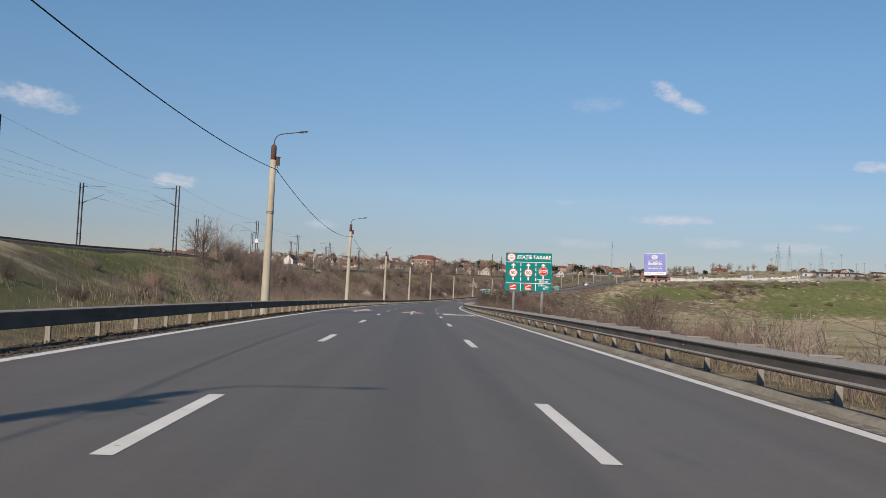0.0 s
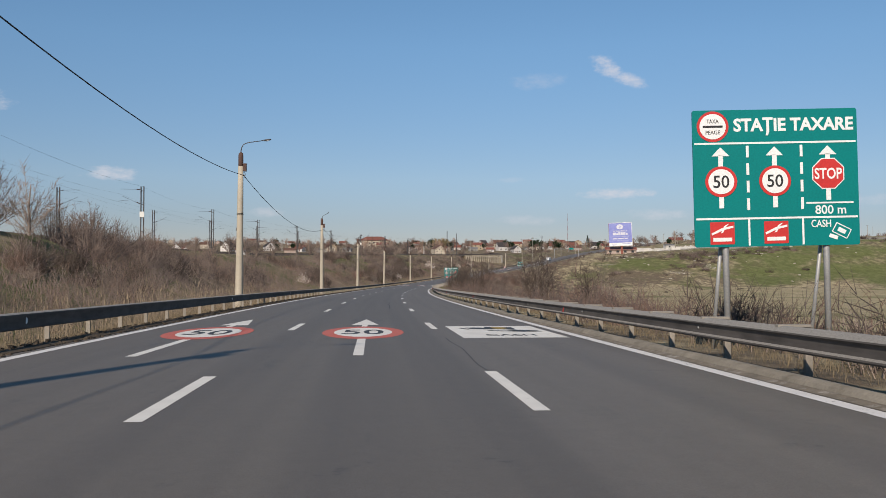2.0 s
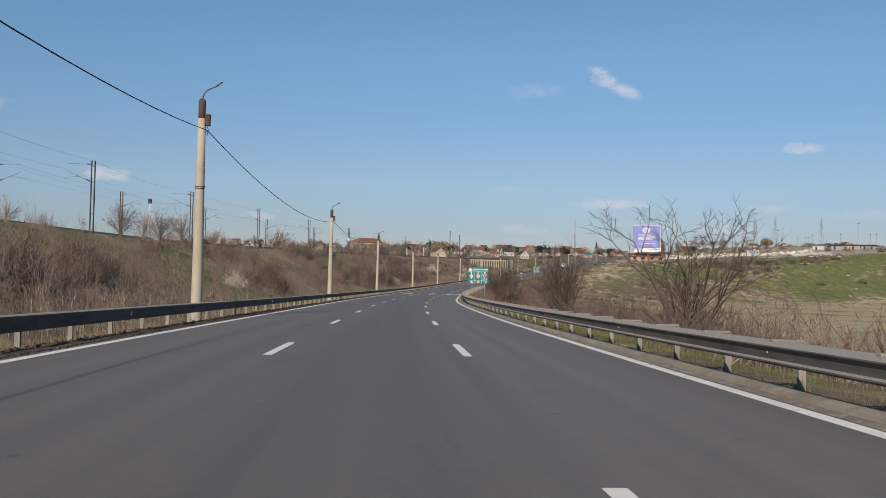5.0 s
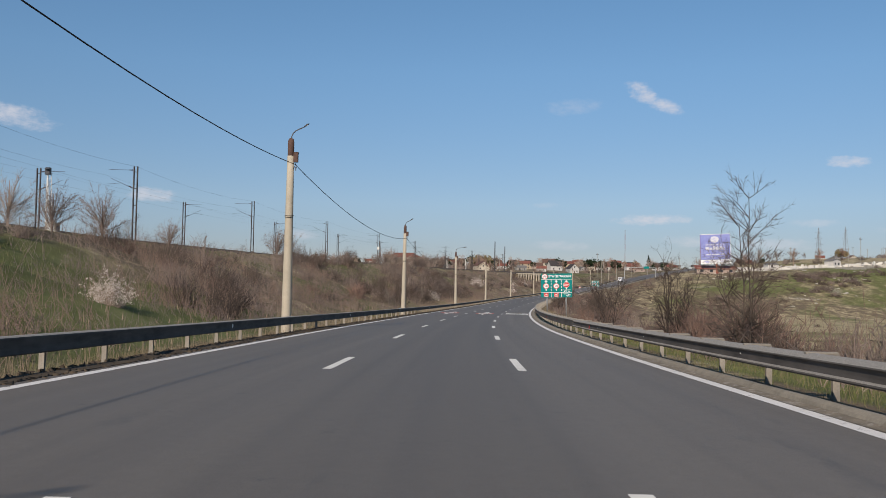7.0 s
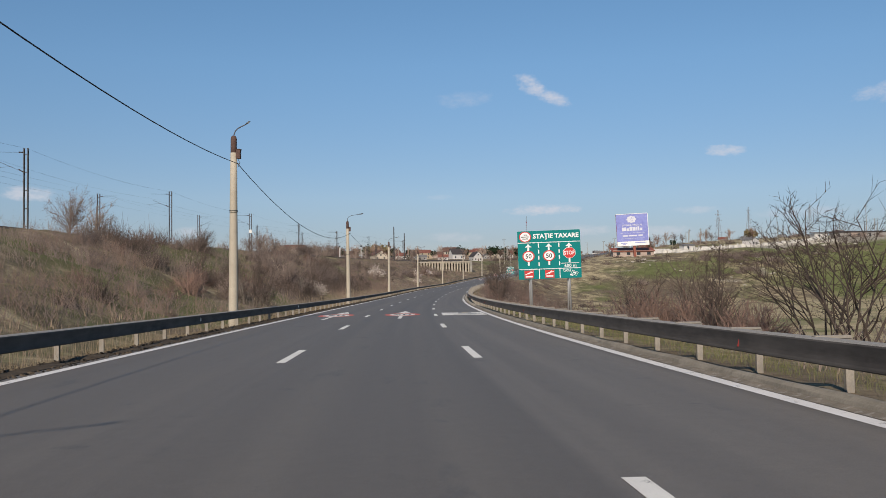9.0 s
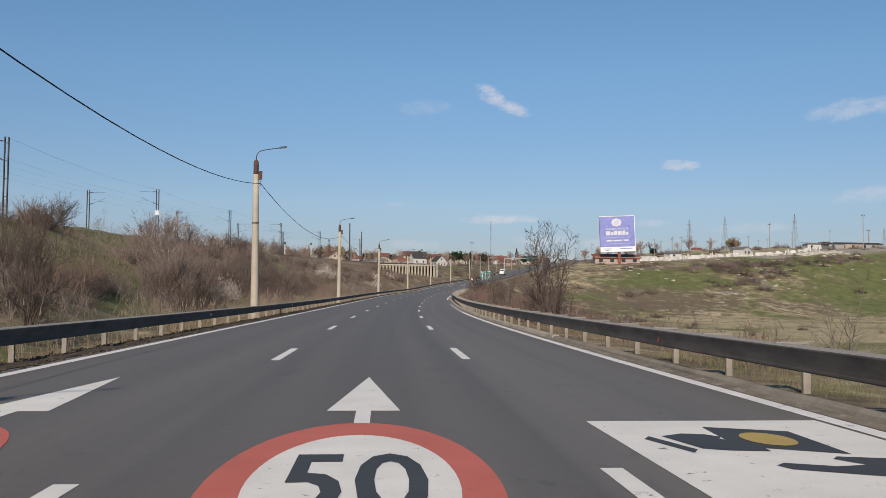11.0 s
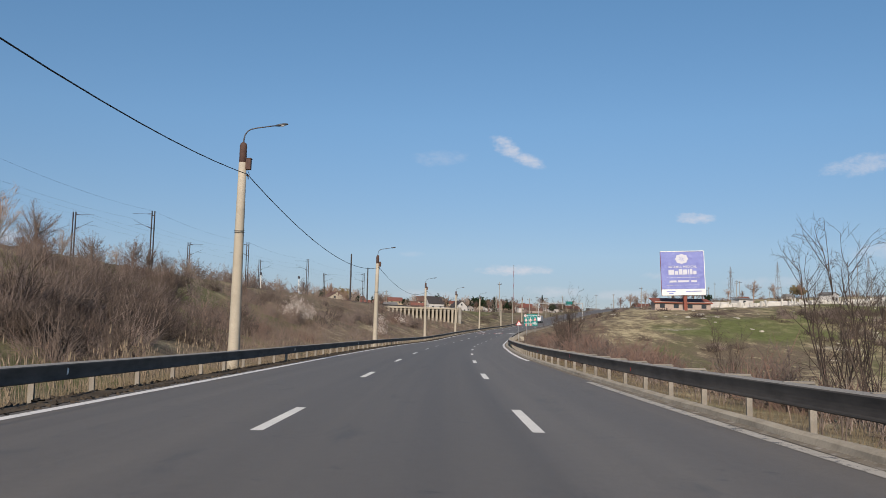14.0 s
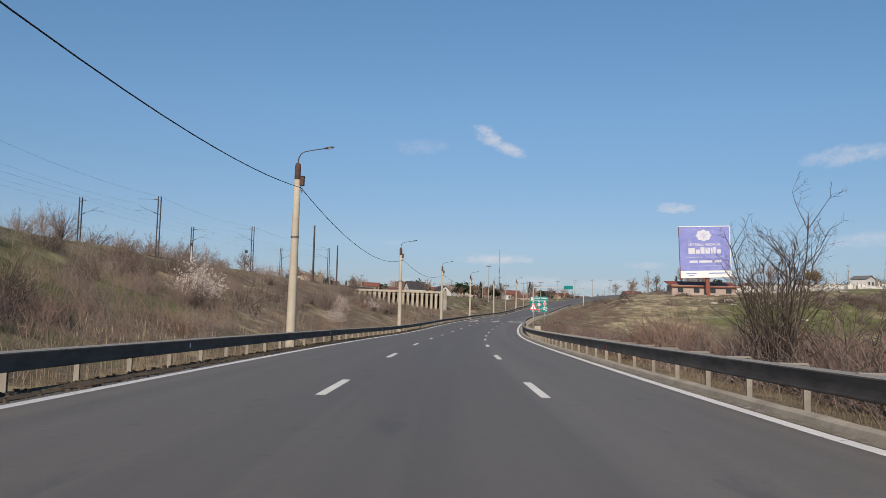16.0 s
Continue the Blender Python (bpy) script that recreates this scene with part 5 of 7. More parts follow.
# ---- bare trees and shrubs ----
def grow(sh, rng, p, d, length, radius, level, spread, up, sides=5, keep=None, kin=(0, 8, 7, 8, 9), fine=0.0085):
    """A branch with its side branches; level 0 is a twig."""
    if level == 0:
        # a twig: a three-sided spike
        d = d.normalized()
        a = d.orthogonal().normalized() * radius
        b = d.cross(a)
        bend = p + d * length + Vector((rng.uniform(-1, 1), rng.uniform(-1, 1), rng.uniform(0, 1))) * 0.12 * length
        sh.add([p + a, p - a * 0.5 + b * 0.87, p - a * 0.5 - b * 0.87, bend], [(0, 1, 3), (1, 2, 3), (2, 0, 3)])
        return
    n = 4 if level > 1 else 2
    pts, dirs = [p.copy()], []
    d = d.normalized()
    for i in range(n):
        d = (d + Vector((rng.uniform(-1, 1), rng.uniform(-1, 1), rng.uniform(-0.6, 0.8))) * 0.16 + Vector((0, 0, up)) * 0.1).normalized()
        dirs.append(d)
        pts.append(pts[-1] + d * (length / n))
    tip = radius * 0.45
    radii = [radius + (tip - radius) * i / n for i in range(n + 1)]
    (keep if keep is not None else sh).tube(pts, radii, sides, cap=False)
    kids = kin[level]
    for j in range(kids):
        f = rng.uniform(0.25, 1.0) if j < kids - 1 else 1.0
        i = min(n - 1, int(f * n))
        q = pts[i].lerp(pts[i + 1], f * n - i)
        side = dirs[i].orthogonal().normalized()
        side = Matrix.Rotation(rng.uniform(0, 6.283), 3, dirs[i]) @ side
        dd = dirs[i] * (1 - spread) + side * spread
        grow(sh, rng, q, dd, length * rng.uniform(0.38, 0.68) * (1.25 - 0.45 * f), max(radius * rng.uniform(0.4, 0.58), fine), level - 1, spread, up, max(3, sides - 1), None, kin, fine)


def bare_tree(seed, bark, label, stems=1, wide=0.25, lean=0.05, boughs=16, droop=0.2, name="bare_tree", kin=(0, 5, 4), girth=1.0):
    """A leafless tree 5 m high whose crown reaches 5 m times wide from its foot."""
    rng = random.Random(seed)
    t = thing(name, label, "tree", "bare trees")
    trunk, crown = Shape(), Shape()
    for k in range(stems):
        a = 6.283 * k / stems + rng.uniform(-0.6, 0.6)
        tilt = (lean if stems == 1 else rng.uniform(0.3, 1.0) * wide * 1.1)
        d = Vector((tilt * math.cos(a), tilt * math.sin(a), 1)).normalized()
        ln = 5.0 * (1.0 if k == 0 else rng.uniform(0.6, 0.95))
        p = Vector((0.08 * math.cos(a) * (stems > 1), 0.08 * math.sin(a) * (stems > 1), -0.3))
        pts, dirs = [p], []
        for i in range(7):
            d = (d + Vector((rng.uniform(-1, 1), rng.uniform(-1, 1), 0.25)) * 0.09).normalized()
            dirs.append(d)
            pts.append(pts[-1] + d * (ln / 7))
        r0 = (0.085 if stems == 1 else 0.045) * girth
        (trunk if k == 0 else crown).tube(pts, [r0 * (1 - 0.88 * i / 7) + 0.006 for i in range(8)], 6, cap=False)
        for j in range(boughs):
            f = rng.uniform(0.16, 0.98) if j > 1 else 0.97
            i = min(6, int(f * 7))
            q = pts[i].lerp(pts[i + 1], f * 7 - i)
            side = Matrix.Rotation(rng.uniform(0, 6.283), 3, dirs[i]) @ dirs[i].orthogonal().normalized()
            steep = 0.45 if stems > 4 else 0.0
            dd = dirs[i] * rng.uniform(0.35 + steep, 0.8 + steep) + side * rng.uniform(0.5, 0.9) - Vector((0, 0, droop * (1 - f)))
            grow(crown, rng, q, dd, 5.0 * wide * rng.uniform(0.5, 1.25) * (1.15 - 0.62 * f), (0.018 + 0.024 * (1 - f)) * girth, 2, 0.48, 0.35, 4, None, kin, 0.0085 * girth)
    top = max(v[2] for v in crown.v)
    reach = sorted(math.hypot(v[0], v[1]) for v in crown.v)[int(len(crown.v) * 0.96)]
    kz, kr = 5.0 / top, 5.0 * wide / reach
    for sh in (trunk, crown):
        sh.v = [(x * kr, y * kr, z * kz) for x, y, z in sh.v]
    part("trunk", trunk, bark, t, "", True)
    part("crown", crown, bark, t, "bare twiggy crown")
    return t


def bush(seed, bark, label, stalks=95, twigs=4, name="shrub", bloom=None, thin=1.7, high=1.15):
    """A dense leafless dome, 1 m in radius; thin: how fine its twigs are."""
    r = np.random.RandomState(seed)
    t = thing(name, label, "shrub", "shrubs")
    az, el = r.uniform(0, 6.283, stalks), np.arcsin(r.uniform(0.12, 1.0, stalks))
    tip = np.stack([np.cos(el) * np.cos(az), np.cos(el) * np.sin(az), np.sin(el) * high], -1)
    lump = np.array([1 + 0.35 * noise.noise((float(v[0]) * 1.6 + seed, float(v[1]) * 1.6, float(v[2]) * 1.6)) for v in tip])
    tip *= (lump * r.uniform(0.72, 1.06, stalks))[:, None]
    base = tip * np.array([0.35, 0.35, 0.0]) * r.uniform(0.2, 1.2, stalks)[:, None] - np.array([0, 0, 0.12])
    B, T, R = [base], [tip], [r.uniform(0.006, 0.012, stalks)]
    span = np.linalg.norm(tip - base, axis=1)
    for k in range(twigs):
        f = r.uniform(0.3, 0.95, stalks)[:, None]
        b = base + (tip - base) * f
        w = (tip - base) / span[:, None] + r.normal(0, 0.7, (stalks, 3)) + np.array([0, 0, 0.1])
        B.append(b)
        T.append(b + w * (0.26 * r.uniform(0.5, 1.2, stalks))[:, None])
        R.append(r.uniform(0.0035, 0.0065, stalks))
    B, T, R = np.concatenate(B), np.concatenate(T), np.concatenate(R) * thin
    part("crown", spike_mesh("crown", B, T - B, np.linalg.norm(T - B, axis=1), R, bark), None, t, "dense tangle of bare twigs")
    if bloom is not None:
        n = 3200
        c = T[r.randint(0, len(T), n)] + r.normal(0, 0.03, (n, 3))
        c = c[c[:, 2] > 0.15]
        w = r.normal(0, 1, c.shape)
        part("blossom", spike_mesh("blossom", c, w, r.uniform(0.022, 0.042, len(c)), r.uniform(0.011, 0.022, len(c)), bloom), None, t, "clusters of white blossom")
    return t


def spike_mesh(name, base, way, length, radius, mat):
    """Many thin three-sided spikes in one mesh."""
    n = len(base)
    way = way / np.linalg.norm(way, axis=1, keepdims=True)
    side = np.cross(way, np.array([0.31, 0.77, 0.21]))
    side /= np.linalg.norm(side, axis=1, keepdims=True)
    other = np.cross(way, side)
    vs = np.empty((n, 4, 3))
    for k in range(3):
        a = 2.0944 * k
        vs[:, k] = base + (side * math.cos(a) + other * math.sin(a)) * radius[:, None]
    vs[:, 3] = base + way * length[:, None]
    idx = (np.arange(n) * 4)[:, None, None] + np.array([[0, 1, 3], [1, 2, 3], [2, 0, 3]])[None]
    me = bpy.data.meshes.new(name)
    me.vertices.add(n * 4)
    me.vertices.foreach_set("co", vs.ravel())
    me.loops.add(n * 9)
    me.loops.foreach_set("vertex_index", idx.ravel().astype(np.int32))
    me.polygons.add(n * 3)
    me.polygons.foreach_set("loop_start", np.arange(0, n * 9, 3, dtype=np.int32))
    me.update(calc_edges=True)
    me.materials.append(mat)
    return me


def blade_mesh(name, base, way, length, radius, mat):
    """Many narrow grass blades, one triangle each, turned every way."""
    n = len(base)
    way = way / np.linalg.norm(way, axis=1, keepdims=True)
    a = np.random.RandomState(n).uniform(0, 6.283, n)
    side = np.stack([np.cos(a), np.sin(a), np.zeros(n)], -1) * radius[:, None]
    vs = np.stack([base - side, base + side, base + way * length[:, None]], 1)
    me = bpy.data.meshes.new(name)
    me.vertices.add(n * 3)
    me.vertices.foreach_set("co", vs.ravel())
    me.loops.add(n * 3)
    me.loops.foreach_set("vertex_index", np.arange(n * 3, dtype=np.int32))
    me.polygons.add(n)
    me.polygons.foreach_set("loop_start", np.arange(0, n * 3, 3, dtype=np.int32))
    me.update(calc_edges=True)
    me.materials.append(mat)
    return me


def join_bushes(label):
    """The bushes too many to tell apart, as one mesh for each sort."""
    for kind, places in far_bushes.items():
        src = bpy.data.objects[kind].children[0].data
        co = np.empty(len(src.vertices) * 3)
        src.vertices.foreach_get("co", co)
        co = np.c_[co.reshape(-1, 3), np.ones(len(src.vertices))]
        vi = np.empty(len(src.loops), dtype=np.int32)
        src.loops.foreach_get("vertex_index", vi)
        n, k = len(src.vertices), len(places)
        me = bpy.data.meshes.new("bush_belt")
        me.vertices.add(n * k)
        me.vertices.foreach_set("co", np.concatenate([(co @ np.array(m).T)[:, :3] for m in places]).ravel())
        me.loops.add(len(vi) * k)
        me.loops.foreach_set("vertex_index", np.concatenate([vi + n * i for i in range(k)]).astype(np.int32))
        me.polygons.add(len(vi) * k // 3)
        me.polygons.foreach_set("loop_start", np.arange(0, len(vi) * k, 3, dtype=np.int32))
        me.update(calc_edges=True)
        me.materials.append(src.materials[0])
        tagged(new("bush_belt", me), label, "bushes", "", "stuff")
    far_bushes.clear()


def soft_tree(seed, bark, label, limbs=26, twigs=12, thick=1.0, foot_z=0.9):
    """A leafless tree 5 m high with a soft crown of fine twigs on many limbs."""
    r = np.random.RandomState(seed)
    t = thing("bare_tree", label, "tree", "bare trees")
    trunk = Shape()
    trunk.tube([(0, 0, -0.5), (0.05, 0.02, 1.2), (0.0, 0.08, 2.6), (0.1, 0.0, 4.0)], [0.13, 0.10, 0.07, 0.03], 5, cap=False)
    part("trunk", trunk, bark, t)
    n = limbs
    az, el = r.uniform(0, 6.283, n), r.uniform(0.35, 1.45, n)
    base = np.stack([np.zeros(n), np.zeros(n), r.uniform(foot_z, foot_z + 1.7, n)], -1)
    way = np.stack([np.cos(az) * np.cos(el), np.sin(az) * np.cos(el), np.sin(el)], -1)
    ln = r.uniform(1.5, 2.4, n) * (1.1 - 0.25 * np.cos(el)) * (1.9 - foot_z)
    B, W, L, R = [base], [way], [ln], [r.uniform(0.03, 0.05, n) * thick]
    for k in range(twigs):
        f = r.uniform(0.3, 1.0, n)
        B.append(base + way * (ln * f)[:, None])
        W.append(way + r.normal(0, 0.75, (n, 3)) + np.array([0, 0, 0.25]))
        L.append(r.uniform(0.45, 1.0, n))
        R.append(r.uniform(0.016, 0.03, n) * thick)
    me = spike_mesh("crown", np.concatenate(B), np.concatenate(W), np.concatenate(L), np.concatenate(R), bark)
    part("crown", me, None, t, "soft crown of bare twigs")
    return t


def spikes(name, base, way, length, radius, mat, label, category):
    tagged(new(name, spike_mesh(name, base, way, length, radius, mat)), label, category, "", "stuff")


TREES = [bare_tree(3, M["bark"], "slim bare roadside tree with drooping side branches", 4, 0.26, 0.05, 24, 0.5, "bare_tree", (0, 6, 5), 0.55),
         bare_tree(8, M["bark"], "bare roadside tree with many steep stems", 12, 0.33, 0.05, 9, 0.0, "bare_tree", (0, 4, 3), 0.55),
         bare_tree(15, M["bark"], "sparse bare tree with a forked leaning trunk", 4, 0.30, 0.2, 17, 0.0, "bare_tree", (0, 5, 4), 0.8),
         bare_tree(21, M["bark_pale"], "pale-barked bare young tree", 4, 0.34, 0.1, 9, 0.1, "bare_tree", (0, 5, 4), 0.65),
         bare_tree(27, M["bark"], "low wide bare tree with spreading branches", 5, 0.55, 0.1, 7, 0.2),
         bare_tree(33, M["bark"], "tall slender bare tree with two thin trunks", 3, 0.27, 0.12, 20, 0.0, "bare_tree", (0, 5, 4), 0.85),
         bare_tree(38, M["bark"], "bare young tree fanning out from its foot", 7, 0.30, 0.1, 8, -0.1, "bare_tree", (0, 4, 3), 0.5)]
BANK = [soft_tree(45, M["bush"], "bare round-crowned tree at the top of the bank", 52, 17, 0.85, 0.1), soft_tree(46, M["twig"], "pale bare tree at the top of the bank", 40, 16, 0.8, 0.2)]
SHRUBS = [bush(31, M["bush"], "leafless brown shrub on the slope"),
          bush(32, M["bush_red"], "leafless rusty-brown shrub on the slope"),
          bush(33, M["bark"], "leafless dark shrub on the slope", 120),
          bush(34, M["twig"], "loose leafless brown shrub on the slope", 110, 5),
          bush(35, M["bush_red"], "dense rusty-brown leafless shrub on the slope", 170, 5, "shrub", None, 1.9, 1.15)]
BLOOM = bush(41, M["twig"], "white-blossoming shrub on the bank", 150, 5, "blossoming_shrub", M["blossom"], 1.2, 1.35)
placed = set()


far_bushes = {}


def plant(kind, m, size, apart=True):
    """Sets a copy of the kind; apart: as a thing of its own, else into the joined growth."""
    m = m @ Matrix.Diagonal((size, size, size, 1))
    if not apart:
        far_bushes.setdefault(kind.name, []).append(m)
        return None
    if kind.name not in placed:
        placed.add(kind.name)
        kind.matrix_basis = m
        return kind
    made = copy_thing(kind, m)
    made.matrix_basis = m
    return made


rnd = random.Random(77)
# (s, lat, height of the top above the road, kind)
for s, lat, top, kind in ((177.5, 8.5, 5.2, 0), (187.6, 8.6, 4.2, 1), (290.5, 8.35, 5.7, 5), (287.2, 8.6, 5.0, 5), (295.2, 10.0, 3.6, 2), (321.2, 9.2, 3.6, 6), (324.9, 9.1, 4.1, 6), (327.0, 9.2, 3.8, 6), (328.6, 10.4, 3.4, 6), (334.6, 9.2, 2.4, 6), (331.0, 9.6, 1.6, 3), (372.6, 8.9, 5.3, 1), (374.4, 9.4, 4.6, 6),
                          (155.0, 9.2, 4.0, 1), (158.2, 9.2, 4.8, 1), (161.0, 9.6, 4.3, 1), (135.7, 9.6, 4.6, 4), (137.4, 10.2, 4.0, 2), (95.2, 9.6, 4.2, 2), (90.6, 9.5, 4.0, 2), (80.2, 9.6, 3.0, 2), (38.0, 10.4, 2.2, 4), (158.4, 8.8, 2.6, 3), (83.0, 10.6, 2.4, 3), (86.5, 9.9, 2.2, 3), (99.0, 10.0, 2.6, 3),
                          (26.0, 11.0, 1.2, 4), (303.0, 10.5, 2.8, 3), (369.2, 9.3, 2.8, 4), (375.5, 9.6, 3.0, 1), (262.0, 10.8, 2.4, 3), (215.5, 9.6, 3.7, 4), (218.5, 10.4, 3.4, 4), (223.5, 9.6, 3.2, 2), (228.0, 10.4, 3.0, 4), (233.0, 9.8, 2.4, 4), (112.0, 10.0, 2.2, 3)):
    z = float(land(s, lat) - road_z(s))
    h = top - z
    plant(TREES[kind], foot(s, lat, 0.05, rnd.uniform(0, 360)), h / 5.0)
# (s, distance below the top of the bank, height)
for s, back, h, kind in ((230, 0.6, 4.4, 4), (234, 1.4, 3.6, 3), (246, 0.5, 3.0, 2), (103, 0.5, 4.8, 4), (110, 0.8, 5.2, 1), (116, 1.0, 4.6, 3), (376, 0.5, 4.6, 4), (381, 0.3, 5.0, 1), (386, 1.0, 4.4, 4), (373, 2.5, 4.0, 3), (208, 0.5, 4.0, 4), (214, 1.0, 4.2, 1), (221, 0.6, 4.0, 4), (288, 0.5, 4.6, 4), (294, 0.8, 4.4, 1), (128, 0.5, 3.6, 4), (137, 1.5, 3.2, 3), (150, 1.0, 3.0, 1),
                         (409, 0.5, 3.6, 4), (413, 0.7, 3.2, 4), (404, 0.8, 2.6, 1), (335, 1.2, 3.6, 4), (343, 2.5, 3.2, 3), (368, 0.6, 3.4, 4), (392, 0.5, 3.2, 1), (397, 1.2, 3.0, 4), (416, 1.5, 2.8, 4), (428, 0.5, 3.0, 1),
                         (86, 6, 2.4, 3), (100, 9, 2.2, 3), (470, 1, 3.2, 1), (488, 0, 3.4, 4), (196, 0.6, 2.4, 3), (178, 1.0, 2.2, 1), (272, 0.5, 2.2, 3),
                         (444, -6, 4.5, 4), (452, -16, 5, 4), (462, -17, 5.5, 1), (470, -16, 5, 4), (480, -17, 5.5, 4), (492, -16, 5, 1), (503, -17, 5, 4), (515, -16, 4.6, 4), (496, -20, 6.0, 4), (502, -24, 6.5, 4), (508, -21, 7.0, 4), (512, -27, 7.5, 1), (518, -30, 7.0, 4), (524, -26, 7.0, 4), (506, -32, 7.5, 4)):
    plant(TREES[3] if kind == 3 else BANK[kind == 1], foot(s, float(bank_edge(s)) + back, 0.05, rnd.uniform(0, 360)), h / 5.0)
for s, lat, h in ((421, -22.0, 3.4), (424, -23.2, 2.9), (452.5, -16.6, 2.2), (322.7, -15.8, 2.2), (196.6, -17.5, 1.9), (500, -22, 2.2), (477, -21.5, 2.4)):
    plant(BLOOM, foot(s, lat, 0.05, rnd.uniform(0, 360)), h / 1.5)
for s, lat, h, kind in ((284, -17.5, 4.6, 2), (288, -19.0, 5.2, 1), (281, -16.0, 3.8, 3), (276.3, -13.2, 5.2, 5), (279.6, -14.6, 5.4, 5), (292, -24.0, 4.6, 4), (312, -16.0, 4.2, 3), (309, -14.6, 3.4, 2), (315, -15.2, 3.0, 3), (316.5, -18.5, 4.8, 7), (322, -21.5, 5.0, 7), (327, -24, 4.8, 7), (319, -20, 4.0, 8)):
    plant(TREES[kind] if kind < 7 else BANK[kind - 7], foot(s, lat, 0.05, rnd.uniform(0, 360)), h / 5.0)
# shrubs on the left bank, thick in some stretches, and on the right slope
def thick_left(s):
    return np.interp(s, [0, 60, 85, 110, 150, 185, 205, 225, 290, 305, 325, 345, 420, 440, 470, 560], [0.1, 0.15, 0.6, 0.9, 1, 0.8, 0.5, 1, 1, 0.5, 0.4, 1, 1, 0.6, 0.7, 0.6])


def thick_right(s):
    return np.interp(s, [0, 20, 30, 60, 66, 110, 150, 190, 200, 225, 235, 280, 286, 312, 318, 334, 338, 352, 356, 560], [0.5, 0.5, 0.4, 0.4, 0.9, 1, 1, 0.6, 0.15, 0.12, 0.08, 0.08, 0.9, 1.0, 0.6, 0.6, 0.25, 0.25, 0.9, 0.8])


# dense groups of bushes on the bank: middle, spread along and across, number, size
for s0, l0, ds, dl, n, size in ((120, -24.5, 10, 2.4, 15, 2.6), (133, -22, 8, 3, 8, 1.9), (98, -20, 5, 3, 8, 1.9), (106, -17, 5, 2, 5, 1.6), (292, -32.5, 8, 2.2, 9, 2.4), (322, -34, 5, 2, 7, 2.2), (352, -20, 6, 2.6, 18, 2.2), (347, -17, 7, 1.8, 16, 1.9), (385, -36, 6, 2, 6, 2.0), (205, -30, 6, 2, 4, 1.5), (75, -16, 12, 2.5, 7, 1.1), (45, -17, 12, 2.5, 6, 1.0), (148, -24, 9, 3, 9, 2.0), (152, -19, 8, 3, 14, 2.0), (165, -21, 7, 3, 8, 1.8), (214, -19, 7, 3, 13, 2.0), (226, -27, 6, 3, 10, 2.3), (255, -21, 9, 4, 8, 1.4), (311, -15.5, 4, 1.6, 12, 1.7), (317, -18.5, 4, 2.2, 14, 2.1), (324, -21.5, 5, 2.5, 13, 2.2), (286, -24, 8, 4, 11, 2.0), (294, -20, 6, 2.5, 10, 2.0), (282, -18, 5, 2, 5, 1.7),
                                (326, -24, 4, 2.5, 5, 1.5), (336, -18.5, 5, 2, 8, 1.5), (344, -28, 6, 3, 6, 1.6), (361, -20, 6, 2.4, 11, 1.9), (390, -27, 6, 3.5, 10, 2.0), (402, -19, 6, 3, 5, 1.4), (372, -24, 6, 4, 16, 2.1), (383, -21, 6, 3, 12, 1.8), (376, -32, 6, 3, 9, 2.0), (396, -33, 7, 2.5, 9, 1.9), (414, -26, 7, 4, 9, 1.7), (429, -30, 8, 3.5, 8, 1.7), (446, -24, 8, 4, 7, 1.6), (470, -25, 9, 5, 8, 1.7), (505, -24, 14, 6, 9, 1.9)):
    for k in range(n):
        s, lat = rnd.gauss(s0, ds * 0.7), rnd.gauss(l0, dl * 0.7)
        if lat > -13.2 or lat < float(bank_edge(s)) - 1.8:
            continue
        plant(SHRUBS[(2, 0)[int(s * 3) % 2] if 304 < s < 328 or 330 < s < 380 or 96 < s < 126 else rnd.choice((0, 0, 1, 2, 2))], foot(s, lat, 0.1, rnd.uniform(0, 360)), size * rnd.uniform(0.65, 1.15), s < 400 and lat > -21)
for k in range(36):
    s = rnd.uniform(20, 520)
    if rnd.random() > float(thick_left(s)):
        continue
    lat = -13.4 + rnd.random() * (float(bank_edge(s)) + 13.6)
    plant(SHRUBS[rnd.choice((0, 3, 3, 1, 2))], foot(s, lat, 0.1, rnd.uniform(0, 360)), rnd.uniform(0.6, 1.2), False)
for k in range(290):
    s = rnd.uniform(10, 450)
    if rnd.random() > float(thick_right(s)):
        continue
    lat = 8.7 + 9 * rnd.random() ** 1.6
    plant(SHRUBS[rnd.choice((0, 1, 1, 0, 3, 2))], foot(s, lat, 0.1, rnd.uniform(0, 360)), min(2.6, rnd.uniform(0.85, 1.3) * (0.95 + 0.12 * (lat - 8.7))) * (1.22 if 66 < s < 172 else 1.0), lat < 9.6 and s < 400)
for s, lat, z in ((445, 68.6, 0.9), (438, 78, 0.9), (410, 60.5, 0.9), (434, 77.9, 0.8), (425, 90, 0.8), (380, 75, 0.6), (330, 60, 0.7), (300, 70, 0.6), (240, 55, 0.6), (455, 100, 0.9), (462, 60, 1.0)):
    plant(SHRUBS[int(s) % 4], foot(s, lat, 0.05, s), z)
for s, lat, z in ((366.5, 9.0, 1.5), (369.5, 9.4, 1.8), (372.5, 9.2, 1.6), (376.0, 9.8, 1.9), (156.0, 8.9, 1.5), (159.0, 9.2, 1.7), (176.0, 9.0, 1.0), (330.0, 9.2, 1.5), (334.0, 9.6, 1.6)):
    plant(SHRUBS[int(s) % 3], foot(s, lat, 0.05, s * 7), z)
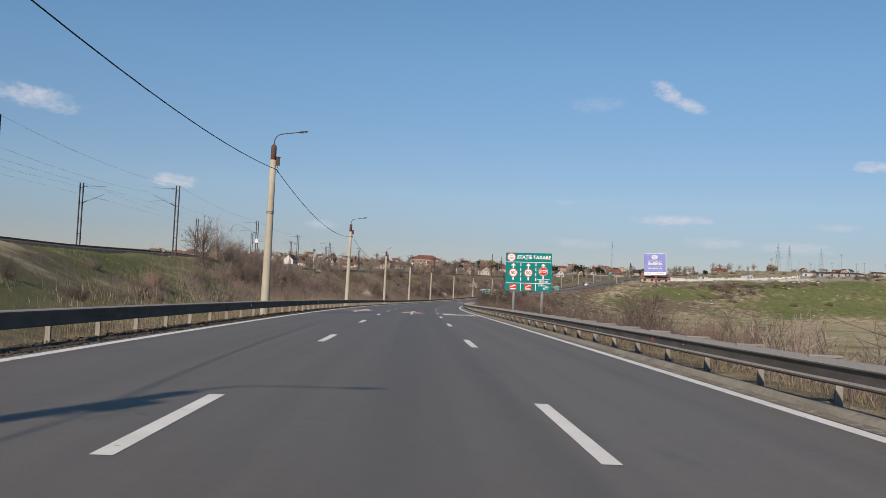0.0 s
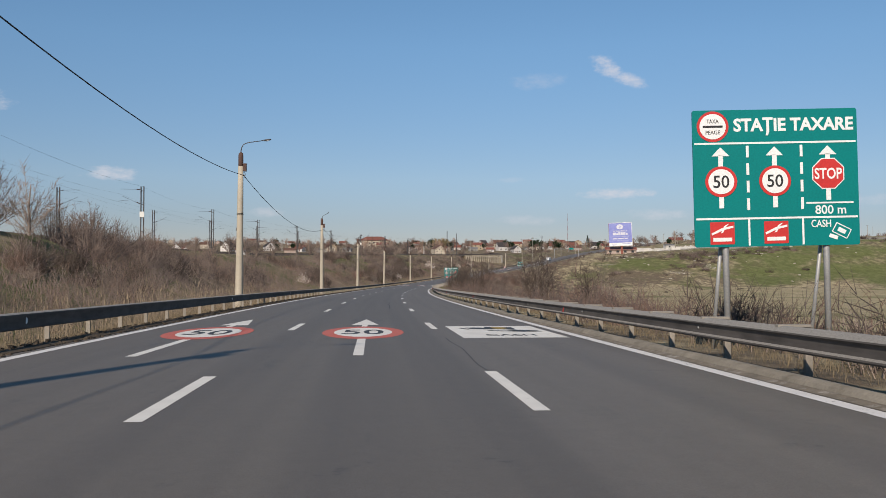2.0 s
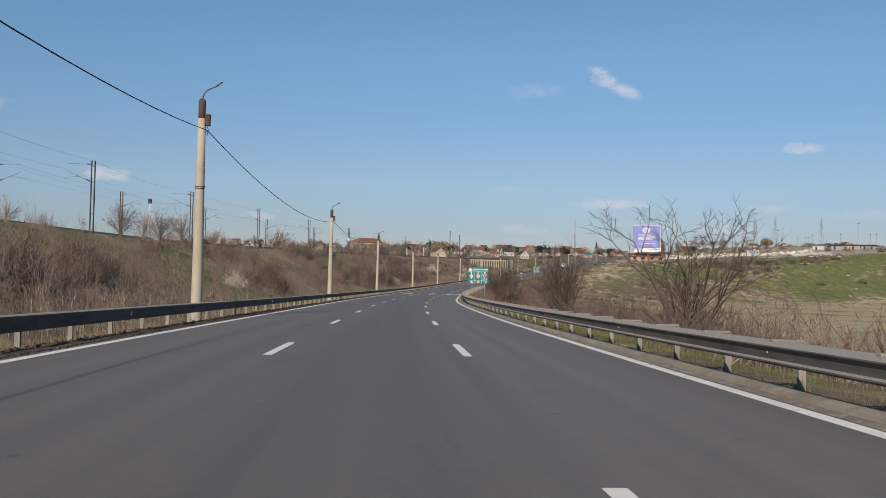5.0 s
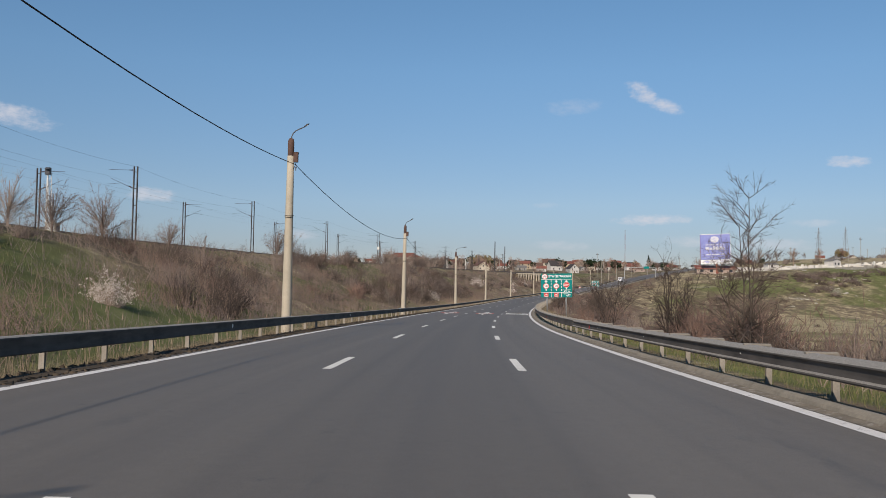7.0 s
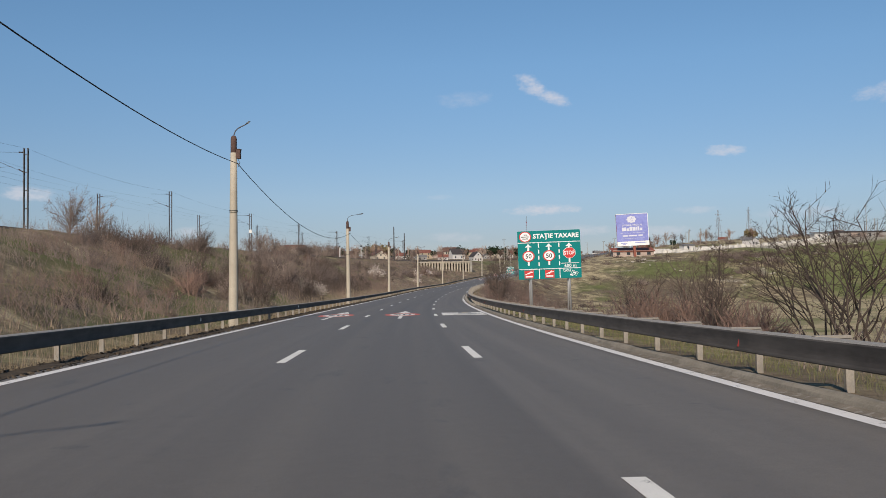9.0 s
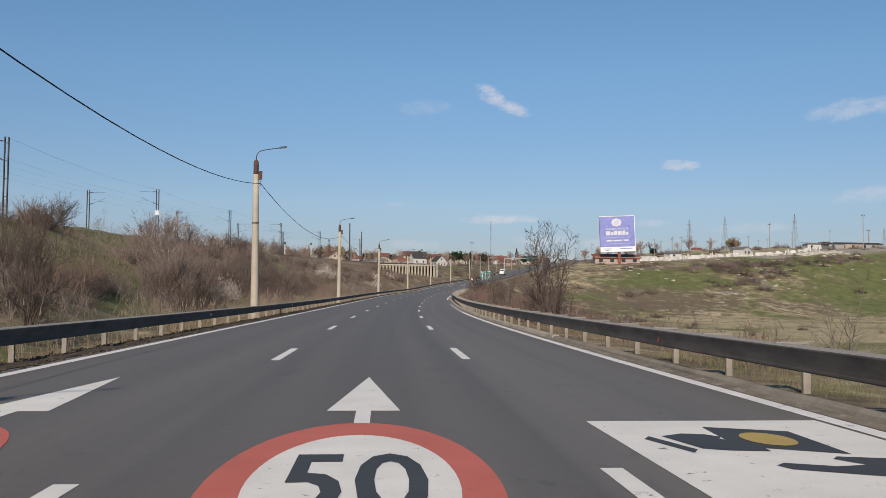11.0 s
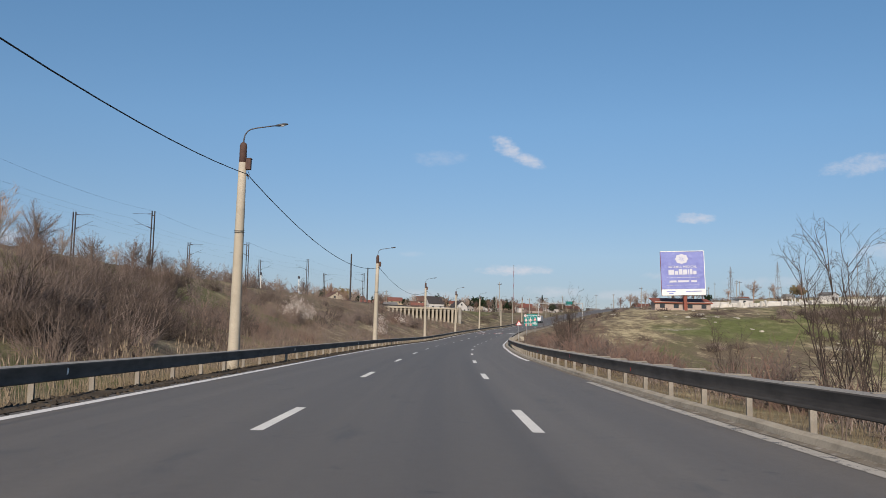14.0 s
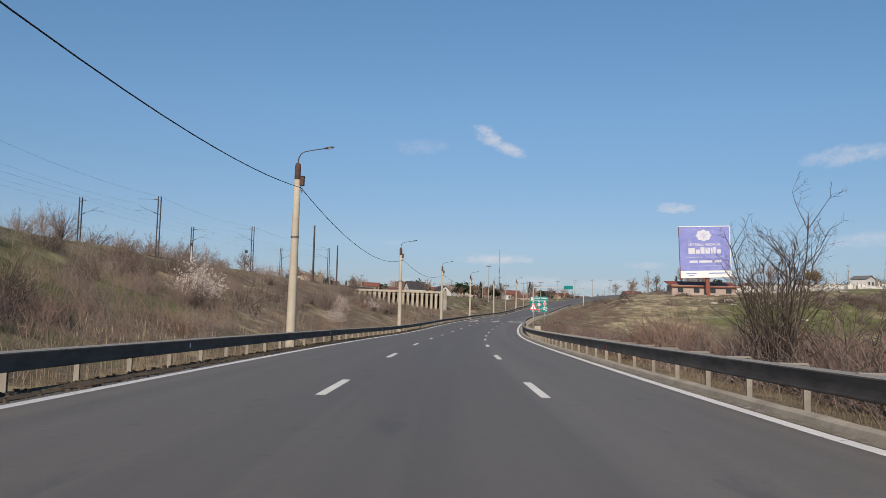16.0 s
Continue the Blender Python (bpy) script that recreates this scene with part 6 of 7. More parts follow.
# rusty hedge on the slope before the toll sign
for k in range(52):
    s = rnd.uniform(354, 418)
    lat = 8.7 + 3.0 * rnd.random()
    plant(SHRUBS[rnd.choice((4, 4, 1, 0))], foot(s, lat, 0.1, rnd.uniform(0, 360)), rnd.uniform(1.2, 1.75) * (1.15 if s < 390 else 0.8), lat < 9.4 and s < 392)
for s, lat, z in ((291.5, 8.7, 1.7), (293.0, 9.3, 2.0), (288.5, 9.2, 1.9), (295.5, 9.1, 1.8), (297.5, 9.8, 2.1), (299.5, 9.3, 1.6), (301.5, 10.2, 1.7), (350.5, 9.4, 1.4), (347.0, 9.8, 1.5), (353.0, 10.2, 1.6), (344.0, 9.6, 1.2),
                  (36.5, 9.7, 1.5), (38.6, 10.5, 1.7), (26.5, 9.6, 1.1), (220.5, 9.6, 1.2), (226.0, 10.0, 1.5), (229.5, 9.4, 1.3), (231.5, 11.0, 1.8), (235.0, 10.2, 1.6), (238.0, 11.5, 1.8), (236.5, 13.0, 2.0), (232.5, 13.0, 2.0), (228.0, 12.5, 1.8), (216.5, 11.0, 1.2),
                  (179.5, 9.3, 1.5), (182.0, 9.8, 1.7), (185.0, 9.2, 1.5), (188.5, 9.6, 1.6), (191.0, 10.4, 1.7), (174.0, 9.8, 1.4)):
    plant(SHRUBS[(0, 4, 4)[int(s) % 3]], foot(s, lat, 0.05, s * 5), z)
join_bushes("belt of leafless brown bushes on the slopes beside the road")


nr = np.random.RandomState(5)


def bases(s, lat):
    x, y = plan(s, lat)
    return np.stack([x, y, land(s, lat) - 0.06], -1)


def clumped(n, s0, s1, lat_of, per, spread, seed, thick=None, patchy=None):
    """Places in clumps: n clumps of per places each, fewer where thick(s) is small."""
    r = np.random.RandomState(seed)
    cs, u = r.uniform(s0, s1, n), r.uniform(0, 1, n)
    if thick is not None:
        ok = r.uniform(0, 1, n) < thick(cs)
        cs, u = cs[ok], u[ok]
    cl = lat_of(cs, u)
    if patchy is not None:
        ok = np.array([noise.noise((a * 0.07, b * 0.13, seed * 0.37)) > patchy for a, b in zip(cs, cl)])
        cs, cl = cs[ok], cl[ok]
    s = np.repeat(cs, per) + r.normal(0, spread, len(cs) * per)
    lat = np.repeat(cl, per) + r.normal(0, spread, len(cs) * per)
    return s, lat, np.repeat(r.uniform(0.55, 1.35, len(cs)), per)


def leaning(n, lean):
    w = nr.normal(0, lean, (n, 3))
    w[:, 2] = 1.0
    return w


def brush(name, s, lat, size, height, mat, label, fork=4):
    """Twiggy undergrowth: stalks, each with finer side twigs."""
    n = len(s)
    base = bases(s, lat)
    way = leaning(n, 0.4)
    ln = height * size * nr.uniform(0.45, 1.15, n)
    B, Wy, Ln, Rd = [base], [way], [ln], [nr.uniform(0.010, 0.020, n)]
    unit = way / np.linalg.norm(way, axis=1, keepdims=True)
    for k in range(fork):
        f = nr.uniform(0.25, 0.92, n)
        b2 = base + unit * (ln * f)[:, None]
        w2 = unit + nr.normal(0, 0.6, (n, 3)) + np.array([0, 0, 0.15])
        B.append(b2), Wy.append(w2), Ln.append(ln * nr.uniform(0.25, 0.55, n)), Rd.append(nr.uniform(0.006, 0.011, n))
    spikes(name, np.concatenate(B), np.concatenate(Wy), np.concatenate(Ln), np.concatenate(Rd), mat, label, "undergrowth")


def up_bank(power, top=3.4):
    return lambda s, u: -12.8 + u ** power * (bank_edge(s) + 12.8 + top)


s, lat, z = clumped(3300, -10, 560, up_bank(1.0), 14, 0.9, 11, thick_left, -0.06)
brush("bank_undergrowth", s, lat, z, 1.3, M["bush"], "brown leafless undergrowth covering the railway bank", 3)
s, lat, z = clumped(1500, 80, 560, up_bank(1.1), 14, 0.8, 12, thick_left, 0.02)
brush("rusty_undergrowth", s, lat, z, 1.8, M["twig_red"], "rusty-brown leafless undergrowth on the bank", 3)
s, lat, z = clumped(1500, 60, 560, up_bank(0.9), 14, 0.7, 17, thick_left, 0.03)
brush("pale_undergrowth", s, lat, z, 1.7, M["twig"], "pale grey-brown leafless thicket on the bank", 3)
s, lat, z = clumped(1000, 0, 600, lambda s, u: 8.6 + 16 * u ** 1.3, 16, 0.8, 13, thick_right, -0.2)
keep = lat > 7.5
brush("slope_undergrowth", s[keep], lat[keep], z[keep], 1.6, M["bush_red"], "brown leafless undergrowth on the slope below the guardrail")
s, lat, z = clumped(520, 0, 480, lambda s, u: 7.0 + 6 * u, 14, 0.5, 18, lambda s: np.interp(s, [0, 110, 120, 282, 290], [1, 1, 0.35, 0.35, 1]))
keep = lat > 6.9
brush("weed_stalks", s[keep], lat[keep], z[keep], 0.7, M["twig"], "dead weed stalks behind the guardrail", 3)
s, lat, z = clumped(1000, -5, 480, lambda s, u: 7.2 + 5.5 * u, 10, 0.6, 19, lambda s: np.interp(s, [0, 60, 110, 120, 190, 205, 245, 282, 288, 480], [1, 1, 1, 0.6, 0.4, 0.15, 0.15, 0.15, 0.8, 0.8]))
keep = lat > 6.6
brush("rail_brush", s[keep], lat[keep], z[keep], 1.25, M["bush"], "fine dark brush close behind the guardrail", 4)
# reeds along the foot of the bank
s, lat, z = clumped(1300, 30, 470, lambda s, u: -8.8 - 4.4 * u, 22, 0.45, 14)
keep = (lat < -8.0) & (nr.uniform(0, 1, len(s)) < np.interp(s, [40, 60, 115, 130, 200, 285, 300, 345, 360, 480], [0.5, 0.8, 0.8, 0.25, 0.12, 0.12, 0.7, 0.7, 0.25, 0.08]))
s, lat, z = s[keep], lat[keep], z[keep]
n = len(s)
B, hgt, W = bases(s, lat), z * nr.uniform(0.8, 1.7, n), leaning(n, 0.09)
unit = W / np.linalg.norm(W, axis=1, keepdims=True)
plume = nr.uniform(0, 1, n) < 0.3
spikes("reeds", np.concatenate([B, (B + unit * (hgt * 0.97)[:, None] - np.array([0, 0, 0.16]))[plume]]), np.concatenate([W, W[plume] + nr.normal(0, 0.12, (plume.sum(), 3))]),
       np.concatenate([hgt, nr.uniform(0.22, 0.34, plume.sum())]), np.concatenate([nr.uniform(0.007, 0.013, n), nr.uniform(0.025, 0.04, plume.sum())]), M["reed"], "dry straw-coloured reeds along the ditch", "reeds")
# dry and green grass of the verges and banks
for name, mat, count, s0, s1, fn, hh, label in (
        ("verge_grass", "dry_grass", 4200, -10, 470, lambda s, u: -6.9 - 2.6 * u, 0.38, "dry grass along the guardrail"),
        ("kerb_grass", "dry_grass", 5200, -5, 470, lambda s, u: 6.2 + 3.2 * u, 0.3, "dry grass behind the kerb"),
        ("green_verge_grass", "grass", 2600, 108, 262, lambda s, u: 5.95 + 2.2 * u, 0.17, "short green grass behind the kerb"),
        ("bank_grass", "dry_grass", 3600, -20, 520, lambda s, u: -12 + u * (bank_edge(s) + 12), 0.45, "tufts of dead grass on the bank"),
        ("green_bank_grass", "grass", 3600, -20, 460, lambda s, u: -12 + u * (bank_edge(s) + 12), 0.25, "green grass tufts on the bank")):
    s, lat, z = clumped(count, s0, s1, fn, 20, 0.35, count + s1)
    if name == "green_bank_grass":
        k2 = np.array([noise.noise((a * 0.03, b * 0.08, 2.2)) > (-0.25 if a < 90 or 190 < a < 262 or 298 < a < 350 else 0.0) for a, b in zip(s, lat)])
        s, lat = s[k2], lat[k2]
    if name == "kerb_grass":
        k2 = nr.uniform(0, 1, len(s)) < np.interp(s, [112, 122, 250, 262], [1, 0.3, 0.3, 1])
        s, lat = s[k2], lat[k2]
    if name == "bank_grass":
        k2 = nr.uniform(0, 1, len(s)) < np.interp(s, [60, 110], [0.25, 0.42])
        s, lat = s[k2], lat[k2]
    keep = (lat < -6.45) | (lat > 5.86)
    s, lat = s[keep], lat[keep]
    n = len(s)
    me = blade_mesh(name, bases(s, lat), leaning(n, 0.35), hh * nr.uniform(0.4, 1.2, n), nr.uniform(0.8, 1.6, n) * (0.004 if abs(fn(200, 0.5)) < 9 else 0.009), M[mat])
    tagged(new(name, me), label, "grass", "", "stuff")

# clods and litter on the soil beside the asphalt
nc = 15000
s, lat = nr.uniform(-10, 450, nc), -5.80 - 0.85 * nr.uniform(0, 1, nc) ** 1.1
x, y = plan(s, lat)
spikes("verge_clods", np.stack([x, y, road_z(s) - 0.02], -1), leaning(nc, 0.8), nr.uniform(0.02, 0.10, nc), nr.uniform(0.03, 0.09, nc), M["dirt"], "dark clods of soil along the asphalt edge", "soil")


# ---- town and distance ----
def make_house(seed, wall, roof, w, d, h, rise, storeys):
    rng = random.Random(seed)
    t = thing("house", "small %s house with a %s pitched roof" % (wall.name.split("_")[1], roof.name.split("_")[1]), "house", "houses of the town")
    sh = Shape()
    pts = [(-w / 2, 0), (w / 2, 0), (w / 2, h), (0, h + rise), (-w / 2, h)]
    vs = [(x, -d / 2, z - (1.5 if z == 0 else 0)) for x, z in pts] + [(x, d / 2, z - (1.5 if z == 0 else 0)) for x, z in pts]
    sh.add(vs, [(0, 1, 2, 3, 4), (9, 8, 7, 6, 5), (1, 0, 5, 6), (2, 1, 6, 7), (0, 4, 9, 5), (3, 2, 7, 8), (4, 3, 8, 9)])
    part("wall", sh, wall, t)
    o, th = 0.5, 0.22
    sh = Shape()
    for sx in (-1, 1):
        a = (0, h + rise + 0.05)
        b = (sx * (w / 2 + o), h - rise * o / (w / 2) + 0.05)
        quad = [(a[0], a[1]), (b[0], b[1]), (b[0], b[1] + th), (a[0], a[1] + th)]
        vs = [(x, y, z) for y in (-d / 2 - o, d / 2 + o) for x, z in quad]
        sh.add(vs, [(0, 1, 2, 3), (7, 6, 5, 4), (0, 4, 5, 1), (1, 5, 6, 2), (2, 6, 7, 3), (3, 7, 4, 0)])
    rf = part("roof", sh, roof, t)
    sh = Shape()
    sh.box((w * 0.2, d * 0.15, h + rise + 0.1), (0.6, 0.6, 1.5), None, 0.03)
    part("chimney", sh, ROOFS[1], rf)
    win = Shape()
    win.box((0, 0, 0), (1.1, 0.1, 1.3), None, 0.02)
    wm = win.data("window", M["pane"])
    for k in range(storeys):
        z = 1.6 + 2.8 * k
        for x in (-w * 0.27, w * 0.27):
            part("window", wm, None, t, at=Matrix.Translation((x, -d / 2 - 0.03, z)))
        for y in (-d * 0.25, d * 0.25):
            part("window", wm, None, t, at=Matrix.Translation((-w / 2 - 0.03, y, z)) @ Matrix.Rotation(radians(90), 4, "Z"))
    if rise > 2.5:
        part("window", wm, None, t, at=Matrix.Translation((0, -d / 2 - 0.03, h + rise * 0.35)))
    door = Shape()
    door.box((0, 0, 0), (1.0, 0.12, 2.1), None, 0.02)
    part("door", door, ROOFS[1], t, at=Matrix.Translation((0, -d / 2 - 0.03, 1.05)))
    return t


HOUSES = [make_house(1, WALLS[0], ROOFS[0], 9, 11, 3.4, 2.8, 1), make_house(2, WALLS[1], ROOFS[1], 10, 12, 5.6, 3.2, 2), make_house(3, WALLS[0], ROOFS[2], 9, 10, 4.2, 4.0, 1),
          make_house(4, WALLS[2], ROOFS[3], 8, 10, 3.2, 2.0, 1), make_house(5, WALLS[3], ROOFS[0], 11, 12, 5.6, 2.6, 2), make_house(6, WALLS[4], ROOFS[1], 9, 14, 3.3, 2.4, 1)]


def at_world(x, y, sink=0.0, turn=0.0):
    return Matrix.Translation((x, y, ground_z(x, y) - sink)) @ Matrix.Rotation(radians(turn), 4, "Z")


def put(kind, x, y, turn, size=1.0, sink=0.0):
    return plant(kind, at_world(x, y, sink, turn), size)


rt = random.Random(12)
spots = []


def free_of_road(x, y, gap):
    s, lat = (float(v) for v in to_road(x, y))
    return not ((abs(lat) < gap and s < 930) or (s < 720 and float(bank_edge(s)) - 24 < lat < gap))


def settle(kind, x, y, turn, size):
    spots.append((x, y))
    put(HOUSES[kind], x, y, turn, size, 0.2)


# the houses that stand out, on the slope above the viaduct and behind the railway: x, y, sort, turn, size
for x, y, k, turn, size in ((103, 800, 4, 95, 0.75), (119, 764, 2, 100, 0.85), (130, 845, 1, 80, 0.95), (181, 880, 0, 100, 0.95), (212, 902, 0, 90, 1.0), (116, 832, 5, 85, 0.85), (166, 862, 1, 92, 0.75),
                            (148, 806, 3, 10, 0.6), (157, 905, 4, 84, 0.8), (92, 742, 3, 96, 0.65), (84, 780, 0, 88, 0.65), (205, 860, 5, 95, 0.75), (236, 905, 2, 100, 0.8), (70, 800, 5, 100, 0.75), (54, 842, 3, 80, 0.8),
                            (-118, 560, 2, 30, 0.62), (-104, 585, 0, 200, 0.6), (-86, 640, 2, 160, 0.8), (-62, 668, 2, 20, 0.75), (-74, 610, 0, 80, 0.5), (-20, 690, 4, 10, 0.7), (-150, 540, 1, 60, 0.6), (-40, 660, 0, 60, 0.6),
                            (390, 1095, 4, 85, 1.3), (300, 720, 3, 90, 0.5), (345, 690, 5, 0, 0.6)):
    settle(k, x, y, turn, size)
tries = 0
while len(spots) < 165 and tries < 6000:
    tries += 1
    y = rt.uniform(610, 1060)
    x = rt.uniform(-240, 470)
    if (x > 140 and y < 860) or (x < 10 and rt.random() < 0.72):
        continue
    if not free_of_road(x, y, 24) or any((x - a) ** 2 + (y - b) ** 2 < 15 ** 2 for a, b in spots):
        continue
    settle(rt.choices(range(6), (4, 4, 3, 4, 3, 4))[0], x, y, rt.choice((0, 90, 90, 180, 270)) + rt.uniform(-25, 25), rt.uniform(0.5, 0.8))


def make_white_shed():
    """A small gabled store of pale blocks on the crest."""
    t = thing("block_shed", "small white block shed with a pale tin roof", "shed", at=at_world(229.5, 589, 0.3, 28))
    w, d, h, rise = 6.2, 5.0, 3.3, 1.0
    sh = Shape()
    pts = [(-w / 2, -0.8), (w / 2, -0.8), (w / 2, h), (0, h + rise), (-w / 2, h)]
    sh.add([(x, -d / 2, z) for x, z in pts] + [(x, d / 2, z) for x, z in pts], [(0, 1, 2, 3, 4), (9, 8, 7, 6, 5), (1, 0, 5, 6), (2, 1, 6, 7), (0, 4, 9, 5), (3, 2, 7, 8), (4, 3, 8, 9)])
    part("wall", sh, WALLS[0], t)
    for sx in (-1, 1):
        sh = Shape()
        quad = [(0, h + rise + 0.04), (sx * (w / 2 + 0.35), h - 0.08), (sx * (w / 2 + 0.35), h + 0.06), (0, h + rise + 0.18)]
        sh.add([(x, y, z) for y in (-d / 2 - 0.3, d / 2 + 0.3) for x, z in quad], [(0, 1, 2, 3), (7, 6, 5, 4), (0, 4, 5, 1), (1, 5, 6, 2), (2, 6, 7, 3), (3, 7, 4, 0)])
        part("roof_sheet", sh, ROOFS[3], t)
    sh = Shape()
    sh.box((0, 0, 0), (1.0, 0.1, 1.0), None, 0.02)
    me = sh.data("window", M["pane"])
    for x in (-1.4, 1.4):
        part("window", me, None, t, at=Matrix.Translation((x, -d / 2 - 0.03, 1.9)))


make_white_shed()


def make_low_shed(x, y, turn, w, h, wall, roof, label):
    t = thing("farm_shed", label, "shed", "farm sheds", at=at_world(x, y, 0.3, turn))
    sh = Shape()
    sh.box((0, 0, h / 2 - 0.2), (w, 5.0, h + 0.4), None, 0.04)
    part("wall", sh, wall, t)
    sh = Shape()
    o = 0.5
    a, b = h - 0.1, h + 0.7
    xs, ys = w / 2 + o, 2.5 + o
    sh.add([(-xs, -ys, a), (xs, -ys, a), (xs, ys, b), (-xs, ys, b), (-xs, -ys, a + 0.16), (xs, -ys, a + 0.16), (xs, ys, b + 0.16), (-xs, ys, b + 0.16)],
           [(3, 2, 1, 0), (4, 5, 6, 7), (0, 1, 5, 4), (1, 2, 6, 5), (2, 3, 7, 6), (3, 0, 4, 7)])
    part("roof", sh, roof, t)
    sh = Shape()
    sh.box((0, 0, 0), (1.1, 0.1, 1.8), None, 0.02)
    me = sh.data("door", M["pane"])
    for k in range(max(1, int(w / 5))):
        part("door", me, None, t, at=Matrix.Translation((-w / 2 + 2.2 + 4.6 * k, -2.53, 0.95)))


for x, y, turn, w, h, wl, rf, lab in ((281, 612, -6, 7, 2.6, 0, 3, "low white farm shed with a grey roof"), (293, 612, -4, 8, 2.4, 2, 2, "low grey farm shed with a dark roof"), (304, 616, -8, 11, 2.6, 4, 2, "long low farm shed with a dark roof"),
                                      (319, 620, -5, 12, 2.4, 2, 2, "long low farm shed with a dark roof"), (338, 622, 0, 9, 2.8, 3, 2, "low ochre farm shed with a dark roof"), (204, 604, 4, 6, 2.4, 0, 3, "low white farm shed with a grey roof")):
    make_low_shed(x, y, turn, w, h, WALLS[wl], ROOFS[rf], lab)


def make_villa():
    t = thing("villa", "large cream villa with a red hipped roof", "house", at=at_world(15, 857, 0.5, -8))
    sh = Shape()
    sh.box((0, 0, 3.4), (26, 12, 8.8), None, 0.05)
    part("wall", sh, WALLS[1], t)
    sh = Shape()
    sh.add([(-14, -7, 7.8), (14, -7, 7.8), (14, 7, 7.8), (-14, 7, 7.8), (-7, 0, 11.6), (7, 0, 11.6)], [(3, 2, 1, 0), (0, 1, 5, 4), (1, 2, 5), (2, 3, 4, 5), (3, 0, 4)])
    part("roof", sh, ROOFS[0], t, "red hipped roof")
    win = Shape()
    win.box((0, 0, 0), (1.4, 0.12, 1.7), None, 0.02)
    wm = win.data("window", M["pane"])
    for k in range(7):
        for z in (2.0, 5.4):
            part("window", wm, None, t, at=Matrix.Translation((-10.5 + 3.5 * k, -6.05, z)))


make_villa()


def make_shed():
    x, y = 160.5, 568
    t = thing("long_shed", "long low building with a rusty red roof by the billboard", "building", at=at_world(x, y, 0.3, -10))
    sh = Shape()
    sh.box((0, 0, 1.3), (18, 5, 3.2), None, 0.04)
    part("wall", sh, WALLS[4], t)
    sh = Shape()
    sh.add([(-9.6, -3.1, 2.3), (9.6, -3.1, 2.3), (9.6, 3.1, 4.0), (-9.6, 3.1, 4.0), (-9.6, -3.1, 2.5), (9.6, -3.1, 2.5), (9.6, 3.1, 4.2), (-9.6, 3.1, 4.2)],
           [(3, 2, 1, 0), (4, 5, 6, 7), (0, 1, 5, 4), (1, 2, 6, 5), (2, 3, 7, 6), (3, 0, 4, 7)])
    part("roof", sh, M["bb_steel"], t, "rusty red sloping roof")
    win = Shape()
    win.box((0, 0, 0), (1.6, 0.1, 1.2), None, 0.02)
    wm = win.data("window", M["pane"])
    for k in range(4):
        part("window", wm, None, t, at=Matrix.Translation((-6.7 + 4.5 * k, -2.53, 1.4)))


make_shed()

# pale walls, rubble and stacked blocks along the crest
rub = random.Random(4)


def make_yard_wall(x, y, length, h, turn, mat, label):
    t = thing("yard_wall", label, "wall", "yard walls", at=at_world(x, y, 0.3, turn))
    n = int(length / 2.5)
    sh = Shape()
    sh.box((0, 0, h / 2), (2.42, 0.25, h + 0.3), None, 0.03)
    me = sh.data("wall_panel", mat)
    for k in range(n):
        part("wall_panel", me, None, t, at=Matrix.Translation((k * 2.5 - length / 2, 0, rub.uniform(-0.15, 0.1))))


for x, y, ln, h, turn, w in ((183, 574, 22, 1.0, 2, 0), (180, 577, 12, 2.0, 0, 0), (214, 582, 25, 0.9, 4, 0), (244, 588, 15, 0.8, 4, 0)):
    make_yard_wall(x, y, ln, h, turn, WALLS[w], "pale concrete panel wall along the crest of the hill")


def make_boulder():
    sh = Shape()
    bm = bmesh.new()
    bmesh.ops.create_icosphere(bm, subdivisions=2, radius=1.0)
    for v in bm.verts:
        v.co *= 1 + 0.35 * noise.noise(v.co * 1.7)
        v.co.z *= 0.55
    me = bpy.data.meshes.new("boulder")
    bm.to_mesh(me)
    bm.free()
    me.materials.append(M["stone"])
    return me


def make_blocks():
    """Sawn stone stacked and stood up in the yard along the crest."""
    sh = Shape()
    sh.box((0, 0, 0.5), (1, 1, 1), None, 0.05)
    me = sh.data("stone_block", M["sawn_stone"])
    for k in range(150):
        x = rub.choice((rub.uniform(166, 262), rub.uniform(168, 226)))
        y = 572 + 0.13 * (x - 170) + rub.uniform(-4, 7)
        slim = rub.random() < 0.45
        w, h = (rub.uniform(0.25, 0.5), rub.uniform(1.1, 2.3)) if slim else (rub.uniform(1.0, 3.0), rub.uniform(0.5, 1.5))
        ob = new("stone_block", me)
        ob.matrix_basis = at_world(x, y, 0.15, rub.uniform(-30, 30)) @ Matrix.Diagonal((w, rub.uniform(0.4, 1.2), h, 1))
        tagged(ob, "upright pale stone slab in the yard" if slim else "squat block of pale sawn stone in the yard", "stone", "stone blocks in the yard")


make_blocks()
boulder = make_boulder()
for k in range(210):
    if k < 95:
        x, y = rub.gauss(253, 7), rub.gauss(570, 3.5)
    elif k < 130:
        x, y = rub.gauss(195, 40), rub.gauss(565, 6)
    elif k < 170:
        x, y = rub.choice(((176, 512), (196, 524), (212, 538), (160, 548), (240, 545)))
        x, y = x + rub.gauss(0, 6), y + rub.gauss(0, 3)
    else:
        x, y = rub.uniform(140, 300), rub.uniform(492, 560)
    ob = new("boulder", boulder)
    r = rub.uniform(0.5, 1.5) if k < 95 else rub.uniform(0.25, 0.8)
    ob.matrix_basis = at_world(x, y, 0.1, rub.uniform(0, 360)) @ Matrix.Diagonal((r * rub.uniform(1, 1.8), r, r * rub.uniform(0.6, 1.1), 1))
    tagged(ob, "pale limestone boulder on the grassy hillside", "rock", "boulders on the hill")


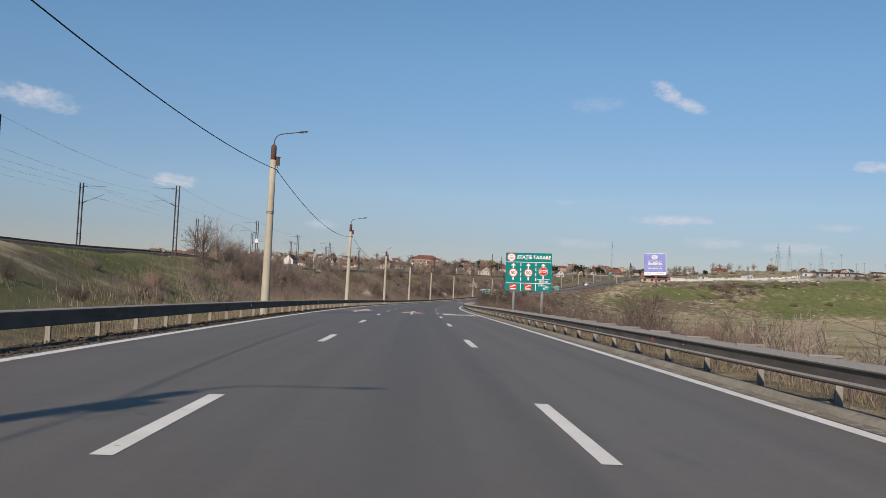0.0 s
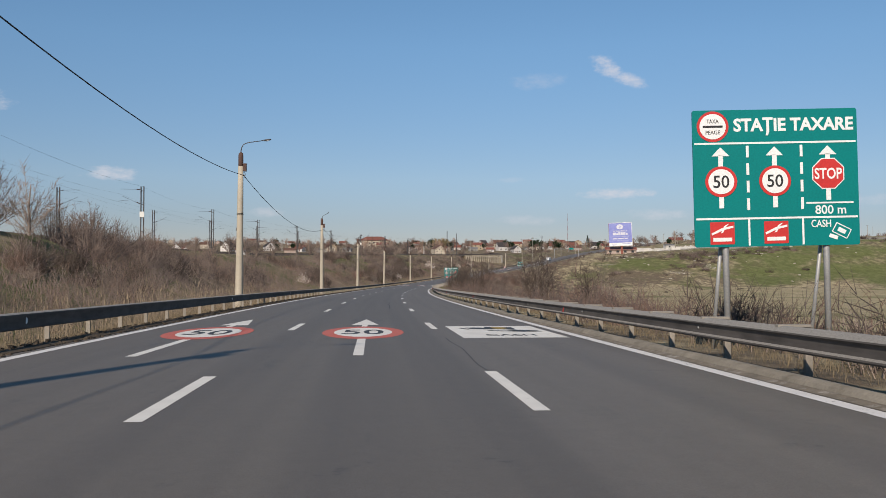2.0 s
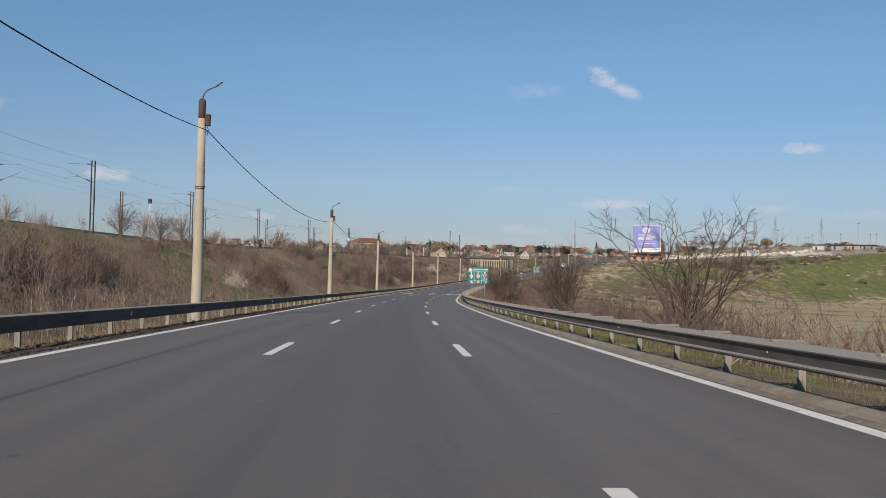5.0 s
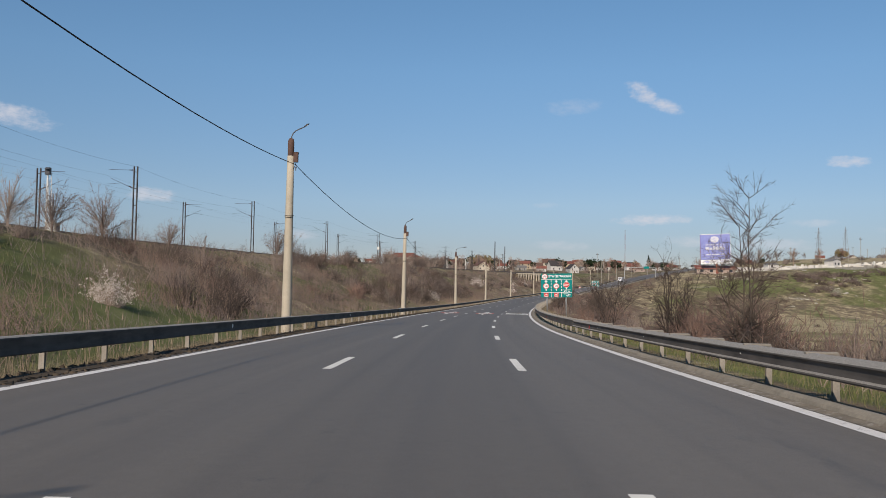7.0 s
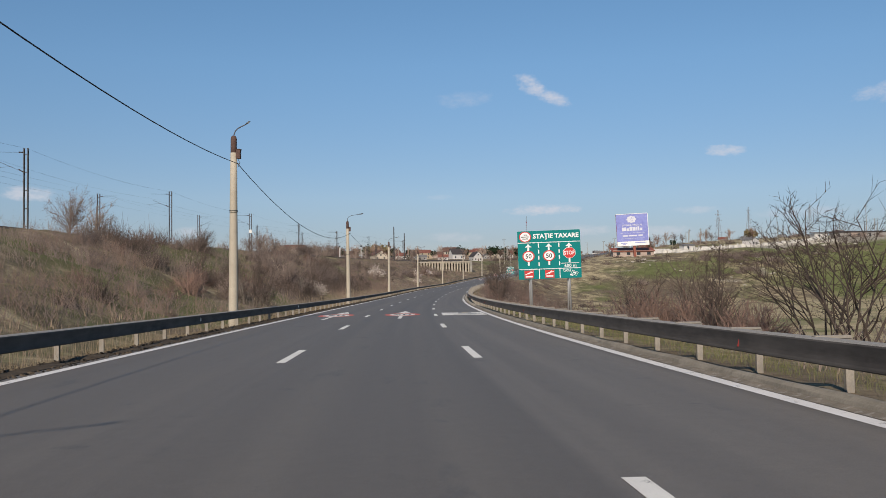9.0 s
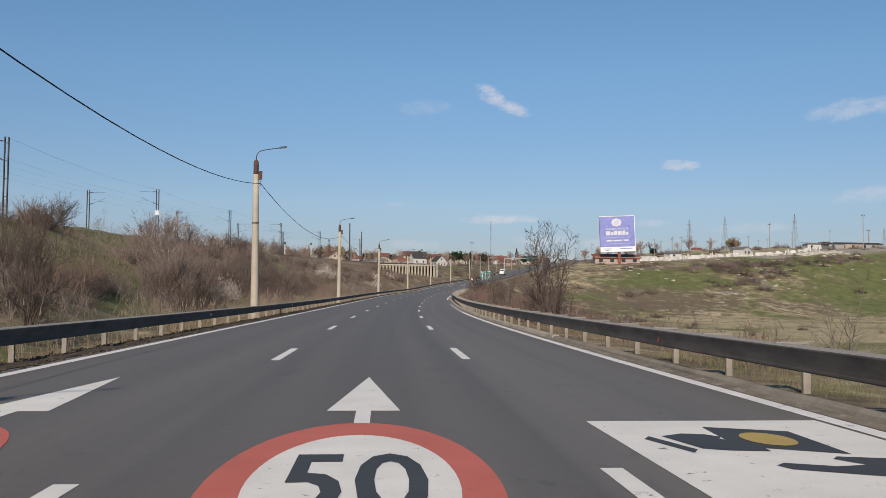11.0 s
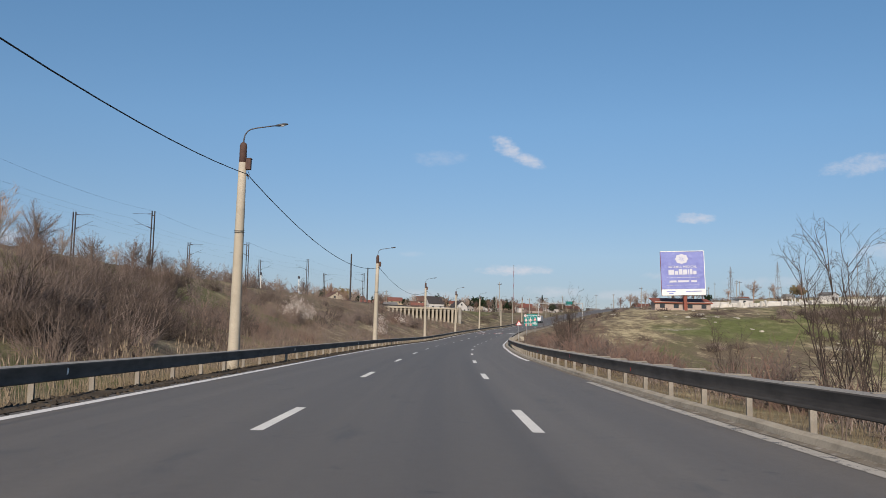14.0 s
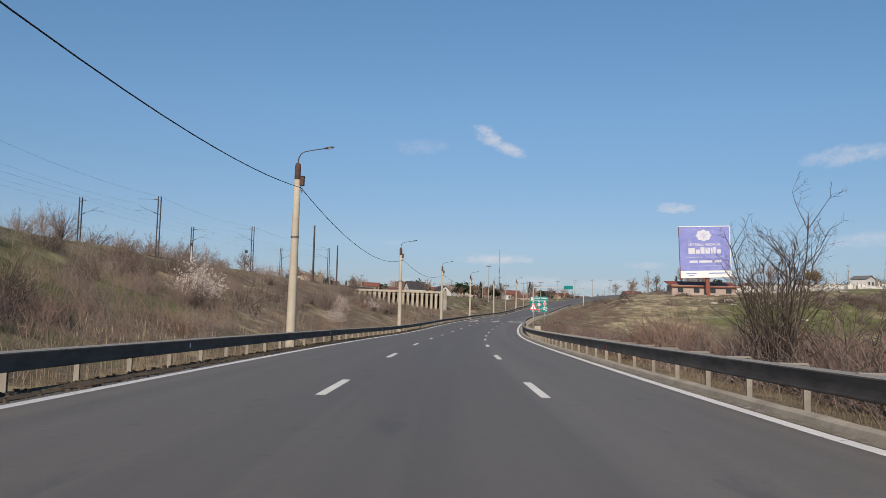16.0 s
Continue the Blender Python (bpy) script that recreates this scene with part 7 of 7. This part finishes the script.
def make_conifer(seed):
    rng = random.Random(seed)
    t = thing("conifer", "dark green conifer among the houses", "tree", "conifers")
    sh = Shape()
    sh.tube([(0, 0, -0.4), (0, 0, 9.5)], [0.22, 0.03], 6)
    part("trunk", sh, M["bark"], t)
    sh = Shape()
    for k in range(180):
        z = 1.2 + 8.8 * (k / 180) ** 0.9
        r = (10.2 - z) * 0.27 * rng.uniform(0.35, 1.05)
        a = rng.uniform(0, 6.283)
        c = Vector((r * math.cos(a), r * math.sin(a), z - 0.15 * r))
        o = Vector((math.cos(a), math.sin(a), -0.35)).normalized()
        sd = Vector((-o.y, o.x, 0)) * rng.uniform(0.25, 0.45)
        sh.add([c - o * 0.3 + Vector((0, 0, 0.12)), c + sd, c + o * rng.uniform(0.4, 0.7), c - sd, c - Vector((0, 0, 0.18))], [(0, 1, 2), (0, 2, 3), (4, 2, 1), (4, 3, 2), (4, 1, 0), (4, 0, 3)])
    part("crown", sh, M["conifer"], t, "dense dark needle crown")
    return t


def make_round_tree(seed, mat, label, name):
    rng = random.Random(seed)
    t = thing(name, label, "tree", "town trees")
    trunk, crown = Shape(), Shape()
    grow(crown, rng, Vector((0, 0, -0.3)), Vector((0, 0, 1)), 3.6, 0.13, 2, 0.5, 0.4, 5, trunk)
    part("trunk", trunk, M["bark"], t)
    leaf = Shape()
    for k in range(330):
        d = Vector((rng.gauss(0, 1), rng.gauss(0, 1), rng.gauss(0, 1))).normalized() * (rng.random() ** 0.4)
        c = Vector((d.x * 2.3, d.y * 2.3, 3.7 + d.z * 1.9)) * (1 + 0.22 * noise.noise(d * 2.0 + Vector((seed, 0, 0))))
        r = rng.uniform(0.3, 0.6)
        ring = [c + Vector((rng.uniform(-r, r), rng.uniform(-r, r), rng.uniform(-r, r))) for _ in range(4)]
        leaf.add(ring, [(0, 1, 2), (0, 2, 3), (0, 3, 1), (1, 3, 2)])
    part("crown", leaf, mat, t, "loose crown of small clumps")
    return t


FAR = [soft_tree(50 + k, M[b], "distant bare tree with a soft crown among the houses") for k, b in enumerate(("bush", "twig", "bush_red", "twig_red"))]
CON = [make_conifer(61), make_conifer(62)]
EVER = make_round_tree(71, M["conifer"], "dark evergreen tree among the houses", "evergreen_tree")
WILLOW = make_round_tree(72, M["willow"], "yellowish spring willow in the town", "willow_tree")
SCRUB = [bush(73, M["bark"], "brown leafless thicket on the hillside", 80, 2, "thicket", None, 3.0, 0.8), bush(74, M["bush"], "grey-brown leafless thicket on the hillside", 80, 2, "thicket", None, 3.0, 0.8)]

put(CON[0], 239, 943, 0, 1.25)
for x, y in ((70.5, 761), (64, 758)):
    put(WILLOW, x, y, 40, 1.7)
for x, y, size in ((27, 712, 1.0), (31, 715, 1.2), (35, 712, 1.0), (53, 760, 1.3), (60, 762, 1.6), (42, 728, 1.0)):
    put(EVER, x, y, 10 * x, size)
for x, y, h in ((4, 738, 2.6), (8, 739, 3.0), (11, 737, 2.7)):
    plant(TREES[0], at_world(x, y) @ Matrix.Diagonal((0.3, 0.3, 1, 1)), h)
for k in range(250):
    y = rt.uniform(590, 960)
    x = rt.uniform(-160, 300)
    if (150 < x and y < 640) or not free_of_road(x, y, 15):
        continue
    put(FAR[rt.randrange(4)], x, y, rt.uniform(0, 360), rt.uniform(1.1, 2.3))
# dark evergreens and hedges in the gardens, and a few conifers
for x, y, size in ((128, 800, 1.5), (131, 803, 1.2), (158, 838, 1.5), (163, 840, 1.7), (168, 838, 1.5), (173, 842, 1.3), (186, 860, 1.5), (190, 862, 1.2), (108, 790, 1.0), (74, 742, 1.2), (225, 880, 1.2)):
    put(EVER, x, y, 13 * x, size)
for k in range(26):
    y, x = rt.uniform(660, 1000), rt.uniform(-120, 250)
    if not free_of_road(x, y, 20):
        continue
    if rt.random() < 0.3:
        put(CON[rt.randrange(2)], x, y, rt.uniform(0, 360), rt.uniform(0.55, 0.9))
    else:
        put(EVER, x, y, rt.uniform(0, 360), rt.uniform(0.8, 1.4))
put(WILLOW, 292, 702, 0, 1.25)
put(WILLOW, 297, 704, 70, 1.05)
for x, y, h in ((66, 778, 2.0), (70, 782, 2.2), (76, 780, 1.9), (80, 784, 2.0)):
    put(FAR[x % 4], x, y, 20 * x, h)
# a low belt of leafless trees and bushes among the houses
for k in range(420):
    y = rt.uniform(600, 1060)
    x = rt.uniform(-220, 430)
    s, lat = to_road(x, y)
    if (150 < x and y < 640) or not free_of_road(x, y, 18):
        continue
    plant(SCRUB[rt.randrange(2)], at_world(x, y, 0.3, rt.uniform(0, 360)) @ Matrix.Diagonal((1, 1, 1.35, 1)), rt.uniform(1.8, 3.6), False)
# brown thickets: hillside, beyond the meadow, both sides of the road far ahead
for k in range(215):
    if k < 70:
        x, y = rt.gauss(200, 16), rt.gauss(541, 6)
    elif k < 100:
        x, y = rt.gauss(243, 13), rt.gauss(552, 4)
    elif k < 115:
        x, y = rt.gauss(190, 8), rt.gauss(523, 4)
    elif k < 140:
        x, y = rt.uniform(272, 330), rt.uniform(556, 600)
    elif k < 152:
        x, y = rt.uniform(140, 300), rt.uniform(500, 560)
    else:
        s0, l0 = rt.uniform(430, 680), rt.choice((rt.uniform(10, 40), rt.uniform(12, 60), rt.uniform(-30, -12)))
        x, y = (float(v) for v in plan(s0, l0))
        if s0 > 540 and l0 < 0 and s0 < 590:
            continue
    put(SCRUB[rt.randrange(2)], x, y, rt.uniform(0, 360), rt.uniform(1.7, 3.1), 0.3)

for k in range(110):
    s0, l0 = rt.uniform(372, 520), 10 + 34 * rt.random() ** 1.4
    x, y = (float(v) for v in plan(s0, l0))
    plant(SCRUB[rt.randrange(2)], at_world(x, y, 0.2, rt.uniform(0, 360)), rt.uniform(0.9, 1.7), False)
join_bushes("soft brown belt of bare trees and bushes among the houses")

# ---- pylons and poles ----
def make_pylon():
    t = thing("power_pylon", "grey lattice power pylon far behind the town", "pylon", "power pylons")
    H = 34.0

    def wide(z):
        return np.interp(z, [0, 20, 27, 34], [3.0, 1.1, 0.7, 0.15])

    brace = Shape()
    for sx in (-1, 1):
        for sy in (-1, 1):
            leg = Shape()
            leg.tube([(sx * wide(z), sy * wide(z), z) for z in (-1, 10, 20, 27, H)], 0.10, 4)
            part("leg", leg, M["pylon"], t)
    zs = [0, 4, 8, 12, 15.5, 18.5, 21, 23.5, 26, 28.5, 31]
    for a, b in zip(zs[:-1], zs[1:]):
        for k in range(4):
            c0, c1 = ((-1, -1), (1, -1), (1, 1), (-1, 1))[k], ((1, -1), (1, 1), (-1, 1), (-1, -1))[k]
            brace.tube([(c0[0] * wide(a), c0[1] * wide(a), a), (c1[0] * wide(b), c1[1] * wide(b), b)], 0.05, 3)
            brace.tube([(c1[0] * wide(a), c1[1] * wide(a), a), (c0[0] * wide(b), c0[1] * wide(b), b)], 0.05, 3)
    part("lattice", brace, M["pylon"], t)
    for z, w in ((21, 5.0), (25.5, 4.2), (30, 3.2)):
        arm = Shape()
        for sx in (-1, 1):
            arm.tube([(0, -0.5, z), (sx * w, 0, z + 0.2)], 0.06, 4)
            arm.tube([(0, 0.5, z + 1.2), (sx * w, 0, z + 0.2)], 0.06, 4)
        part("cross_arm", arm, M["pylon"], t)
    return t


pylon = make_pylon()
for x, y, top in ((411, 968, 63.9), (360, 822, 53.7), (333, 700, 44.6), (560, 900, 55)):
    plant(pylon, at_world(x, y, 0, 20), (top - ground_z(x, y)) / 34.0)


def make_pole(h, r, label, arms=True):
    t = thing("utility_pole", label, "pole", "utility poles")
    sh = Shape()
    sh.tube([(0, 0, -1), (0, 0, h)], [r, r * 0.7], 8)
    part("shaft", sh, M["mast"] if r > 0.2 else M["concrete_grey"], t)
    if arms:
        sh = Shape()
        sh.box((0, 0, h - 0.6), (1.8, 0.12, 0.12))
        for x in (-0.8, 0, 0.8):
            sh.tube([(x, 0, h - 0.55), (x, 0, h - 0.25)], 0.05, 6)
        part("crossarm", sh, M["mast"], t)
    return t


p_tall = make_pole(15, 0.28, "tall dark steel pole behind the bank", False)
p_util = make_pole(8.5, 0.16, "concrete utility pole in the town")
plant(p_tall, at_world(51.9, 552.2), (21.2 - ground_z(51.9, 552.2)) / 15)
plant(p_tall, at_world(63.6, 607.7), (22.0 - ground_z(63.6, 607.7)) / 15)


def make_antenna(x, y, top):
    t = thing("antenna_mast", "slim guyed lattice antenna mast with red and white bands", "mast", at=at_world(x, y))
    h = top - ground_z(x, y)
    n = 8
    for k in range(n):
        z0, z1 = h * k / n, h * (k + 1) / n
        sh = Shape()
        for a in (0.5, 2.6, 4.7):
            sh.tube([(0.34 * math.cos(a), 0.34 * math.sin(a), z0), (0.34 * math.cos(a), 0.34 * math.sin(a), z1)], 0.06, 4)
        for j in range(4):
            a, b = z0 + (z1 - z0) * j / 4, z0 + (z1 - z0) * (j + 1) / 4
            for u, v in ((0.5, 2.6), (2.6, 4.7), (4.7, 0.5)):
                sh.tube([(0.34 * math.cos(u), 0.34 * math.sin(u), a), (0.34 * math.cos(v), 0.34 * math.sin(v), b)], 0.035, 3)
        part("mast_section", sh, M["pylon"] if k % 2 else M["reflector"], t)


make_antenna(224, 969, 58.0)
for k in range(70):
    x, y = rt.uniform(-150, 430), rt.uniform(600, 960)
    s, lat = to_road(x, y)
    if abs(float(lat)) < 12 and s < 930:
        continue
    put(p_util, x, y, rt.uniform(-30, 30), rt.uniform(0.85, 1.2))
for x, y, top in ((222.9, 640, 25.4), (213, 640, 24.0), (250.4, 600, 30.0), (300, 600, 35.5), (270, 690, 27.0), (120, 640, 21.0)):
    plant(p_util, at_world(x, y, 0, 10) @ Matrix.Diagonal((0.6, 0.6, 1, 1)), (top - ground_z(x, y)) / 8.5)
for k in range(9):
    s0 = 600 + 34 * k
    x, y = plan(s0, -9.0)
    put(p_util, float(x), float(y), 0, 1.0)


# ---- traffic standing far up the road ----
def make_van(s, lat, paint, label, long):
    t = thing("van", label, "vehicle", at=stand(s, lat, 0.02, 180))
    sh = Shape()
    side = [(-long / 2, 0.45), (long / 2, 0.45), (long / 2, 1.0), (long / 2 - 0.7, 1.3), (long / 2 - 1.3, 2.35), (-long / 2, 2.4)]
    m = Matrix.Rotation(radians(90), 4, "Z") @ Matrix.Rotation(radians(90), 4, "X")
    sh.slab(side, -0.95, 0.95, m)
    part("body", sh, paint, t)
    glass = Shape()
    glass.box((0, long / 2 - 0.98, 1.8), (1.6, 0.08, 0.7), Matrix(), 0.02)
    part("windscreen", glass, M["pane"], t)
    wh = Shape()
    wh.tube([(-0.12, 0, 0), (0.12, 0, 0)], 0.36, 14)
    wm = wh.data("wheel", M["tyre"])
    for x in (-0.85, 0.85):
        for y in (-long * 0.32, long * 0.32):
            part("wheel", wm, None, t, at=Matrix.Translation((x, y, 0.36)))


make_van(612, -1.9, M["white_car"], "white van far up the road", 5.6)


def make_gantry():
    t = thing("road_gantry", "distant grey gantry with a small teal panel", "gantry", at=stand(650, 0))
    for x in (-8.5, 8.5):
        sh = Shape()
        sh.box((x, 0, 2.6), (0.3, 0.3, 6.4))
        part("leg", sh, M["tube"], t)
    sh = Shape()
    sh.box((0, 0, 5.8), (17.3, 0.3, 0.3))
    part("beam", sh, M["tube"], t)
    sh = Shape()
    sh.box((3.5, -0.25, 5.9), (3.0, 0.1, 1.2), None, 0.02)
    part("panel", sh, M["green_sign"], t, "small teal panel")


make_gantry()
